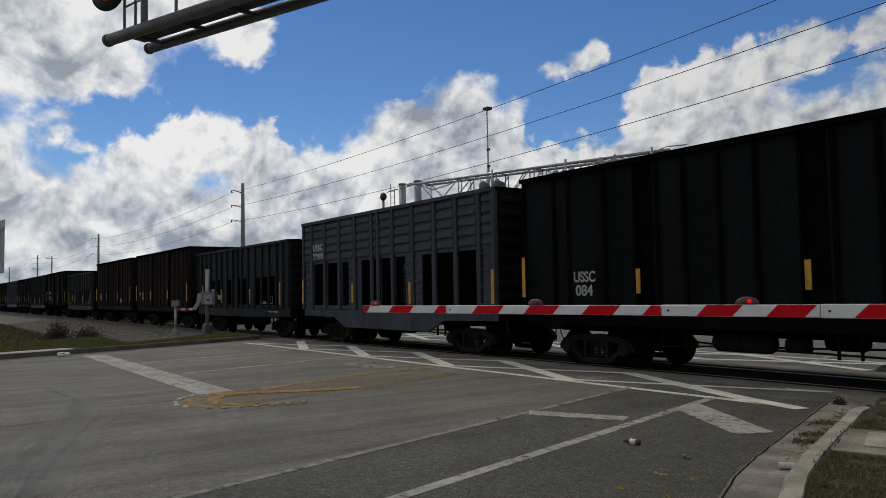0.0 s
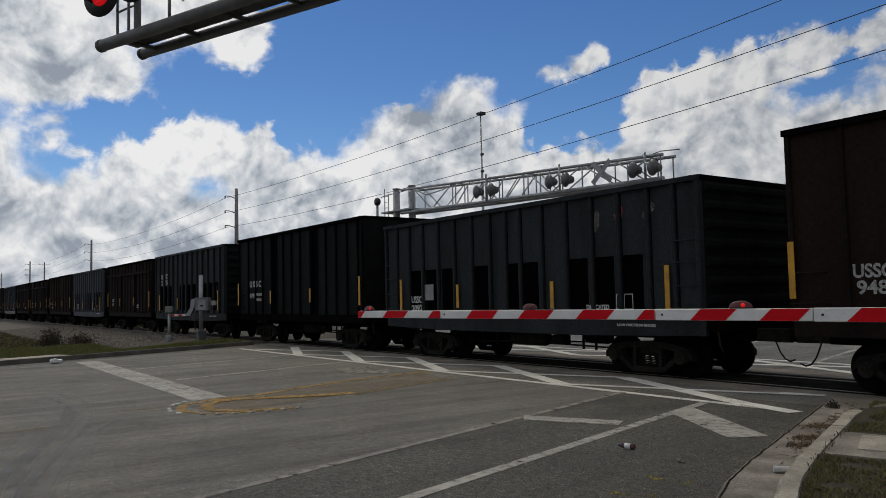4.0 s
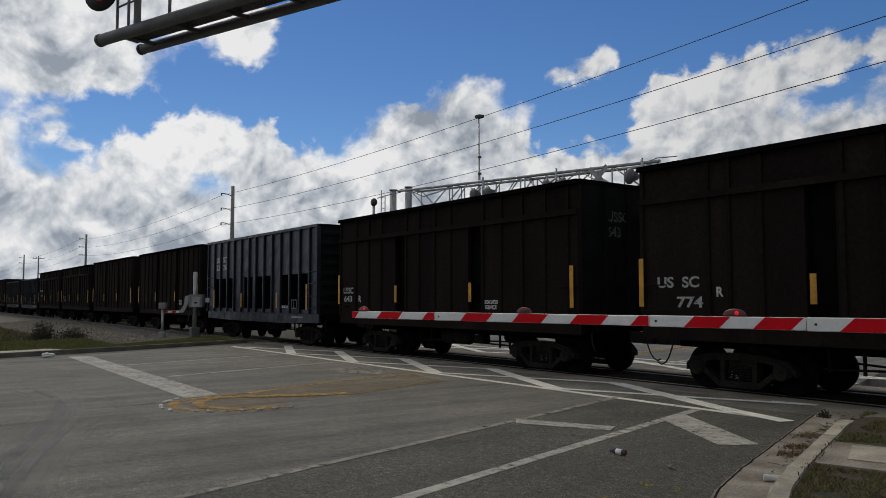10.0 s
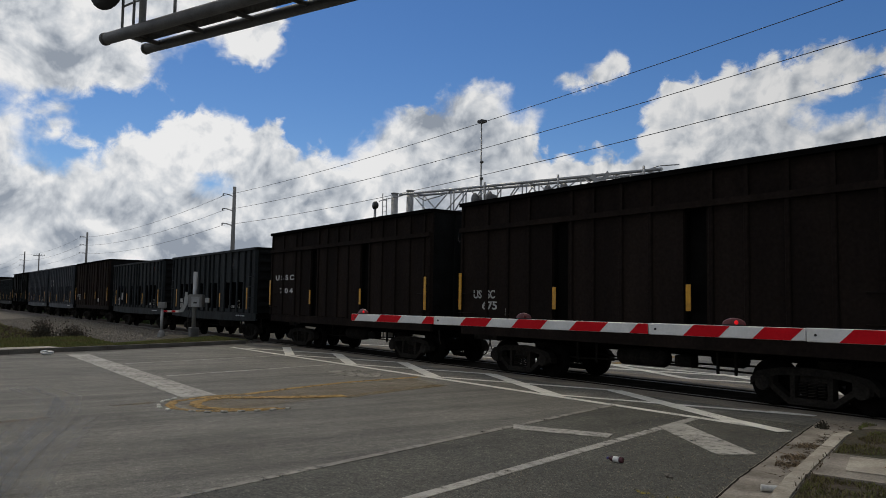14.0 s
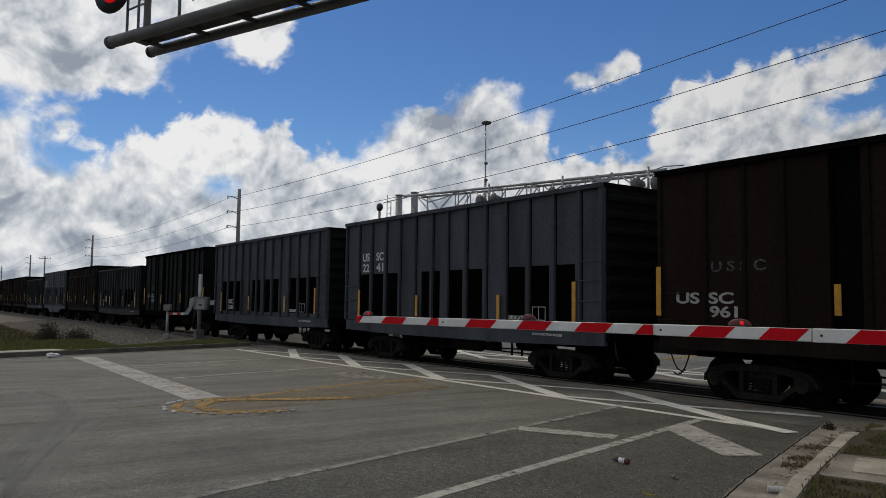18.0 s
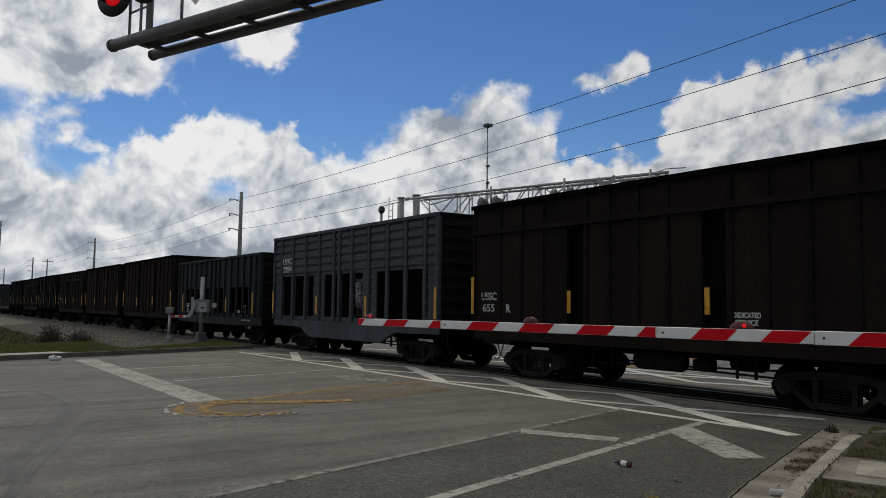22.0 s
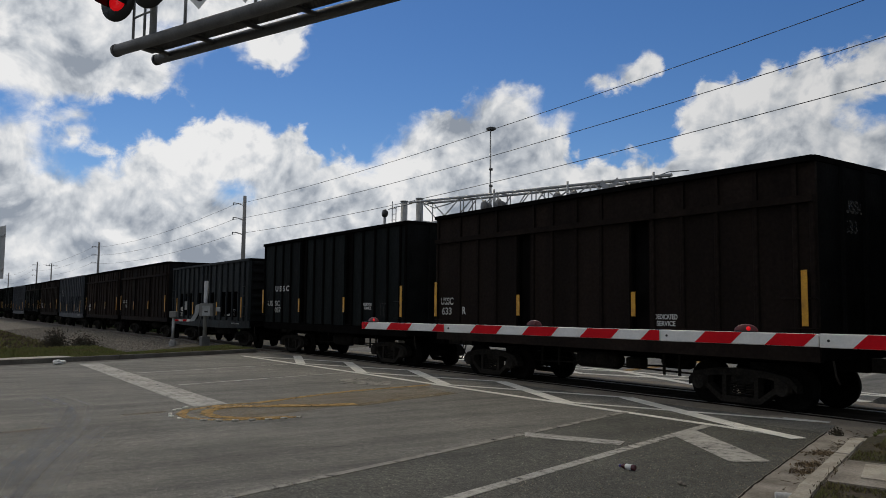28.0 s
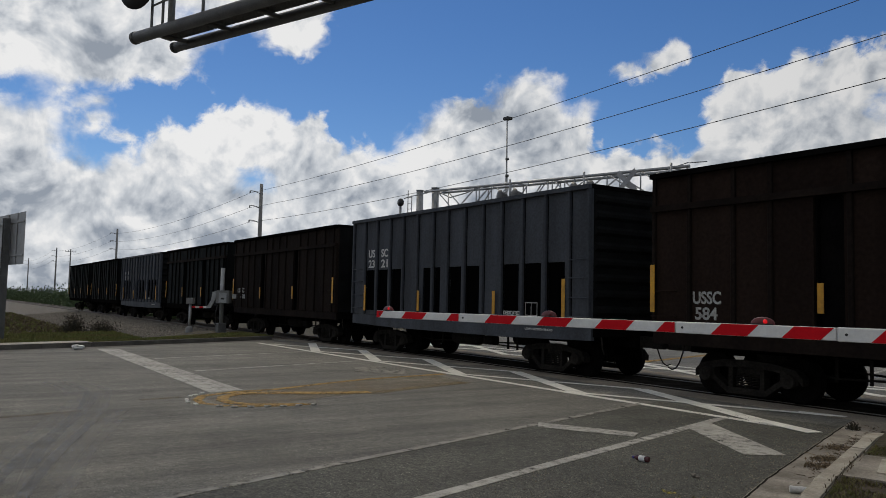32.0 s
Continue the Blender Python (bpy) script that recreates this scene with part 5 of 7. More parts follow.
GREY = "grey ribbed freight car with black lower panels"
CHAR = "low charcoal ribbed freight car with black lower panels"
BROWN = "dark brown ribbed steel freight car with yellow strips"
BAND = "dark brown freight car with a ledge below its top"
GREEN = "black-green ribbed steel freight car with white stencils"
CORR = "grey freight car with pressed ridges and black panels"
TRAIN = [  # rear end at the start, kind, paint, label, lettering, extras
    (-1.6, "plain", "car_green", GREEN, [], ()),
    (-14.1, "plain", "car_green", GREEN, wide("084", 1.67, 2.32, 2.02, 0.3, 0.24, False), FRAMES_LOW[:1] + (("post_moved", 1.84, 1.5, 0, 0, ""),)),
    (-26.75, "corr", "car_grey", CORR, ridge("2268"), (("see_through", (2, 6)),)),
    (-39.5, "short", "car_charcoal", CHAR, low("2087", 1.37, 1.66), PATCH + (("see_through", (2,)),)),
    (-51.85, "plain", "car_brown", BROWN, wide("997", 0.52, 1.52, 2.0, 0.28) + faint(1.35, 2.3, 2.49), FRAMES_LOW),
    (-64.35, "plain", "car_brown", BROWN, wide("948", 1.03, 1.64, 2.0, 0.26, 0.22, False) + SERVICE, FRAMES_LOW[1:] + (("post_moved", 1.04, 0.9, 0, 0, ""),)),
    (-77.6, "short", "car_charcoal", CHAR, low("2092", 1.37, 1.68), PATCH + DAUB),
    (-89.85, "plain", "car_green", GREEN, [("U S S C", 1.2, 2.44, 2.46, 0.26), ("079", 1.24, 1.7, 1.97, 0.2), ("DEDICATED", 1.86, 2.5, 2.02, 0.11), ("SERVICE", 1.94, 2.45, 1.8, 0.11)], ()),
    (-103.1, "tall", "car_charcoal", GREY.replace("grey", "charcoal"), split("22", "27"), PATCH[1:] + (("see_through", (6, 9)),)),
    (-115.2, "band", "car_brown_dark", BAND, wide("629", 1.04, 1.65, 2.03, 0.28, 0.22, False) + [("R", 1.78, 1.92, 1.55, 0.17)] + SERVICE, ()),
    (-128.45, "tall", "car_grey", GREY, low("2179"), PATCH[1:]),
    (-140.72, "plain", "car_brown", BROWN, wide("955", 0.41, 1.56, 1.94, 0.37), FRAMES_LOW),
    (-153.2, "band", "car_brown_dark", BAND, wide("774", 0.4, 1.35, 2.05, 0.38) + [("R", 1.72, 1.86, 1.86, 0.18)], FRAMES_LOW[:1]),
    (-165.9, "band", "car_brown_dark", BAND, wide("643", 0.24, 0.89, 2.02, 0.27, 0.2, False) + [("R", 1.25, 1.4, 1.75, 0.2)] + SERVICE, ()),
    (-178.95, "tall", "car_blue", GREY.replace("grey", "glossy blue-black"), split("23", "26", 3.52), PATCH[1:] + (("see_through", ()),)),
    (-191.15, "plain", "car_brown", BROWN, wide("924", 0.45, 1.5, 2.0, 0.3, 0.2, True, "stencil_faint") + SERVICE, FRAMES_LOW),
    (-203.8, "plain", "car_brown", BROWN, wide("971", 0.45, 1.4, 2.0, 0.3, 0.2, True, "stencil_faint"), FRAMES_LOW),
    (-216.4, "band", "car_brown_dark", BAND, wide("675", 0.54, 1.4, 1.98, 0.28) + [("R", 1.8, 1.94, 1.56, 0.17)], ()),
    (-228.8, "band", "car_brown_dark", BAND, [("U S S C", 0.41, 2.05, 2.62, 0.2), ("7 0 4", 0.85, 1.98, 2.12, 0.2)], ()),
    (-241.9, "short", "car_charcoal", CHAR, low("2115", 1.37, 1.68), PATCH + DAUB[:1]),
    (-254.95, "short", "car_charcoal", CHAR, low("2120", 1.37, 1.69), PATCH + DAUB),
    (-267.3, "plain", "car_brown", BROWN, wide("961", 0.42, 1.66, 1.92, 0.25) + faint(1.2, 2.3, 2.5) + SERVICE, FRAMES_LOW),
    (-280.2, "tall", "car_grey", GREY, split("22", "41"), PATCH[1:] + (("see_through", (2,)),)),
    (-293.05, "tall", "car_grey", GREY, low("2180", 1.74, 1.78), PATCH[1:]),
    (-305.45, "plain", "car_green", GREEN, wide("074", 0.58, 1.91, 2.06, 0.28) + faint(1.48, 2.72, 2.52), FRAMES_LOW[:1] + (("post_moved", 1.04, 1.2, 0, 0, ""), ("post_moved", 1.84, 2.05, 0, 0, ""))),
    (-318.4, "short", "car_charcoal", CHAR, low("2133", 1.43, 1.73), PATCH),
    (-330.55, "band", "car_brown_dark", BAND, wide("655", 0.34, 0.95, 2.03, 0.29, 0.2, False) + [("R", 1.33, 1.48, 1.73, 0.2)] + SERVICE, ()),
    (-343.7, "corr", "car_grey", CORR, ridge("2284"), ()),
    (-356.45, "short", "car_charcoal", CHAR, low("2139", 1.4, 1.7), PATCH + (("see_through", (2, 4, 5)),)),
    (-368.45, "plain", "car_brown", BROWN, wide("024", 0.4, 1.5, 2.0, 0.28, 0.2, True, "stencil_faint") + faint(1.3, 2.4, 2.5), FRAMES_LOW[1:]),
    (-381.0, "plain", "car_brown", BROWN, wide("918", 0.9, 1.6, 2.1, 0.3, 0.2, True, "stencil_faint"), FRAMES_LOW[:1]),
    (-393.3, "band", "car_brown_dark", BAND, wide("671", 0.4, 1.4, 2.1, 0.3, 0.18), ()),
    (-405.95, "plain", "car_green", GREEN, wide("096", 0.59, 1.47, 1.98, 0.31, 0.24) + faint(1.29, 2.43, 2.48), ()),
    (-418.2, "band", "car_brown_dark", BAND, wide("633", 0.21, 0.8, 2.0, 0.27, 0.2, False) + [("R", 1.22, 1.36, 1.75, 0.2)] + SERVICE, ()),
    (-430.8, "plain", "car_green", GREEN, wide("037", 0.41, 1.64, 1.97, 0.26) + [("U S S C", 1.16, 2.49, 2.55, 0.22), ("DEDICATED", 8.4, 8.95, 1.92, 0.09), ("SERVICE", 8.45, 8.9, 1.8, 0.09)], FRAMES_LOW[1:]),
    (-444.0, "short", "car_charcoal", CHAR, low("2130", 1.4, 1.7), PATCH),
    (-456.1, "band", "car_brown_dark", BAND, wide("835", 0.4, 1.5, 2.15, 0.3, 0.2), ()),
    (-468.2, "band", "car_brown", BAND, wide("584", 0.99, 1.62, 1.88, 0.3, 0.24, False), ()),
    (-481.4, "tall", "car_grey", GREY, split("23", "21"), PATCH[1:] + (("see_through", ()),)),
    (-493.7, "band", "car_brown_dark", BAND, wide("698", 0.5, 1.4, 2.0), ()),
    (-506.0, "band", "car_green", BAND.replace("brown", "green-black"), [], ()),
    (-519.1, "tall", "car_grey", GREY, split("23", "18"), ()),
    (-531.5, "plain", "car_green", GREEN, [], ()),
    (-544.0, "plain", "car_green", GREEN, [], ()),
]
CARS = []
for u, kind, mat, label, texts, extras in TRAIN:
    u += {"short": 0.17, "corr": 0.12}.get(kind, 0.0)
    car, h = build_car(kind, mat, label, texts, extras)
    car.matrix_basis = pose(u + h, TRACK_Y, 0)
    CARS.append((car, u + h))

# ---- crossing gate in front of the train ----
ARM_A, ARM_D, ARM_Z = Vector((-9.914, 5.529)), Vector((0.989, 0.146)), 1.505
arm_pose = Matrix.Translation((ARM_A.x, ARM_A.y, ARM_Z)) @ Matrix.Rotation(math.atan2(ARM_D.y, ARM_D.x), 4, "Z")
SECTIONS = [(0.0, 1.75, 0.05), (1.75, 4.88, 0.053), (4.88, 6.41, 0.056), (6.41, 8.3, 0.06)]
STRIPES = [(-0.35, 0.07), (0.57, 1.02), (1.51, 1.75), (2.22, 2.66), (3.07, 3.5), (3.9, 4.3), (4.66, 4.88), (5.26, 5.62), (5.94, 6.28), (6.68, 7.02), (7.45, 7.8)]
gate = thing("crossing_gate", "lowered crossing gate arm with red and white stripes", "crossing gate", at=arm_pose)
for i, (a, b, r) in enumerate(SECTIONS):
    bm = bmesh.new()
    box(bm, a + 0.004, b - 0.004, -0.02 - 0.002 * i, 0.02 + 0.002 * i, -r, r)
    bmesh.ops.bevel(bm, geom=bm.edges[:], offset=0.006, segments=1, affect="EDGES")
    sec = part("arm_section", bm, "arm_white", gate)
    bm = bmesh.new()
    tube(bm, (a + 0.08, -0.03, 0.0), (a + 0.08, 0.0, 0.0), 0.012, seg=8)
    part("bolt", bm, "black", sec)
    for p, q in STRIPES:
        pts = [(max(a + 0.005, p), -r + 0.002), (min(b - 0.005, q), -r + 0.002), (min(b - 0.005, q + 2 * r), r - 0.002), (max(a + 0.005, p + 2 * r), r - 0.002)]
        if q < a + 0.05 or p > b - 0.05:
            continue
        for s in (-1, 1):
            bm = bmesh.new()
            prism(bm, pts, 0, 0.002, Matrix(((1, 0, 0, 0), (0, 0, 1, s * (0.022 + 0.002 * i) - 0.001), (0, 1, 0, 0), (0, 0, 0, 1))))
            part("stripe", bm, "arm_red", sec, "red reflective stripe")
for s, lit in ((0.25, True), (3.24, False), (5.76, True)):
    r = SECTIONS[0][2] if s < 1 else SECTIONS[1][2] if s < 4 else SECTIONS[2][2]
    lamp_at = Matrix.Translation((s, 0, r + 0.012))
    bm = bmesh.new()
    lathe(bm, [(0.02, -0.035), (0.075, -0.032), (0.085, 0.0), (0.075, 0.032), (0.02, 0.035)], lamp_at @ Matrix.Diagonal((1.35, 0.5, 0.72, 1)), 18, "Y")
    lamp = part("gate_lamp", bm, "lamp_off", gate, "round red gate lamp")
    bm = bmesh.new()
    lathe(bm, [(0.004, -0.012), (0.018, -0.01), (0.023, 0.006)], Matrix.Translation((s + 0.03, -0.015, r + 0.032)), 14, "Y")
    part("lens", bm, "lamp_on" if lit else "lamp_off", lamp, "glowing red lens" if lit else "dull red lens")
    bm = bmesh.new()
    box(bm, s - 0.1, s + 0.1, -0.018, 0.018, r, r + 0.012)
    part("bracket", bm, "black", lamp)

# cantilever over the near lanes
B0, BD = Vector((-11.84, 2.38)), Vector((0.930, 0.367))
BN = Vector((-BD.y, BD.x))
beam_pose = Matrix.Translation((B0.x, B0.y, 5.5)) @ Matrix.Rotation(math.atan2(BD.y, BD.x), 4, "Z")
canti = thing("signal_cantilever", "grey tubular cantilever with railway signals over the road", "signal cantilever", at=beam_pose)
for y, x0, r in ((0.0, 0.0, 0.085), (0.58, 0.15, 0.075)):
    bm = bmesh.new()
    tube(bm, (x0, y, 0), (10.9, y, 0), r, seg=18)
    chord = part("chord", bm, "steel_dark", canti)
    bm = bmesh.new()
    tube(bm, (x0 - 0.02, y, 0), (x0 + 0.03, y, 0), r + 0.008, seg=18)
    part("end_cap", bm, "steel_dark", chord)
for i in range(11):
    bm = bmesh.new()
    tube(bm, (0.45 + i * 0.98, 0, 0), (0.55 + i * 0.98, 0.58, 0), 0.035, seg=8)
    part("cross_tube", bm, "steel_dark", canti)
for i in range(10):
    bm = bmesh.new()
    for k in range(15):
        y = 0.09 + k * 0.026
        box(bm, 0.2 + i * 1.04, 1.22 + i * 1.04, y - 0.008, y + 0.008, 0.05, 0.09)
    for k in range(26):
        x = 0.22 + i * 1.04 + k * 0.039
        box(bm, x - 0.009, x + 0.009, 0.08, 0.5, 0.08, 0.095)
    tagged(part("grating", bm, "steel_dark", canti), kind="stuff")
for x, r, h in ((0.36, 0.02, 1.2), (0.62, 0.02, 1.2), (0.82, 0.05, 1.6), (1.52, 0.022, 1.2), (2.9, 0.022, 1.2), (4.4, 0.022, 1.2), (5.9, 0.022, 1.2), (7.4, 0.022, 1.2), (8.9, 0.022, 1.2)):
    bm = bmesh.new()
    tube(bm, (x, 0.02, 0.05), (x, 0.02, h), r, seg=10)
    part("upright", bm, "galv", canti)
bm = bmesh.new()
pipe(bm, [(0.36, 0.02, 0.42), (0.62, 0.02, 0.44), (0.82, 0.02, 0.44)], 0.015)
part("tie_rod", bm, "galv", canti)
bm = bmesh.new()
pipe(bm, [(0.36, 0.02, 1.18), (8.9, 0.02, 1.18)], 0.02)
part("handrail", bm, "galv", canti)


def signal_lamp(parent, m, lit):
    """Round black background, hood and red lens, facing -y."""
    bm = bmesh.new()
    lathe(bm, [(0.02, 0.0), (0.3, 0.0), (0.3, 0.02), (0.16, 0.03), (0.14, 0.16), (0.03, 0.19)], m, 24, "Y")
    head = part("signal_head", bm, "black", parent, "round black signal lamp")
    bm = bmesh.new()
    seg = 18
    for i in range(seg):
        a0, a1 = (radians(-25 + 230 * k / seg) for k in (i, i + 1))
        vs = []
        for rr in (0.17, 0.18):
            for a, y in ((a0, 0.0), (a1, 0.0), (a1, -0.28 - 0.06 * math.sin(a1)), (a0, -0.28 - 0.06 * math.sin(a0))):
                vs.append(bm.verts.new(m @ Vector((rr * math.cos(a), y, rr * math.sin(a)))))
        for f in ((0, 1, 2, 3), (7, 6, 5, 4), (3, 2, 6, 7)):
            bm.faces.new([vs[j] for j in f])
    part("hood", bm, "black", head)
    bm = bmesh.new()
    lathe(bm, [(0.005, -0.045), (0.08, -0.035), (0.15, -0.005)], m, 20, "Y")
    part("lens", bm, "lamp_on" if lit else "lamp_off", head, "red signal lens")
    return head


turn_to_us = Matrix.Rotation(radians(55 - 21.5 - 20), 4, "Z")
signal_lamp(canti, Matrix.Translation((0.28, -0.2, 0.62)) @ turn_to_us, True)
signal_lamp(canti, Matrix.Translation((1.02, -0.2, 0.66)) @ turn_to_us, False)
for x in (0.28, 1.02):
    bm = bmesh.new()
    pipe(bm, [(0.82, 0.02, 0.74), (x, -0.05, 0.68)], 0.025)
    part("bracket", bm, "black", canti)
cross_c = Matrix.Translation((2.35, -0.06, 0.66)) @ turn_to_us
for ang, word in ((45, "CROSSING"), (-45, "RAILROAD")):
    bm = bmesh.new()
    m = cross_c @ Matrix.Rotation(radians(-ang), 4, "Y") @ Matrix.Translation((0, 0 if ang > 0 else 0.012, 0))
    box(bm, -0.61, 0.61, -0.004, 0.004, -0.11, 0.11, m)
    blade = part("sign_blade", bm, "sign_white", canti, "white crossbuck blade")
    part("lettering", text_mesh(word, 0.14, "black"), None, blade, at=m @ pose(-0.55, -0.008, -0.065, 90, 0, 0))
MAST = B0 + BD * 10.95
bm = bmesh.new()
tube(bm, (10.95, 0.29, -5.4), (10.95, 0.29, 1.6), 0.16, 0.14, seg=20)
box(bm, 10.65, 11.25, 0.0, 0.6, -5.5, -5.36)
part("mast", bm, "galv", canti)
bm = bmesh.new()
box(bm, 10.7, 11.1, -0.1, 0.68, -0.12, 0.12)
part("mast_clamp", bm, "galv", canti)
# gate mast with its drive
bm = bmesh.new()
tube(bm, (8.45, 0.25, -1.38), (8.45, 0.25, 1.3), 0.06, seg=14)
part("mast", bm, "galv", gate)
bm = bmesh.new()
box(bm, 8.2, 8.7, -0.06, 0.44, -0.35, 0.3)
part("drive_box", bm, "cabinet", gate)
bm = bmesh.new()
box(bm, 8.15, 8.75, -0.05, 0.55, -1.39, -1.3)
part("base", bm, "concrete", gate)

# ---- signal on the far side of the road ----
far_sig = thing("crossing_signal", "grey gate drive on a post with a short striped arm", "crossing signal", at=pose(-34.1, 11.05, 0.11))
bm = bmesh.new()
tube(bm, (0, 0, 0.3), (0, 0, 2.85), 0.09, seg=14)
part("post", bm, "galv", far_sig)
bm = bmesh.new()
box(bm, -0.19, 0.19, -0.19, 0.19, -0.3, 0.4)
bmesh.ops.bevel(bm, geom=bm.edges[:], offset=0.03, segments=1, affect="EDGES")
part("base", bm, "steel_dark", far_sig)
face = Matrix.Rotation(radians(55), 4, "Z")
bm = bmesh.new()
box(bm, -0.2, 0.4, -0.28, 0.2, 1.28, 1.85, face)
bmesh.ops.bevel(bm, geom=bm.edges[:], offset=0.025, segments=2, affect="EDGES")
drive = part("drive_box", bm, "cabinet", far_sig)
bm = bmesh.new()
box(bm, -0.05, 0.3, -0.32, -0.295, 1.3, 1.75, face)
part("cover", bm, "galv", drive)
bm = bmesh.new()
box(bm, 0.05, 0.2, -0.34, -0.318, 1.45, 1.52, face)
part("latch", bm, "black", drive)
bm = bmesh.new()
prism(bm, [(-0.2, 1.82), (-0.36, 1.76), (-0.4, 1.4), (-0.55, 1.16), (-0.75, 1.14), (-0.75, 1.04), (-0.42, 1.06), (-0.28, 1.3), (-0.2, 1.5)], -0.08, -0.02, face @ Matrix(((1, 0, 0, 0), (0, 0, 1, -0.2), (0, 1, 0, 0), (0, 0, 0, 1))))
part("arm_bracket", bm, "galv", far_sig)
bm = bmesh.new()
box(bm, -1.3, -0.6, -0.3, -0.26, 1.05, 1.14, face)
stub = part("arm_stub", bm, "arm_white", far_sig)
for x in (-1.25, -0.9):
    bm = bmesh.new()
    box(bm, x, x + 0.17, -0.304, -0.3, 1.055, 1.135, face)
    part("stripe", bm, "arm_red", stub)
bm = bmesh.new()
box(bm, 0.5, 0.68, -0.15, 0.0, 1.5, 1.7, face)
part("side_lamp", bm, "galv", far_sig)
bm = bmesh.new()
pipe(bm, [(-0.1, -0.15, 1.2), (-0.22, -0.2, 0.8), (-0.2, -0.2, 0.42)], 0.025)
part("cable", bm, "black", far_sig)

post = thing("signal_post", "short grey post with a small box on top", "signal post", at=pose(-34.4, 9.75, 0.05))
bm = bmesh.new()
tube(bm, (0, 0, 0.15), (0, 0, 1.3), 0.06, seg=12)
part("post", bm, "galv", post)
bm = bmesh.new()
box(bm, -0.15, 0.15, -0.13, 0.13, 1.28, 1.55, face)
bmesh.ops.bevel(bm, geom=bm.edges[:], offset=0.02, segments=1, affect="EDGES")
part("box", bm, "cabinet", post)
bm = bmesh.new()
lathe(bm, [(0.16, -0.5), (0.16, 0.2), (0.09, 0.32)], None, 12)
part("base", bm, "cabinet", post)

# ---- signal bridge beyond the tracks ----
bridge_pose = Matrix.Translation((-32.57, 20.98, 0)) @ Matrix.Rotation(math.atan2(0.061, 0.998), 4, "Z")
bridge = thing("signal_bridge", "pale grey steel truss with railway signals beyond the tracks", "signal bridge", at=bridge_pose)
LEN = 15.3


def zb(x):
    return 6.08 - 0.34 * x / LEN


def zt(x):
    return 7.25 - 0.66 * x / LEN


for y in (0.0, 0.75):
    for f, r in ((zb, 0.085), (zt, 0.06)):
        bm = bmesh.new()
        tube(bm, (-0.4, y, f(0)), (LEN, y, f(LEN)), r, seg=12)
        part("chord", bm, "galv", bridge)
    xs = [0.6, 3.7, 3.92, 6.1, 6.3, 8.4, 8.65, 9.9, 11.6, 13.2, 14.55, 15.2]
    for x in xs:
        bm = bmesh.new()
        tube(bm, (x, y, zb(x)), (x, y, zt(x)), 0.028, seg=8)
        part("upright", bm, "galv", bridge)
    for a, b in ((0.6, 2.1), (2.1, 3.7), (3.92, 5.0), (5.0, 6.1), (6.3, 7.3), (7.3, 8.4), (8.65, 9.9), (9.9, 11.6), (11.6, 13.2), (13.2, 14.55)):
        bm = bmesh.new()
        up = int(a * 10) % 2
        tube(bm, (a, y, zb(a) if up else zt(a)), (b, y, zt(b) if up else zb(b)), 0.028, seg=8)
        part("diagonal", bm, "galv", bridge)
for x in (0.6, 3.8, 6.2, 8.5, 11.6, 14.55):
    for z, r in ((zb(x), 0.03), (zt(x), 0.025)):
        bm = bmesh.new()
        tube(bm, (x, 0, z), (x, 0.75, z), r, seg=8)
        part("cross_tube", bm, "galv", bridge)
for x in (-1.35, 0.0):
    bm = bmesh.new()
    tube(bm, (x, 0.37, -0.5), (x, 0.37, 7.42), 0.2, 0.18, seg=18)
    col = part("column", bm, "galv", bridge)
    bm = bmesh.new()
    tube(bm, (x, 0.37, 7.42), (x, 0.37, 7.47), 0.21, seg=18)
    part("cap", bm, "galv", col)
ladder = new("ladder")
ladder.parent = bridge
for x, z in ((-2.05, 7.5), (-1.7, 7.2)):
    bm = bmesh.new()
    tube(bm, (x, 0.1, -0.5), (x, 0.1, z), 0.025, seg=8)
    part("ladder_rail", bm, "galv", ladder)
for i in range(24):
    bm = bmesh.new()
    tube(bm, (-2.05, 0.1, 0.2 + 0.3 * i), (-1.7, 0.1, 0.2 + 0.3 * i), 0.014, seg=6)
    part("rung", bm, "galv", ladder)
bm = bmesh.new()
box(bm, -2.1, 0.4, -0.1, 0.85, 6.2, 6.27)
part("platform", bm, "galv", bridge)
for pts, r in (([(-2.4, 0.1, 7.1), (-2.05, 0.1, 7.15), (-0.3, 0.1, 7.2)], 0.025), ([(0.2, 0.35, 7.25), (1.2, 0.4, 6.85), (2.4, 0.4, 6.95), (3.6, 0.4, 7.15)], 0.03), ([(14.6, 0, 6.62), (15.2, 0, 6.72), (16.0, 0, 6.66)], 0.02)):
    bm = bmesh.new()
    pipe(bm, pts, r)
    part("conduit", bm, "galv", bridge)
bm = bmesh.new()
box(bm, 0.1, 0.55, 0.1, 0.5, 5.0, 5.7)
part("control_box", bm, "galv", bridge)
for x in (5.72, 6.67, 10.12, 11.0, 14.22, 15.07):
    bm = bmesh.new()
    z = 6.42 - 0.028 * (x - 5)
    lathe(bm, [(0.02, -0.12), (0.2, -0.1), (0.3, -0.02), (0.3, 0.02), (0.2, 0.1), (0.14, 0.3), (0.1, 0.34)], Matrix.Translation((x, -0.3, z)) @ Matrix.Rotation(radians(-20), 4, "Z"), 20, "Y")
    head = part("signal_head", bm, "steel_dark", bridge, "round signal lamp seen from behind")
    bm = bmesh.new()
    tube(bm, (x, -0.3, z), (x + (0.4 if x in (5.72, 10.12, 14.22) else -0.4), -0.2, z + 0.25), 0.035, seg=8)
    part("bracket", bm, "galv", head)
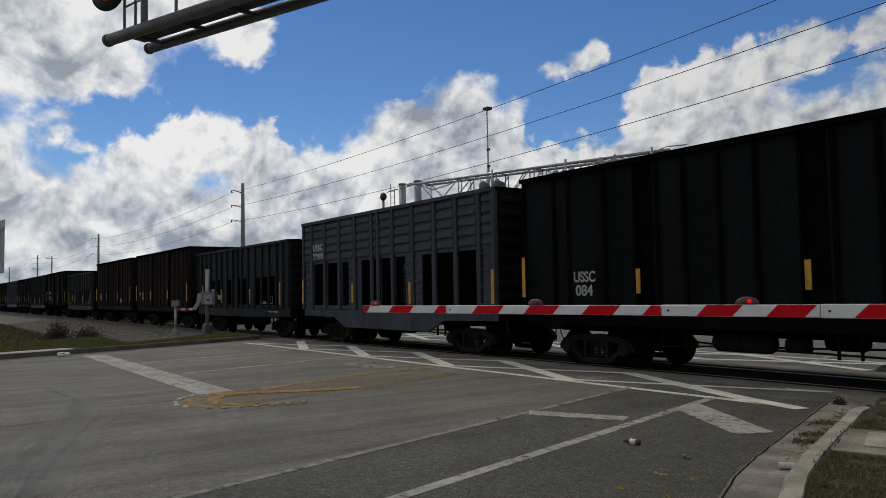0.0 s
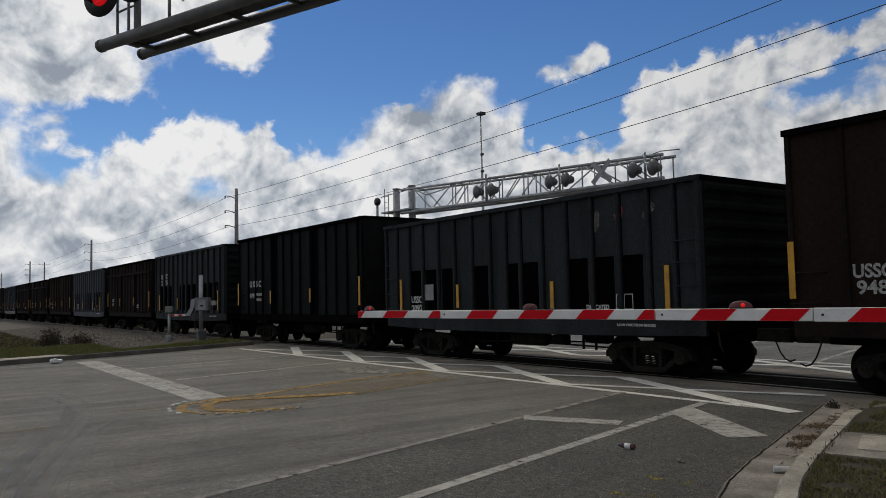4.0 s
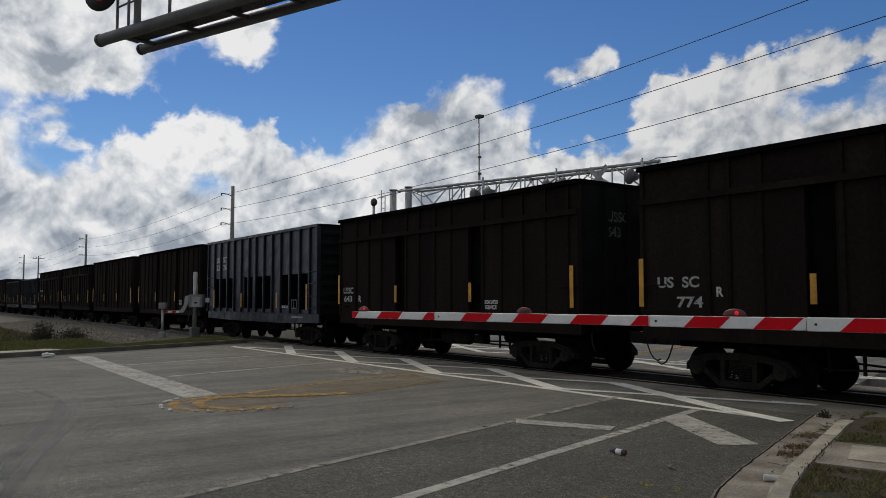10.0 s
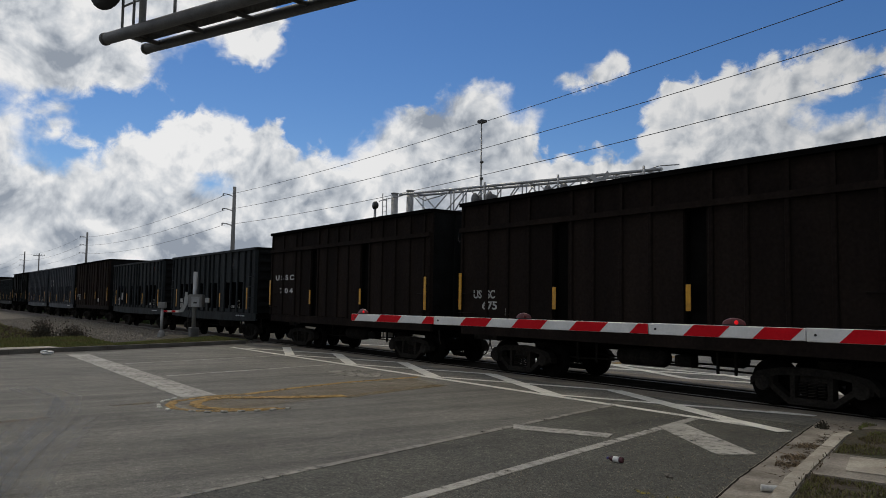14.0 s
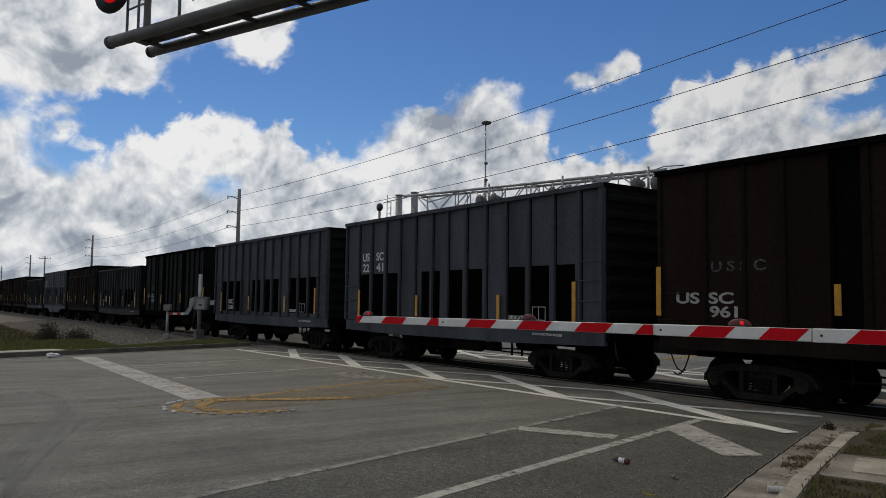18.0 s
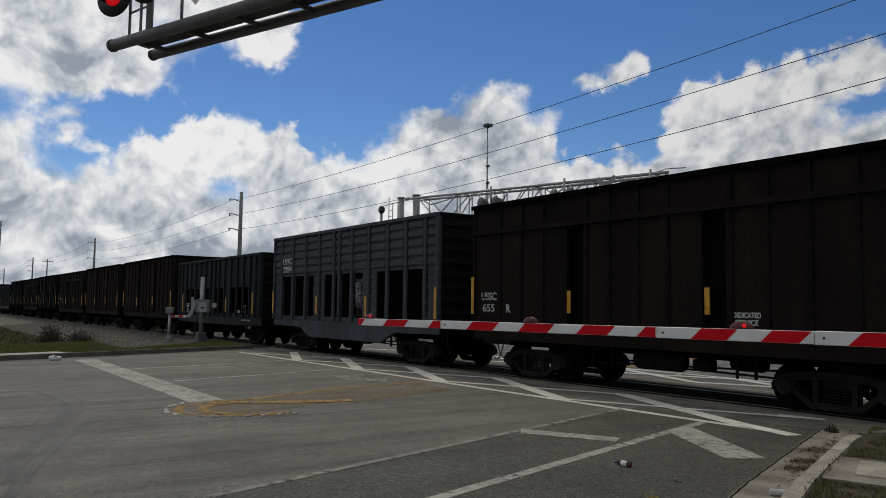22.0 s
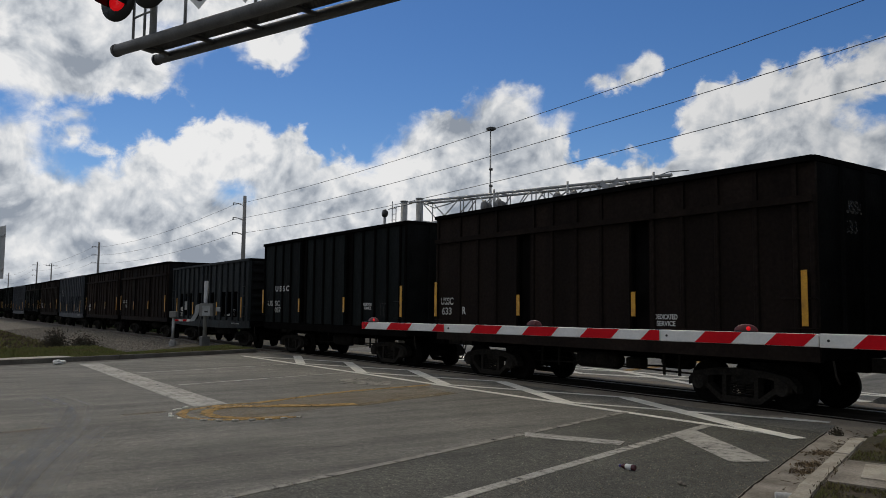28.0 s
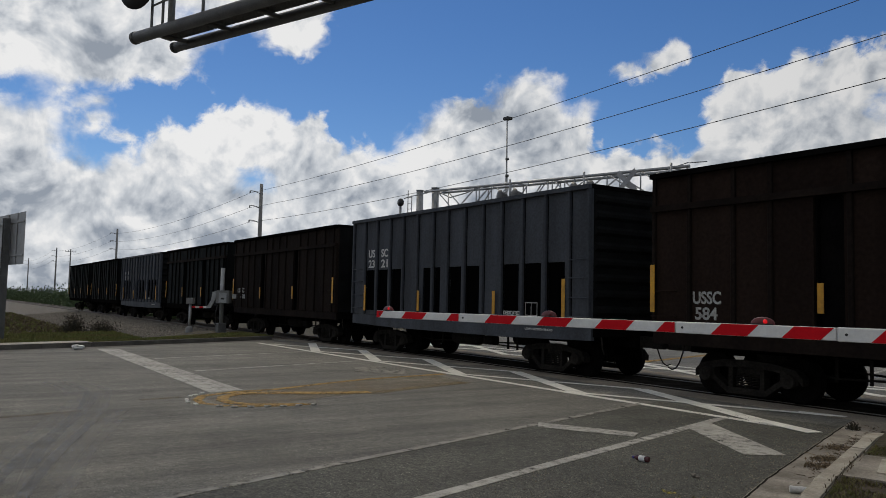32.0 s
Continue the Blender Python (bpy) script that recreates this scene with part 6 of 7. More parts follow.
for x in (6.2, 10.55, 14.65):
    bm = bmesh.new()
    tube(bm, (x, -0.15, zb(x)), (x, -0.15, zt(x) + 0.15), 0.045, seg=10)
    part("lamp_pipe", bm, "galv", bridge)
for ang in (42, -42):
    bm = bmesh.new()
    box(bm, -0.58, 0.58, -0.006, 0.006, -0.1, 0.1, Matrix.Translation((12.64, -0.12 + 0.0003 * ang, 6.33)) @ Matrix.Rotation(radians(ang), 4, "Y"))
    part("sign_blade", bm, "sign_back", bridge, "grey back of a crossbuck sign")
bell = thing("crossing_bell", "dark round crossing bell on a thin pipe", "crossing bell", at=bridge_pose)
bm = bmesh.new()
tube(bm, (-2.75, 0.1, -0.5), (-2.75, 0.1, 6.7), 0.07, seg=10)
part("pipe", bm, "galv", bell)
bm = bmesh.new()
lathe(bm, [(0.03, -0.1), (0.2, -0.07), (0.23, 0.02), (0.16, 0.12), (0.05, 0.18)], Matrix.Translation((-2.75, 0.1, 6.92)), 18, "Y")
part("gong", bm, "black", bell)

# ---- poles, wires, light mast, sign ----
def utility_pole(x, y, z0, z1, arms, size=1.0, style="steps"):
    pole = thing("utility_pole", "tall grey concrete utility pole with side arms" if style == "steps" else "wooden utility pole with a crossarm", "utility pole", "poles along the line", at=pose(x, y, z0))
    bm = bmesh.new()
    h = z1 - z0
    tube(bm, (0, 0, 0), (0, 0, h), 0.3 * size, 0.19 * size, seg=12)
    part("shaft", bm, "pole", pole)
    for k in range(arms):
        z = h - 0.95 - 1.72 * k
        if style == "steps":
            bm = bmesh.new()
            pipe(bm, [(0, -0.15, z - 0.2), (0, -0.8, z), (0, -1.35, z + 0.02)], 0.05 * size)
            arm = part("arm", bm, "pole", pole)
            bm = bmesh.new()
            lathe(bm, [(0.05, -0.25), (0.09, -0.2), (0.05, -0.12), (0.09, -0.06), (0.04, 0.02)], Matrix.Translation((0, -1.35, z)), 10)
            part("insulator", bm, "steel_dark", arm)
        else:
            bm = bmesh.new()
            box(bm, -0.06, 0.06, -1.3, 1.3, z + 0.3, z + 0.42)
            arm = part("crossarm", bm, "pole", pole)
            for yy in (-1.2, -0.5, 0.5, 1.2):
                bm = bmesh.new()
                tube(bm, (0, yy, z + 0.42), (0, yy, z + 0.7), 0.05, seg=6)
                part("insulator", bm, "steel_dark", arm)
    return pole


LINE = [(7.5, 31.4, 16.4), (-86.8, 32.3, 15.0), (-180.7, 34.6, 16.0), (-284.4, 35.8, 16.6), (-385, 37.5, 16.6)]
for x, y, z in LINE:
    utility_pole(x, y, -0.5, z, 3)
utility_pole(-213, 30.0, -0.5, 12.6, 1, 0.7, "wood")
for x, y, z in ((-330, 20, 9.5), (-420, 22, 9.0), (-455, 12, 9.0), (-520, 6, 9.5), (-560, 40, 9)):
    utility_pole(x, y, -0.5, z, 1, 0.8, "wood")
for k in range(3):
    for (x0, y0, z0), (x1, y1, z1) in zip(LINE, LINE[1:]):
        cu = bmesh.new()
        pts = []
        for i in range(25):
            f = i / 24
            pts.append((x0 + (x1 - x0) * f, y0 + (y1 - y0) * f - 1.35, z0 + (z1 - z0) * f - 1.2 - 1.72 * k - 1.1 * 4 * f * (1 - f)))
        pipe(cu, pts, 0.019, 5)
        tagged(part("power_line", cu, "wire"), "thin dark power line hanging between poles", "power line", "wires of the line")

mast = thing("light_mast", "thin grey mast with a small lamp head", "light mast", at=pose(-46.4, 37.0, -0.5))
bm = bmesh.new()
lathe(bm, [(0.13, 0.0), (0.1, 12.0), (0.07, 12.02), (0.05, 16.45)], Matrix.Rotation(radians(-0.3), 4, "Y"), 10)
part("shaft", bm, "galv", mast)
for z in (12.0, 13.3):
    bm = bmesh.new()
    tube(bm, (0, 0, z - 0.08), (0, 0, z + 0.08), 0.14, seg=10)
    part("collar", bm, "steel_dark", mast)
bm = bmesh.new()
box(bm, -0.36, 0.2, -0.2, 0.3, 16.42, 16.62)
part("lamp_head", bm, "black", mast)

sign = thing("road_sign", "large road sign seen from behind on a steel post", "road sign", at=pose(-29.35, 2.15, 0.1, 0, 0, 11))
bm = bmesh.new()
box(bm, -0.11, 0.11, -0.012, 0.012, 0, 4.05)
box(bm, -0.11, -0.095, -0.09, 0.09, 0, 4.05)
box(bm, 0.095, 0.11, -0.09, 0.09, 0, 4.05)
part("post", bm, "steel_dark", sign)
bm = bmesh.new()
box(bm, -3.2, 1.5, 0.13, 0.14, 2.5, 4.2)
panel = part("panel", bm, "sign_back", sign)
for z in (2.8, 3.9):
    bm = bmesh.new()
    box(bm, -3.18, 1.48, 0.09, 0.13, z - 0.03, z + 0.03)
    part("brace", bm, "sign_back", panel)
for x in (-2.4, -1.6, -0.25, 0.7):
    bm = bmesh.new()
    box(bm, x, x + 0.06, 0.1, 0.125, 2.5, 4.2)
    part("stiffener", bm, "sign_back", panel)

# ---- plants ----
def leaf_cloud(bm, n, centre, size, leaf, spread=0.42):
    for _ in range(n):
        d = Vector((random.gauss(0, spread), random.gauss(0, spread), abs(random.gauss(0.25, 0.38))))
        c = Vector(centre) + Vector((d.x * size[0], d.y * size[1], d.z * size[2]))
        q = Euler((random.uniform(0, 6), random.uniform(0, 6), random.uniform(0, 6))).to_matrix()
        s = leaf * random.uniform(0.6, 1.4)
        v = [bm.verts.new(c + q @ (Vector(p) * s)) for p in ((-0.5, 0, 0), (0, -0.22, 0.05), (0.6, 0, 0), (0, 0.22, 0.05))]
        bm.faces.new(v)


for x, y, w, h in ((-41.2, 6.1, 0.75, 1.1), (-39.9, 7.15, 1.1, 0.85)):
    bush = thing("bush", "small dark scrubby bush at the foot of the embankment", "bush", at=pose(x, y, -0.48))
    bm = bmesh.new()
    for i in range(9):
        a = random.uniform(0, math.tau)
        tube(bm, (0, 0, -0.1), (0.4 * w * math.cos(a), 0.4 * w * math.sin(a), h * random.uniform(0.5, 1)), 0.02, 0.006, seg=5)
    part("stem", bm, "twig", bush)
    bm = bmesh.new()
    leaf_cloud(bm, 3500, (0, 0, 0.05), (w, w, h * 0.85), 0.09, 0.3)
    part("foliage", bm, "leaf_dark", bush)
bm = bmesh.new()
for i in range(420):
    x = -70 - 330 * random.random() ** 1.4
    leaf_cloud(bm, 120, (x, random.uniform(18.5, 27), -0.5), (2.2, 1.7, random.uniform(1.6, 2.9)), 0.5)
tagged(part("hedge", bm, "leaf"), "dense green shrubs along the far side of the track", "shrubs", kind="stuff")
bm = bmesh.new()
for i in range(330):
    x = random.uniform(-330, 120)
    leaf_cloud(bm, 60, (x, random.uniform(95, 150), -0.4), (4.0, 3.0, random.uniform(2.5, 4.5)), 0.8)
tagged(part("far_trees", bm, "leaf_dark"), "low dark line of trees beyond the road", "trees", kind="stuff")
bm = bmesh.new()
for i in range(200):
    leaf_cloud(bm, 40, (random.uniform(-900, -500), random.uniform(-160, 60), -0.4), (9.0, 9.0, random.uniform(2.5, 5)), 2.0)
tagged(part("far_woods", bm, "leaf_dark"), "distant low woods on the horizon", "trees", kind="stuff")
for x, y, r, h in ((-610, 18, 7, 8.5), (-640, -6, 6, 9.5), (-600, 2, 5, 6.5)):
    tank = thing("storage_tank", "pale distant storage tank on the horizon", "storage tank", at=pose(x, y, -0.5))
    bm = bmesh.new()
    tube(bm, (0, 0, 0), (0, 0, h), r, seg=24)
    part("shell", bm, "far_wall", tank)
    bm = bmesh.new()
    tube(bm, (0, 0, h), (0, 0, h + 0.8), r, 0.3, seg=24)
    part("roof", bm, "far_wall", tank)

# ---- small things ----
bottle = thing("plastic_bottle", "crushed dark red plastic bottle with a white label lying on asphalt", "bottle", at=pose(-5.88, 6.63, 0.038, 0, 0, 192) @ Matrix.Scale(0.88, 4))
lie = Matrix.Rotation(radians(90), 4, "Y")
bm = bmesh.new()
lathe(bm, [(0.03, -0.11), (0.036, -0.1), (0.034, -0.05), (0.033, 0.0), (0.035, 0.03), (0.03, 0.06), (0.014, 0.085), (0.013, 0.1)], lie, 14)
part("body", bm, "bottle", bottle)
bm = bmesh.new()
lathe(bm, [(0.0365, -0.06), (0.0362, -0.02), (0.0368, 0.02)], lie, 14)
part("label", bm, "sign_white", bottle, "white paper label")
bm = bmesh.new()
lathe(bm, [(0.017, 0.09), (0.017, 0.115), (0.014, 0.118)], lie, 14)
part("cap", bm, "bottle_cap", bottle, "blue cap")

bm = bmesh.new()
bmesh.ops.create_icosphere(bm, subdivisions=3, radius=0.2)
for v in bm.verts:
    v.co *= 0.7 + 0.6 * noise.noise(v.co * 7)
    v.co.z *= 0.45
tagged(part("plastic_bag", bm, "bag", at=pose(-25.7, 3.95, 0.08)), "crumpled white plastic bag lying by the kerb", "litter")

bm = bmesh.new()
prism(bm, PAD, 0.06, 0.142)
tagged(part("concrete_pad", bm, "gutter"), "weathered concrete pad in the grass", "concrete pad")
lid = thing("utility_box", "pale concrete utility box top with red paint marks", "utility box", at=pose(0, 0, 0.142))
bm = bmesh.new()
prism(bm, [(-3.9, 7.72), (-4.22, 8.46), (-3.35, 8.78), (-3.0, 8.02)], 0.0, 0.014)
part("cover", bm, "concrete", lid)
for p, q in (((-3.62, 8.15), (-3.78, 8.45)), ((-3.75, 8.2), (-3.6, 8.38)), ((-3.4, 8.02), (-3.55, 8.1))):
    bm = bmesh.new()
    ribbon(bm, [p, q], 0.05, 0.0145, 0.0165)
    part("paint_mark", bm, "mark_red", lid, "red sprayed paint mark")

# twigs, dead leaves and grit in the gutter
bm = bmesh.new()
for _ in range(150):
    y = random.gauss(9.4, 1.1)
    x = right_edge(y) + random.uniform(0.28, 0.52)
    a, s = random.uniform(0, math.tau), random.uniform(0.02, 0.11)
    tube(bm, (x, y, 0.02), (x + s * math.cos(a), y + s * math.sin(a), random.uniform(0.015, 0.05)), 0.004, 0.002, seg=4)
tagged(part("twigs", bm, "twig"), "dry twigs and straw lying in the gutter", "debris", kind="stuff")
bm = bmesh.new()
leaf_cloud(bm, 200, (0, 0, 0.0), (0.1, 0.08, 0.09), 0.04)
tagged(part("dead_weed", bm, "leaf_dark", at=pose(-5.9, 11.05, 0.012)), "dark dead weed clump at the gutter's end", "weed")
for x, y, w, h, count in ((-4.91, 8.58, 0.2, 0.07, 260), (-4.72, 8.15, 0.22, 0.06, 240), (-5.22, 9.4, 0.2, 0.06, 220), (-4.05, 7.0, 0.16, 0.05, 120)):
    bm = bmesh.new()
    leaf_cloud(bm, count, (0, 0, 0), (w, w * 1.5, 0.4 * h), 0.036, 0.32)
    for _ in range(16):
        a, e = random.uniform(0, math.tau), random.uniform(0.04, 0.12)
        px, py = random.gauss(0, 0.3 * w), random.gauss(0, 0.45 * w)
        tube(bm, (px, py, 0.012), (px + e * math.cos(a), py + e * math.sin(a), random.uniform(0.02, 0.06)), 0.004, 0.002, seg=4)
    tagged(part("leaf_litter", bm, "litter", at=pose(x, y, 0.012)), "small heap of dead brown leaves and straw in the gutter", "leaf litter", "heaps in the gutter", kind="stuff")
clear_bottle = thing("plastic_bottle", "pale clear plastic bottle lying against the kerb", "bottle", at=pose(-4.13, 6.82, 0.045, 0, 0, 40))
bm = bmesh.new()
lathe(bm, [(0.03, -0.1), (0.034, -0.09), (0.03, -0.04), (0.033, 0.0), (0.03, 0.05), (0.012, 0.085), (0.012, 0.1)], Matrix.Rotation(radians(90), 4, "Y"), 14)
part("body", bm, "bag", clear_bottle)
bm = bmesh.new()
lathe(bm, [(0.015, 0.095), (0.015, 0.115), (0.012, 0.118)], Matrix.Rotation(radians(90), 4, "Y"), 12)
part("cap", bm, "bottle_cap", clear_bottle, "blue cap")
bm = bmesh.new()


def grit_spot():
    y = random.uniform(2.0, 11.0)
    x = right_edge(y) + 0.9 * bend(y) - 2.4 * random.random() ** 1.3 - 0.02
    return x, y, 0.008


stones(bm, 3500, grit_spot, (0.003, 0.012))
tagged(part("grit", bm, "stone"), "pale grit scattered on the dark asphalt", "grit", kind="stuff")
bm = bmesh.new()
stones(bm, 2, lambda: (random.uniform(-5.08, -5.02), 6.5, 0.02), (0.03, 0.04))
tagged(part("pebble", bm, "stone"), "pale pebbles on the asphalt", "pebble", kind="stuff")
bm = bmesh.new()
blades(bm, 60, lambda: (right_edge(y := random.gauss(7.6, 0.7)) + bend(y) + random.uniform(0.66, 0.74), y, 0.14), (0.02, 0.06), 0.9)
tagged(part("kerb_weeds", bm, "grass_dry"), "thin weeds growing over the kerb", "weeds", kind="stuff")

# ---- clouds: a far shell of drifting cumulus over the blue sky ----
# height of the cloud bank over its bearing (degrees to the right of the view's middle, degrees up)
BANK = [(-60, 13), (-36, 12.6), (-30.4, 12.2), (-29.1, 12.3), (-28.1, 11.9), (-27.9, 11.0), (-28.3, 10.3), (-28.1, 9.6), (-27.2, 8.8), (-26.4, 8.7), (-25.9, 9.3), (-24.7, 9.7), (-23.9, 9.5), (-23.6, 10.6), (-23.2, 11.5), (-22.8, 11.9), (-21.9, 11.8), (-21.2, 11.3), (-20.6, 11.1), (-20.1, 12.1), (-19.5, 12.9), (-19.1, 13.4), (-18.2, 13.2), (-17.2, 13.5), (-16.1, 13.2), (-14.5, 13.5), (-13.8, 12.6), (-13.2, 13.0), (-11.7, 13.1), (-11.4, 11.7), (-9.9, 10.9), (-8.8, 11.5), (-8.5, 10.6), (-6.6, 10.7), (-6.0, 12.0), (-4.9, 12.5), (-3.9, 13.5), (-3.0, 14.3), (-2.0, 14.7)]
BANK_RIGHT = [(-1.1, 14.4), (0.3, 14.9), (1.6, 15.9), (2.9, 16.2), (4.0, 16.5), (5.1, 16.3), (5.5, 14.5), (5.9, 13.6), (6.6, 13.8), (7.2, 14.2), (7.7, 14.0), (7.9, 11.4), (8.7, 10.7), (9.5, 11.4), (10.8, 11.0), (12.0, 11.3), (14.4, 10.9), (15.0, 11.2), (15.2, 14.0), (15.6, 14.9), (16.5, 15.3), (17.2, 16.3), (18.8, 16.3), (19.3, 16.6), (19.8, 16.1), (20.7, 16.4), (21.2, 16.9), (22.3, 16.5), (23.3, 16.7), (24.2, 17.2), (24.8, 16.8), (25.8, 17.0), (26.5, 17.4), (27.5, 17.7), (28.9, 17.8), (29.7, 17.0), (31.4, 17.3), (45, 20), (60, 16)]
BANK = sorted(BANK + BANK_RIGHT)
# single clouds: bearing, height, half width, half height
PUFFS = [(-28.9, 18.0, 8.6, 5.0), (-22.6, 15.6, 2.1, 1.5), (-14.2, 19.6, 2.9, 2.6), (-17.6, 19.2, 1.6, 0.9), (-20.3, 20.8, 8.0, 2.6), (-26.4, 11.7, 1.0, 0.7), (-27.0, 10.8, 1.3, 0.4), (10.9, 16.3, 1.5, 0.8), (12.2, 16.8, 1.4, 0.9), (13.4, 17.4, 1.1, 0.8), (-26.8, 12.6, 1.2, 0.7), (-28.6, 13.2, 1.2, 0.5), (8.3, 11.7, 0.4, 0.4), (11.5, 11.6, 0.7, 0.3), (-8.2, 11.1, 0.3, 0.3), (-25.6, 10.5, 1.3, 0.3)]
HOLES = [(-16.5, 8.4, 0.6, 0.4), (29.0, 13.5, 2.2, 1.0), (27.4, 13.5, 0.8, 0.5), (30.1, 14.7, 1.3, 0.4)]
VIEW = radians(144.6)


BANK_P = np.array(BANK)
BANK_A, BANK_D = BANK_P[:-1], BANK_P[1:] - BANK_P[:-1]


def cover_at(bearing, el):
    """How far inside a cloud a direction lies, in degrees."""
    p = np.array((max(-59.9, min(59.9, bearing)), el))
    f = np.clip(((p - BANK_A) * BANK_D).sum(1) / (BANK_D ** 2).sum(1), 0, 1)
    far = float(np.sqrt((((p - BANK_A) - f[:, None] * BANK_D) ** 2).sum(1).min()))
    top = float(np.interp(p[0], BANK_P[:, 0], BANK_P[:, 1]))
    d = far if top > el else -far
    for x, y, w, h in PUFFS:
        r = math.hypot((bearing - x) / w, (el - y) / h)
        d = max(d, (1 - r) * min(w, h) * (1.5 if w < 2 else 1))
    for x, y, w, h in HOLES:
        r = math.hypot((bearing - x) / w, (el - y) / h)
        d = min(d, (r - 1) * min(w, h))
    if abs(bearing) > 45 or el > 26:
        wide = 4 * noise.noise((bearing / 14, el / 9, 2)) + 1.0
        k = min(1, max(abs(bearing) - 45, el - 26, 0) / 6)
        d = d * (1 - k) + wide * k
    return d


RADIUS = 4300.0
els = [-0.6 + 0.28 * i for i in range(90)] + [25 + 2.5 * i for i in range(1, 26)]
bears = [-180 + 3 * i for i in range(45)] + [-45 + 0.3 * i for i in range(300)] + [45 + 3 * i for i in range(45)]
verts, cover, faces = [], [], []
for el in els:
    for b in bears:
        a, e = VIEW - radians(b), radians(el)
        verts.append((RADIUS * math.cos(e) * math.cos(a), RADIUS * math.cos(e) * math.sin(a), RADIUS * math.sin(e)))
        cover.append(cover_at(b, el))
nb = len(bears)
for i in range(len(els) - 1):
    for j in range(nb):
        faces.append((i * nb + j, i * nb + (j + 1) % nb, (i + 1) * nb + (j + 1) % nb, (i + 1) * nb + j))
cloud_mesh = bpy.data.meshes.new("clouds")
cloud_mesh.from_pydata(verts, [], faces)
cloud_mesh.attributes.new("cover", "FLOAT", "POINT").data.foreach_set("value", cover)
for p in cloud_mesh.polygons:
    p.use_smooth = True
cm = bpy.data.materials.new("cumulus")
cm.use_nodes = True
n, l = cm.node_tree.nodes, cm.node_tree.links
n.remove(n["Principled BSDF"])
tc = n.new("ShaderNodeTexCoord")
norm = n.new("ShaderNodeVectorMath")
norm.operation = "NORMALIZE"
l.new(tc.outputs["Object"], norm.inputs[0])


def cloud_noise(scale, detail, rough, offset=0.0, distort=0.0):
    mp = n.new("ShaderNodeMapping")
    mp.inputs["Location"].default_value = (offset, offset * 0.7, 0)
    mp.inputs["Scale"].default_value = (1, 1, 1.25)
    l.new(norm.outputs[0], mp.inputs["Vector"])
    t = n.new("ShaderNodeTexNoise")
    t.inputs["Scale"].default_value, t.inputs["Detail"].default_value, t.inputs["Roughness"].default_value = scale, detail, rough
    t.inputs["Distortion"].default_value = distort
    l.new(mp.outputs[0], t.inputs["Vector"])
    return t.outputs["Fac"]


def math_node(op, a, b=None, c=None):
    m = n.new("ShaderNodeMath")
    m.operation = op
    for i, v in enumerate((a, b, c)):
        if isinstance(v, (int, float)):
            m.inputs[i].default_value = v
        elif v is not None:
            l.new(v, m.inputs[i])
    return m.outputs[0]


def remap(v, a, b, c, d, smooth=True):
    m = n.new("ShaderNodeMapRange")
    m.interpolation_type = "SMOOTHSTEP" if smooth else "LINEAR"
    for k, x in (("From Min", a), ("From Max", b), ("To Min", c), ("To Max", d)):
        m.inputs[k].default_value = x
    l.new(v, m.inputs["Value"])
    return m.outputs["Result"]


at = n.new("ShaderNodeAttribute")
at.attribute_name = "cover"
LIT = (-0.62, 0.1, 0.78)                            # towards the light, as the bank shows it


def puffs(scale, detail, shift=0.0):
    """Cauliflower heads of cumulus: rounded cells inside rounded cells."""
    mp, warp = n.new("ShaderNodeMapping"), n.new("ShaderNodeVectorMath")
    mp.inputs["Location"].default_value = tuple(shift * c for c in LIT)
    l.new(norm.outputs[0], mp.inputs["Vector"])
    wob = n.new("ShaderNodeTexNoise")
    wob.inputs["Scale"].default_value, wob.inputs["Detail"].default_value = scale * 1.3, 6
    l.new(mp.outputs[0], wob.inputs["Vector"])
    warp.operation = "MULTIPLY_ADD"
    l.new(wob.outputs["Color"], warp.inputs[0])
    warp.inputs[1].default_value = (0.85 / scale,) * 3
    l.new(mp.outputs[0], warp.inputs[2])
    v = n.new("ShaderNodeTexVoronoi")
    v.feature, v.normalize = "SMOOTH_F1", True
    v.inputs["Scale"].default_value, v.inputs["Detail"].default_value = scale, detail
    v.inputs["Roughness"].default_value, v.inputs["Smoothness"].default_value = 0.55, 0.6
    l.new(warp.outputs[0], v.inputs["Vector"])
    return math_node("SUBTRACT", 1.0, v.outputs["Distance"])


def billow(shift):
    """Height of the cloud's surface: heads of several sizes under fine curls."""
    mp = n.new("ShaderNodeMapping")
    mp.inputs["Location"].default_value = tuple(shift * c for c in LIT)
    l.new(norm.outputs[0], mp.inputs["Vector"])
    t = n.new("ShaderNodeTexNoise")
    t.inputs["Scale"].default_value, t.inputs["Detail"].default_value, t.inputs["Roughness"].default_value, t.inputs["Distortion"].default_value = 13.0, 9, 0.52, 0.35
    l.new(mp.outputs[0], t.inputs["Vector"])
    return math_node("MULTIPLY_ADD", puffs(21.0, 2.5, shift), 0.55, t.outputs["Fac"])


edge_noise = math_node("SUBTRACT", cloud_noise(30, 12, 0.62, 0.0, 0.3), 0.5)
heads, near_side, far_side = billow(0.0), billow(0.012), billow(0.045)
inside = math_node("MULTIPLY_ADD", math_node("SUBTRACT", heads, 0.93), 2.0, math_node("MULTIPLY_ADD", edge_noise, 3.0, at.outputs["Fac"]))
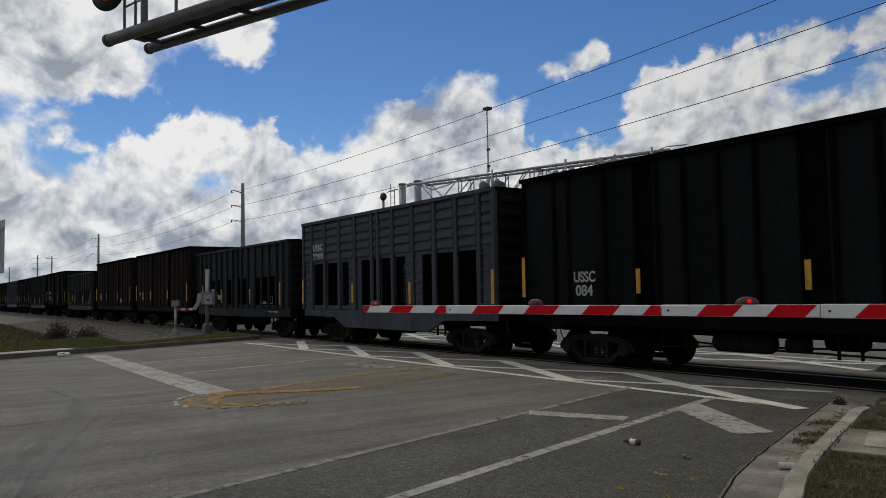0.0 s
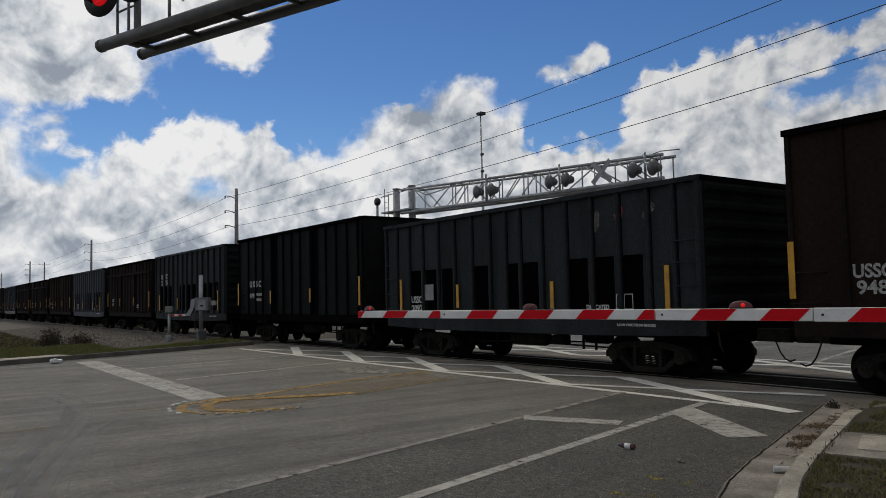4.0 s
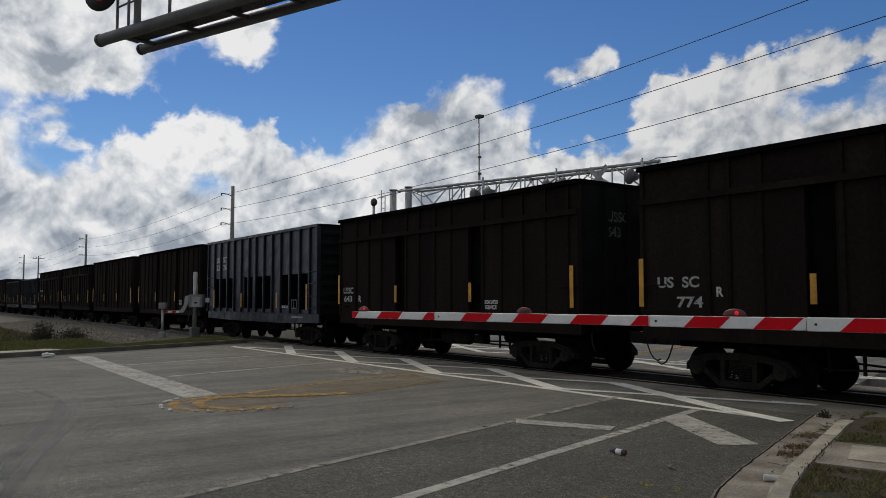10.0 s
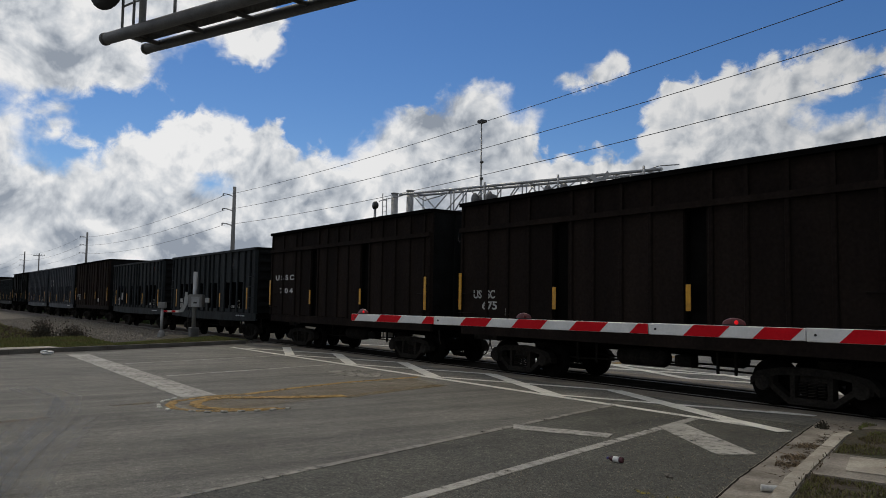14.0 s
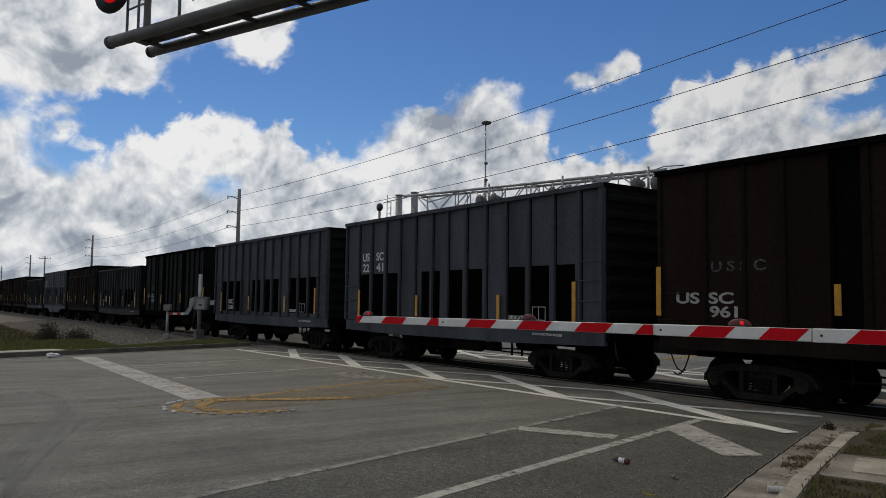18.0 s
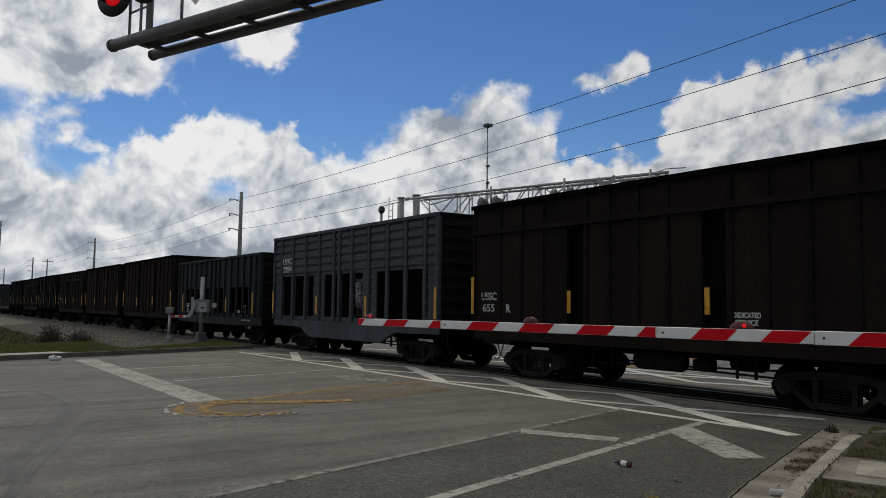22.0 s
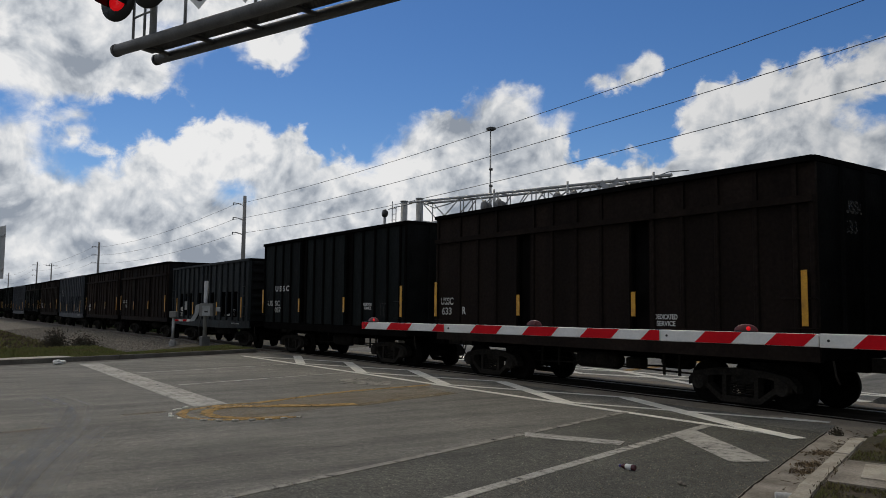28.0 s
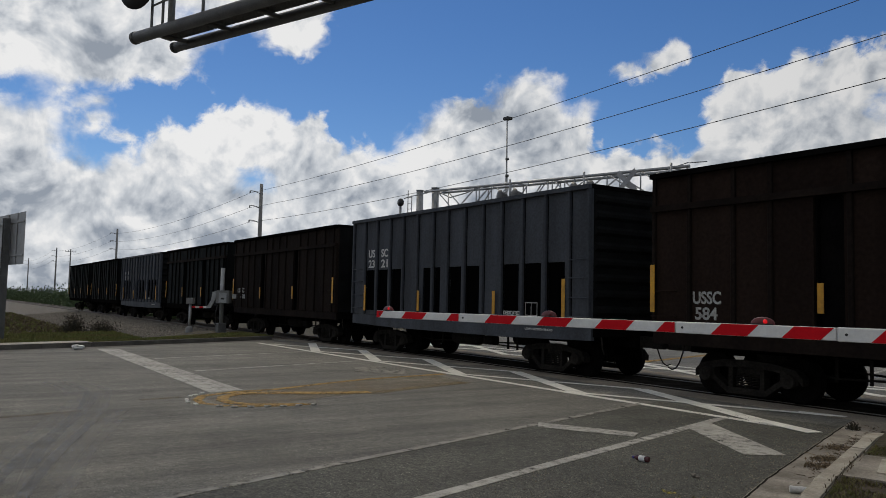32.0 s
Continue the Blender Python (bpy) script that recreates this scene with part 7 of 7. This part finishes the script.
# crisp heads in some places, thin veils in others
veil = remap(cloud_noise(7.0, 3, 0.5, 11.0), 0.4, 0.66, 0.4, 1.25)
alpha = remap(math_node("DIVIDE", inside, veil), -0.75, 1.0, 0, 1)
lumps = math_node("MULTIPLY_ADD", math_node("SUBTRACT", heads, near_side), 3.2, math_node("MULTIPLY", math_node("SUBTRACT", heads, far_side), 1.55))
broad = math_node("MULTIPLY", math_node("SUBTRACT", cloud_noise(4.6, 5, 0.5, 7.0, 0.3), 0.5), 0.75)
up = n.new("ShaderNodeSeparateXYZ")
l.new(norm.outputs[0], up.inputs[0])
shade = math_node("ADD", math_node("ADD", lumps, broad), math_node("ADD", remap(inside, 0.0, 3.5, 0.88, 0.57), remap(up.outputs["Z"], 0.05, 0.26, -0.24, 0.08)))
ramp = n.new("ShaderNodeValToRGB")
ramp.color_ramp.elements[0].position, ramp.color_ramp.elements[0].color = 0.0, (0.34, 0.385, 0.455, 1)
ramp.color_ramp.elements[1].position, ramp.color_ramp.elements[1].color = 1.0, (1, 1, 1, 1)
mid = ramp.color_ramp.elements.new(0.55)
mid.color = (0.7, 0.735, 0.78, 1)
l.new(shade, ramp.inputs["Fac"])
# brighter towards the sun
dot = n.new("ShaderNodeVectorMath")
dot.operation = "DOT_PRODUCT"
l.new(norm.outputs[0], dot.inputs[0])
dot.inputs[1].default_value = (math.cos(SUN_AZ), math.sin(SUN_AZ), 0)
near_sun = remap(dot.outputs["Value"], 0.4, 0.97, 0.56, 0.83, False)
em, tr, mix = n.new("ShaderNodeEmission"), n.new("ShaderNodeBsdfTransparent"), n.new("ShaderNodeMixShader")
l.new(near_sun, em.inputs["Strength"])
l.new(ramp.outputs["Color"], em.inputs["Color"])
l.new(alpha, mix.inputs[0])
l.new(tr.outputs[0], mix.inputs[1])
l.new(em.outputs[0], mix.inputs[2])
l.new(mix.outputs[0], n["Material Output"].inputs["Surface"])
cloud_mesh.materials.append(cm)
clouds = tagged(new("backdrop_clouds", cloud_mesh), "white cumulus clouds with grey undersides in a blue sky", "clouds", kind="structure")


# ---- what moves ----
def motions():
    # the train rolls past at an even pace; each car by its own rows
    for car, x in CARS:
        walk(car, [(t, pose(x + SPEED * t, TRACK_Y, 0)) for t in range(0, 33, 4)])
    # the wheels turn with it: every wheelset at one place of a truck shares one set of keys
    turn = math.degrees(SPEED / 0.42) / FPS
    for x2 in (-0.86, 0.86):
        alike = [ws for ws, x in WHEELSETS if x == x2]
        walk(alike[0], [(i / FPS, pose(x2, 0, 0.42, 0, i * turn % 360, 0)) for i in range(32 * FPS + 1)])
        keys = alike[0].animation_data
        for ws in alike[1:]:
            ws.rotation_mode = "QUATERNION"
            ws.animation_data_create()
            ws.animation_data.action = keys.action
            ws.animation_data.action_slot = keys.action_slot
    # the clouds drift slowly nearer, along the track
    walk(clouds, [(t, pose(385 * (t - 17) / 32, 0, -30 * (t - 17) / 32)) for t in range(0, 33, 8)])


motions()
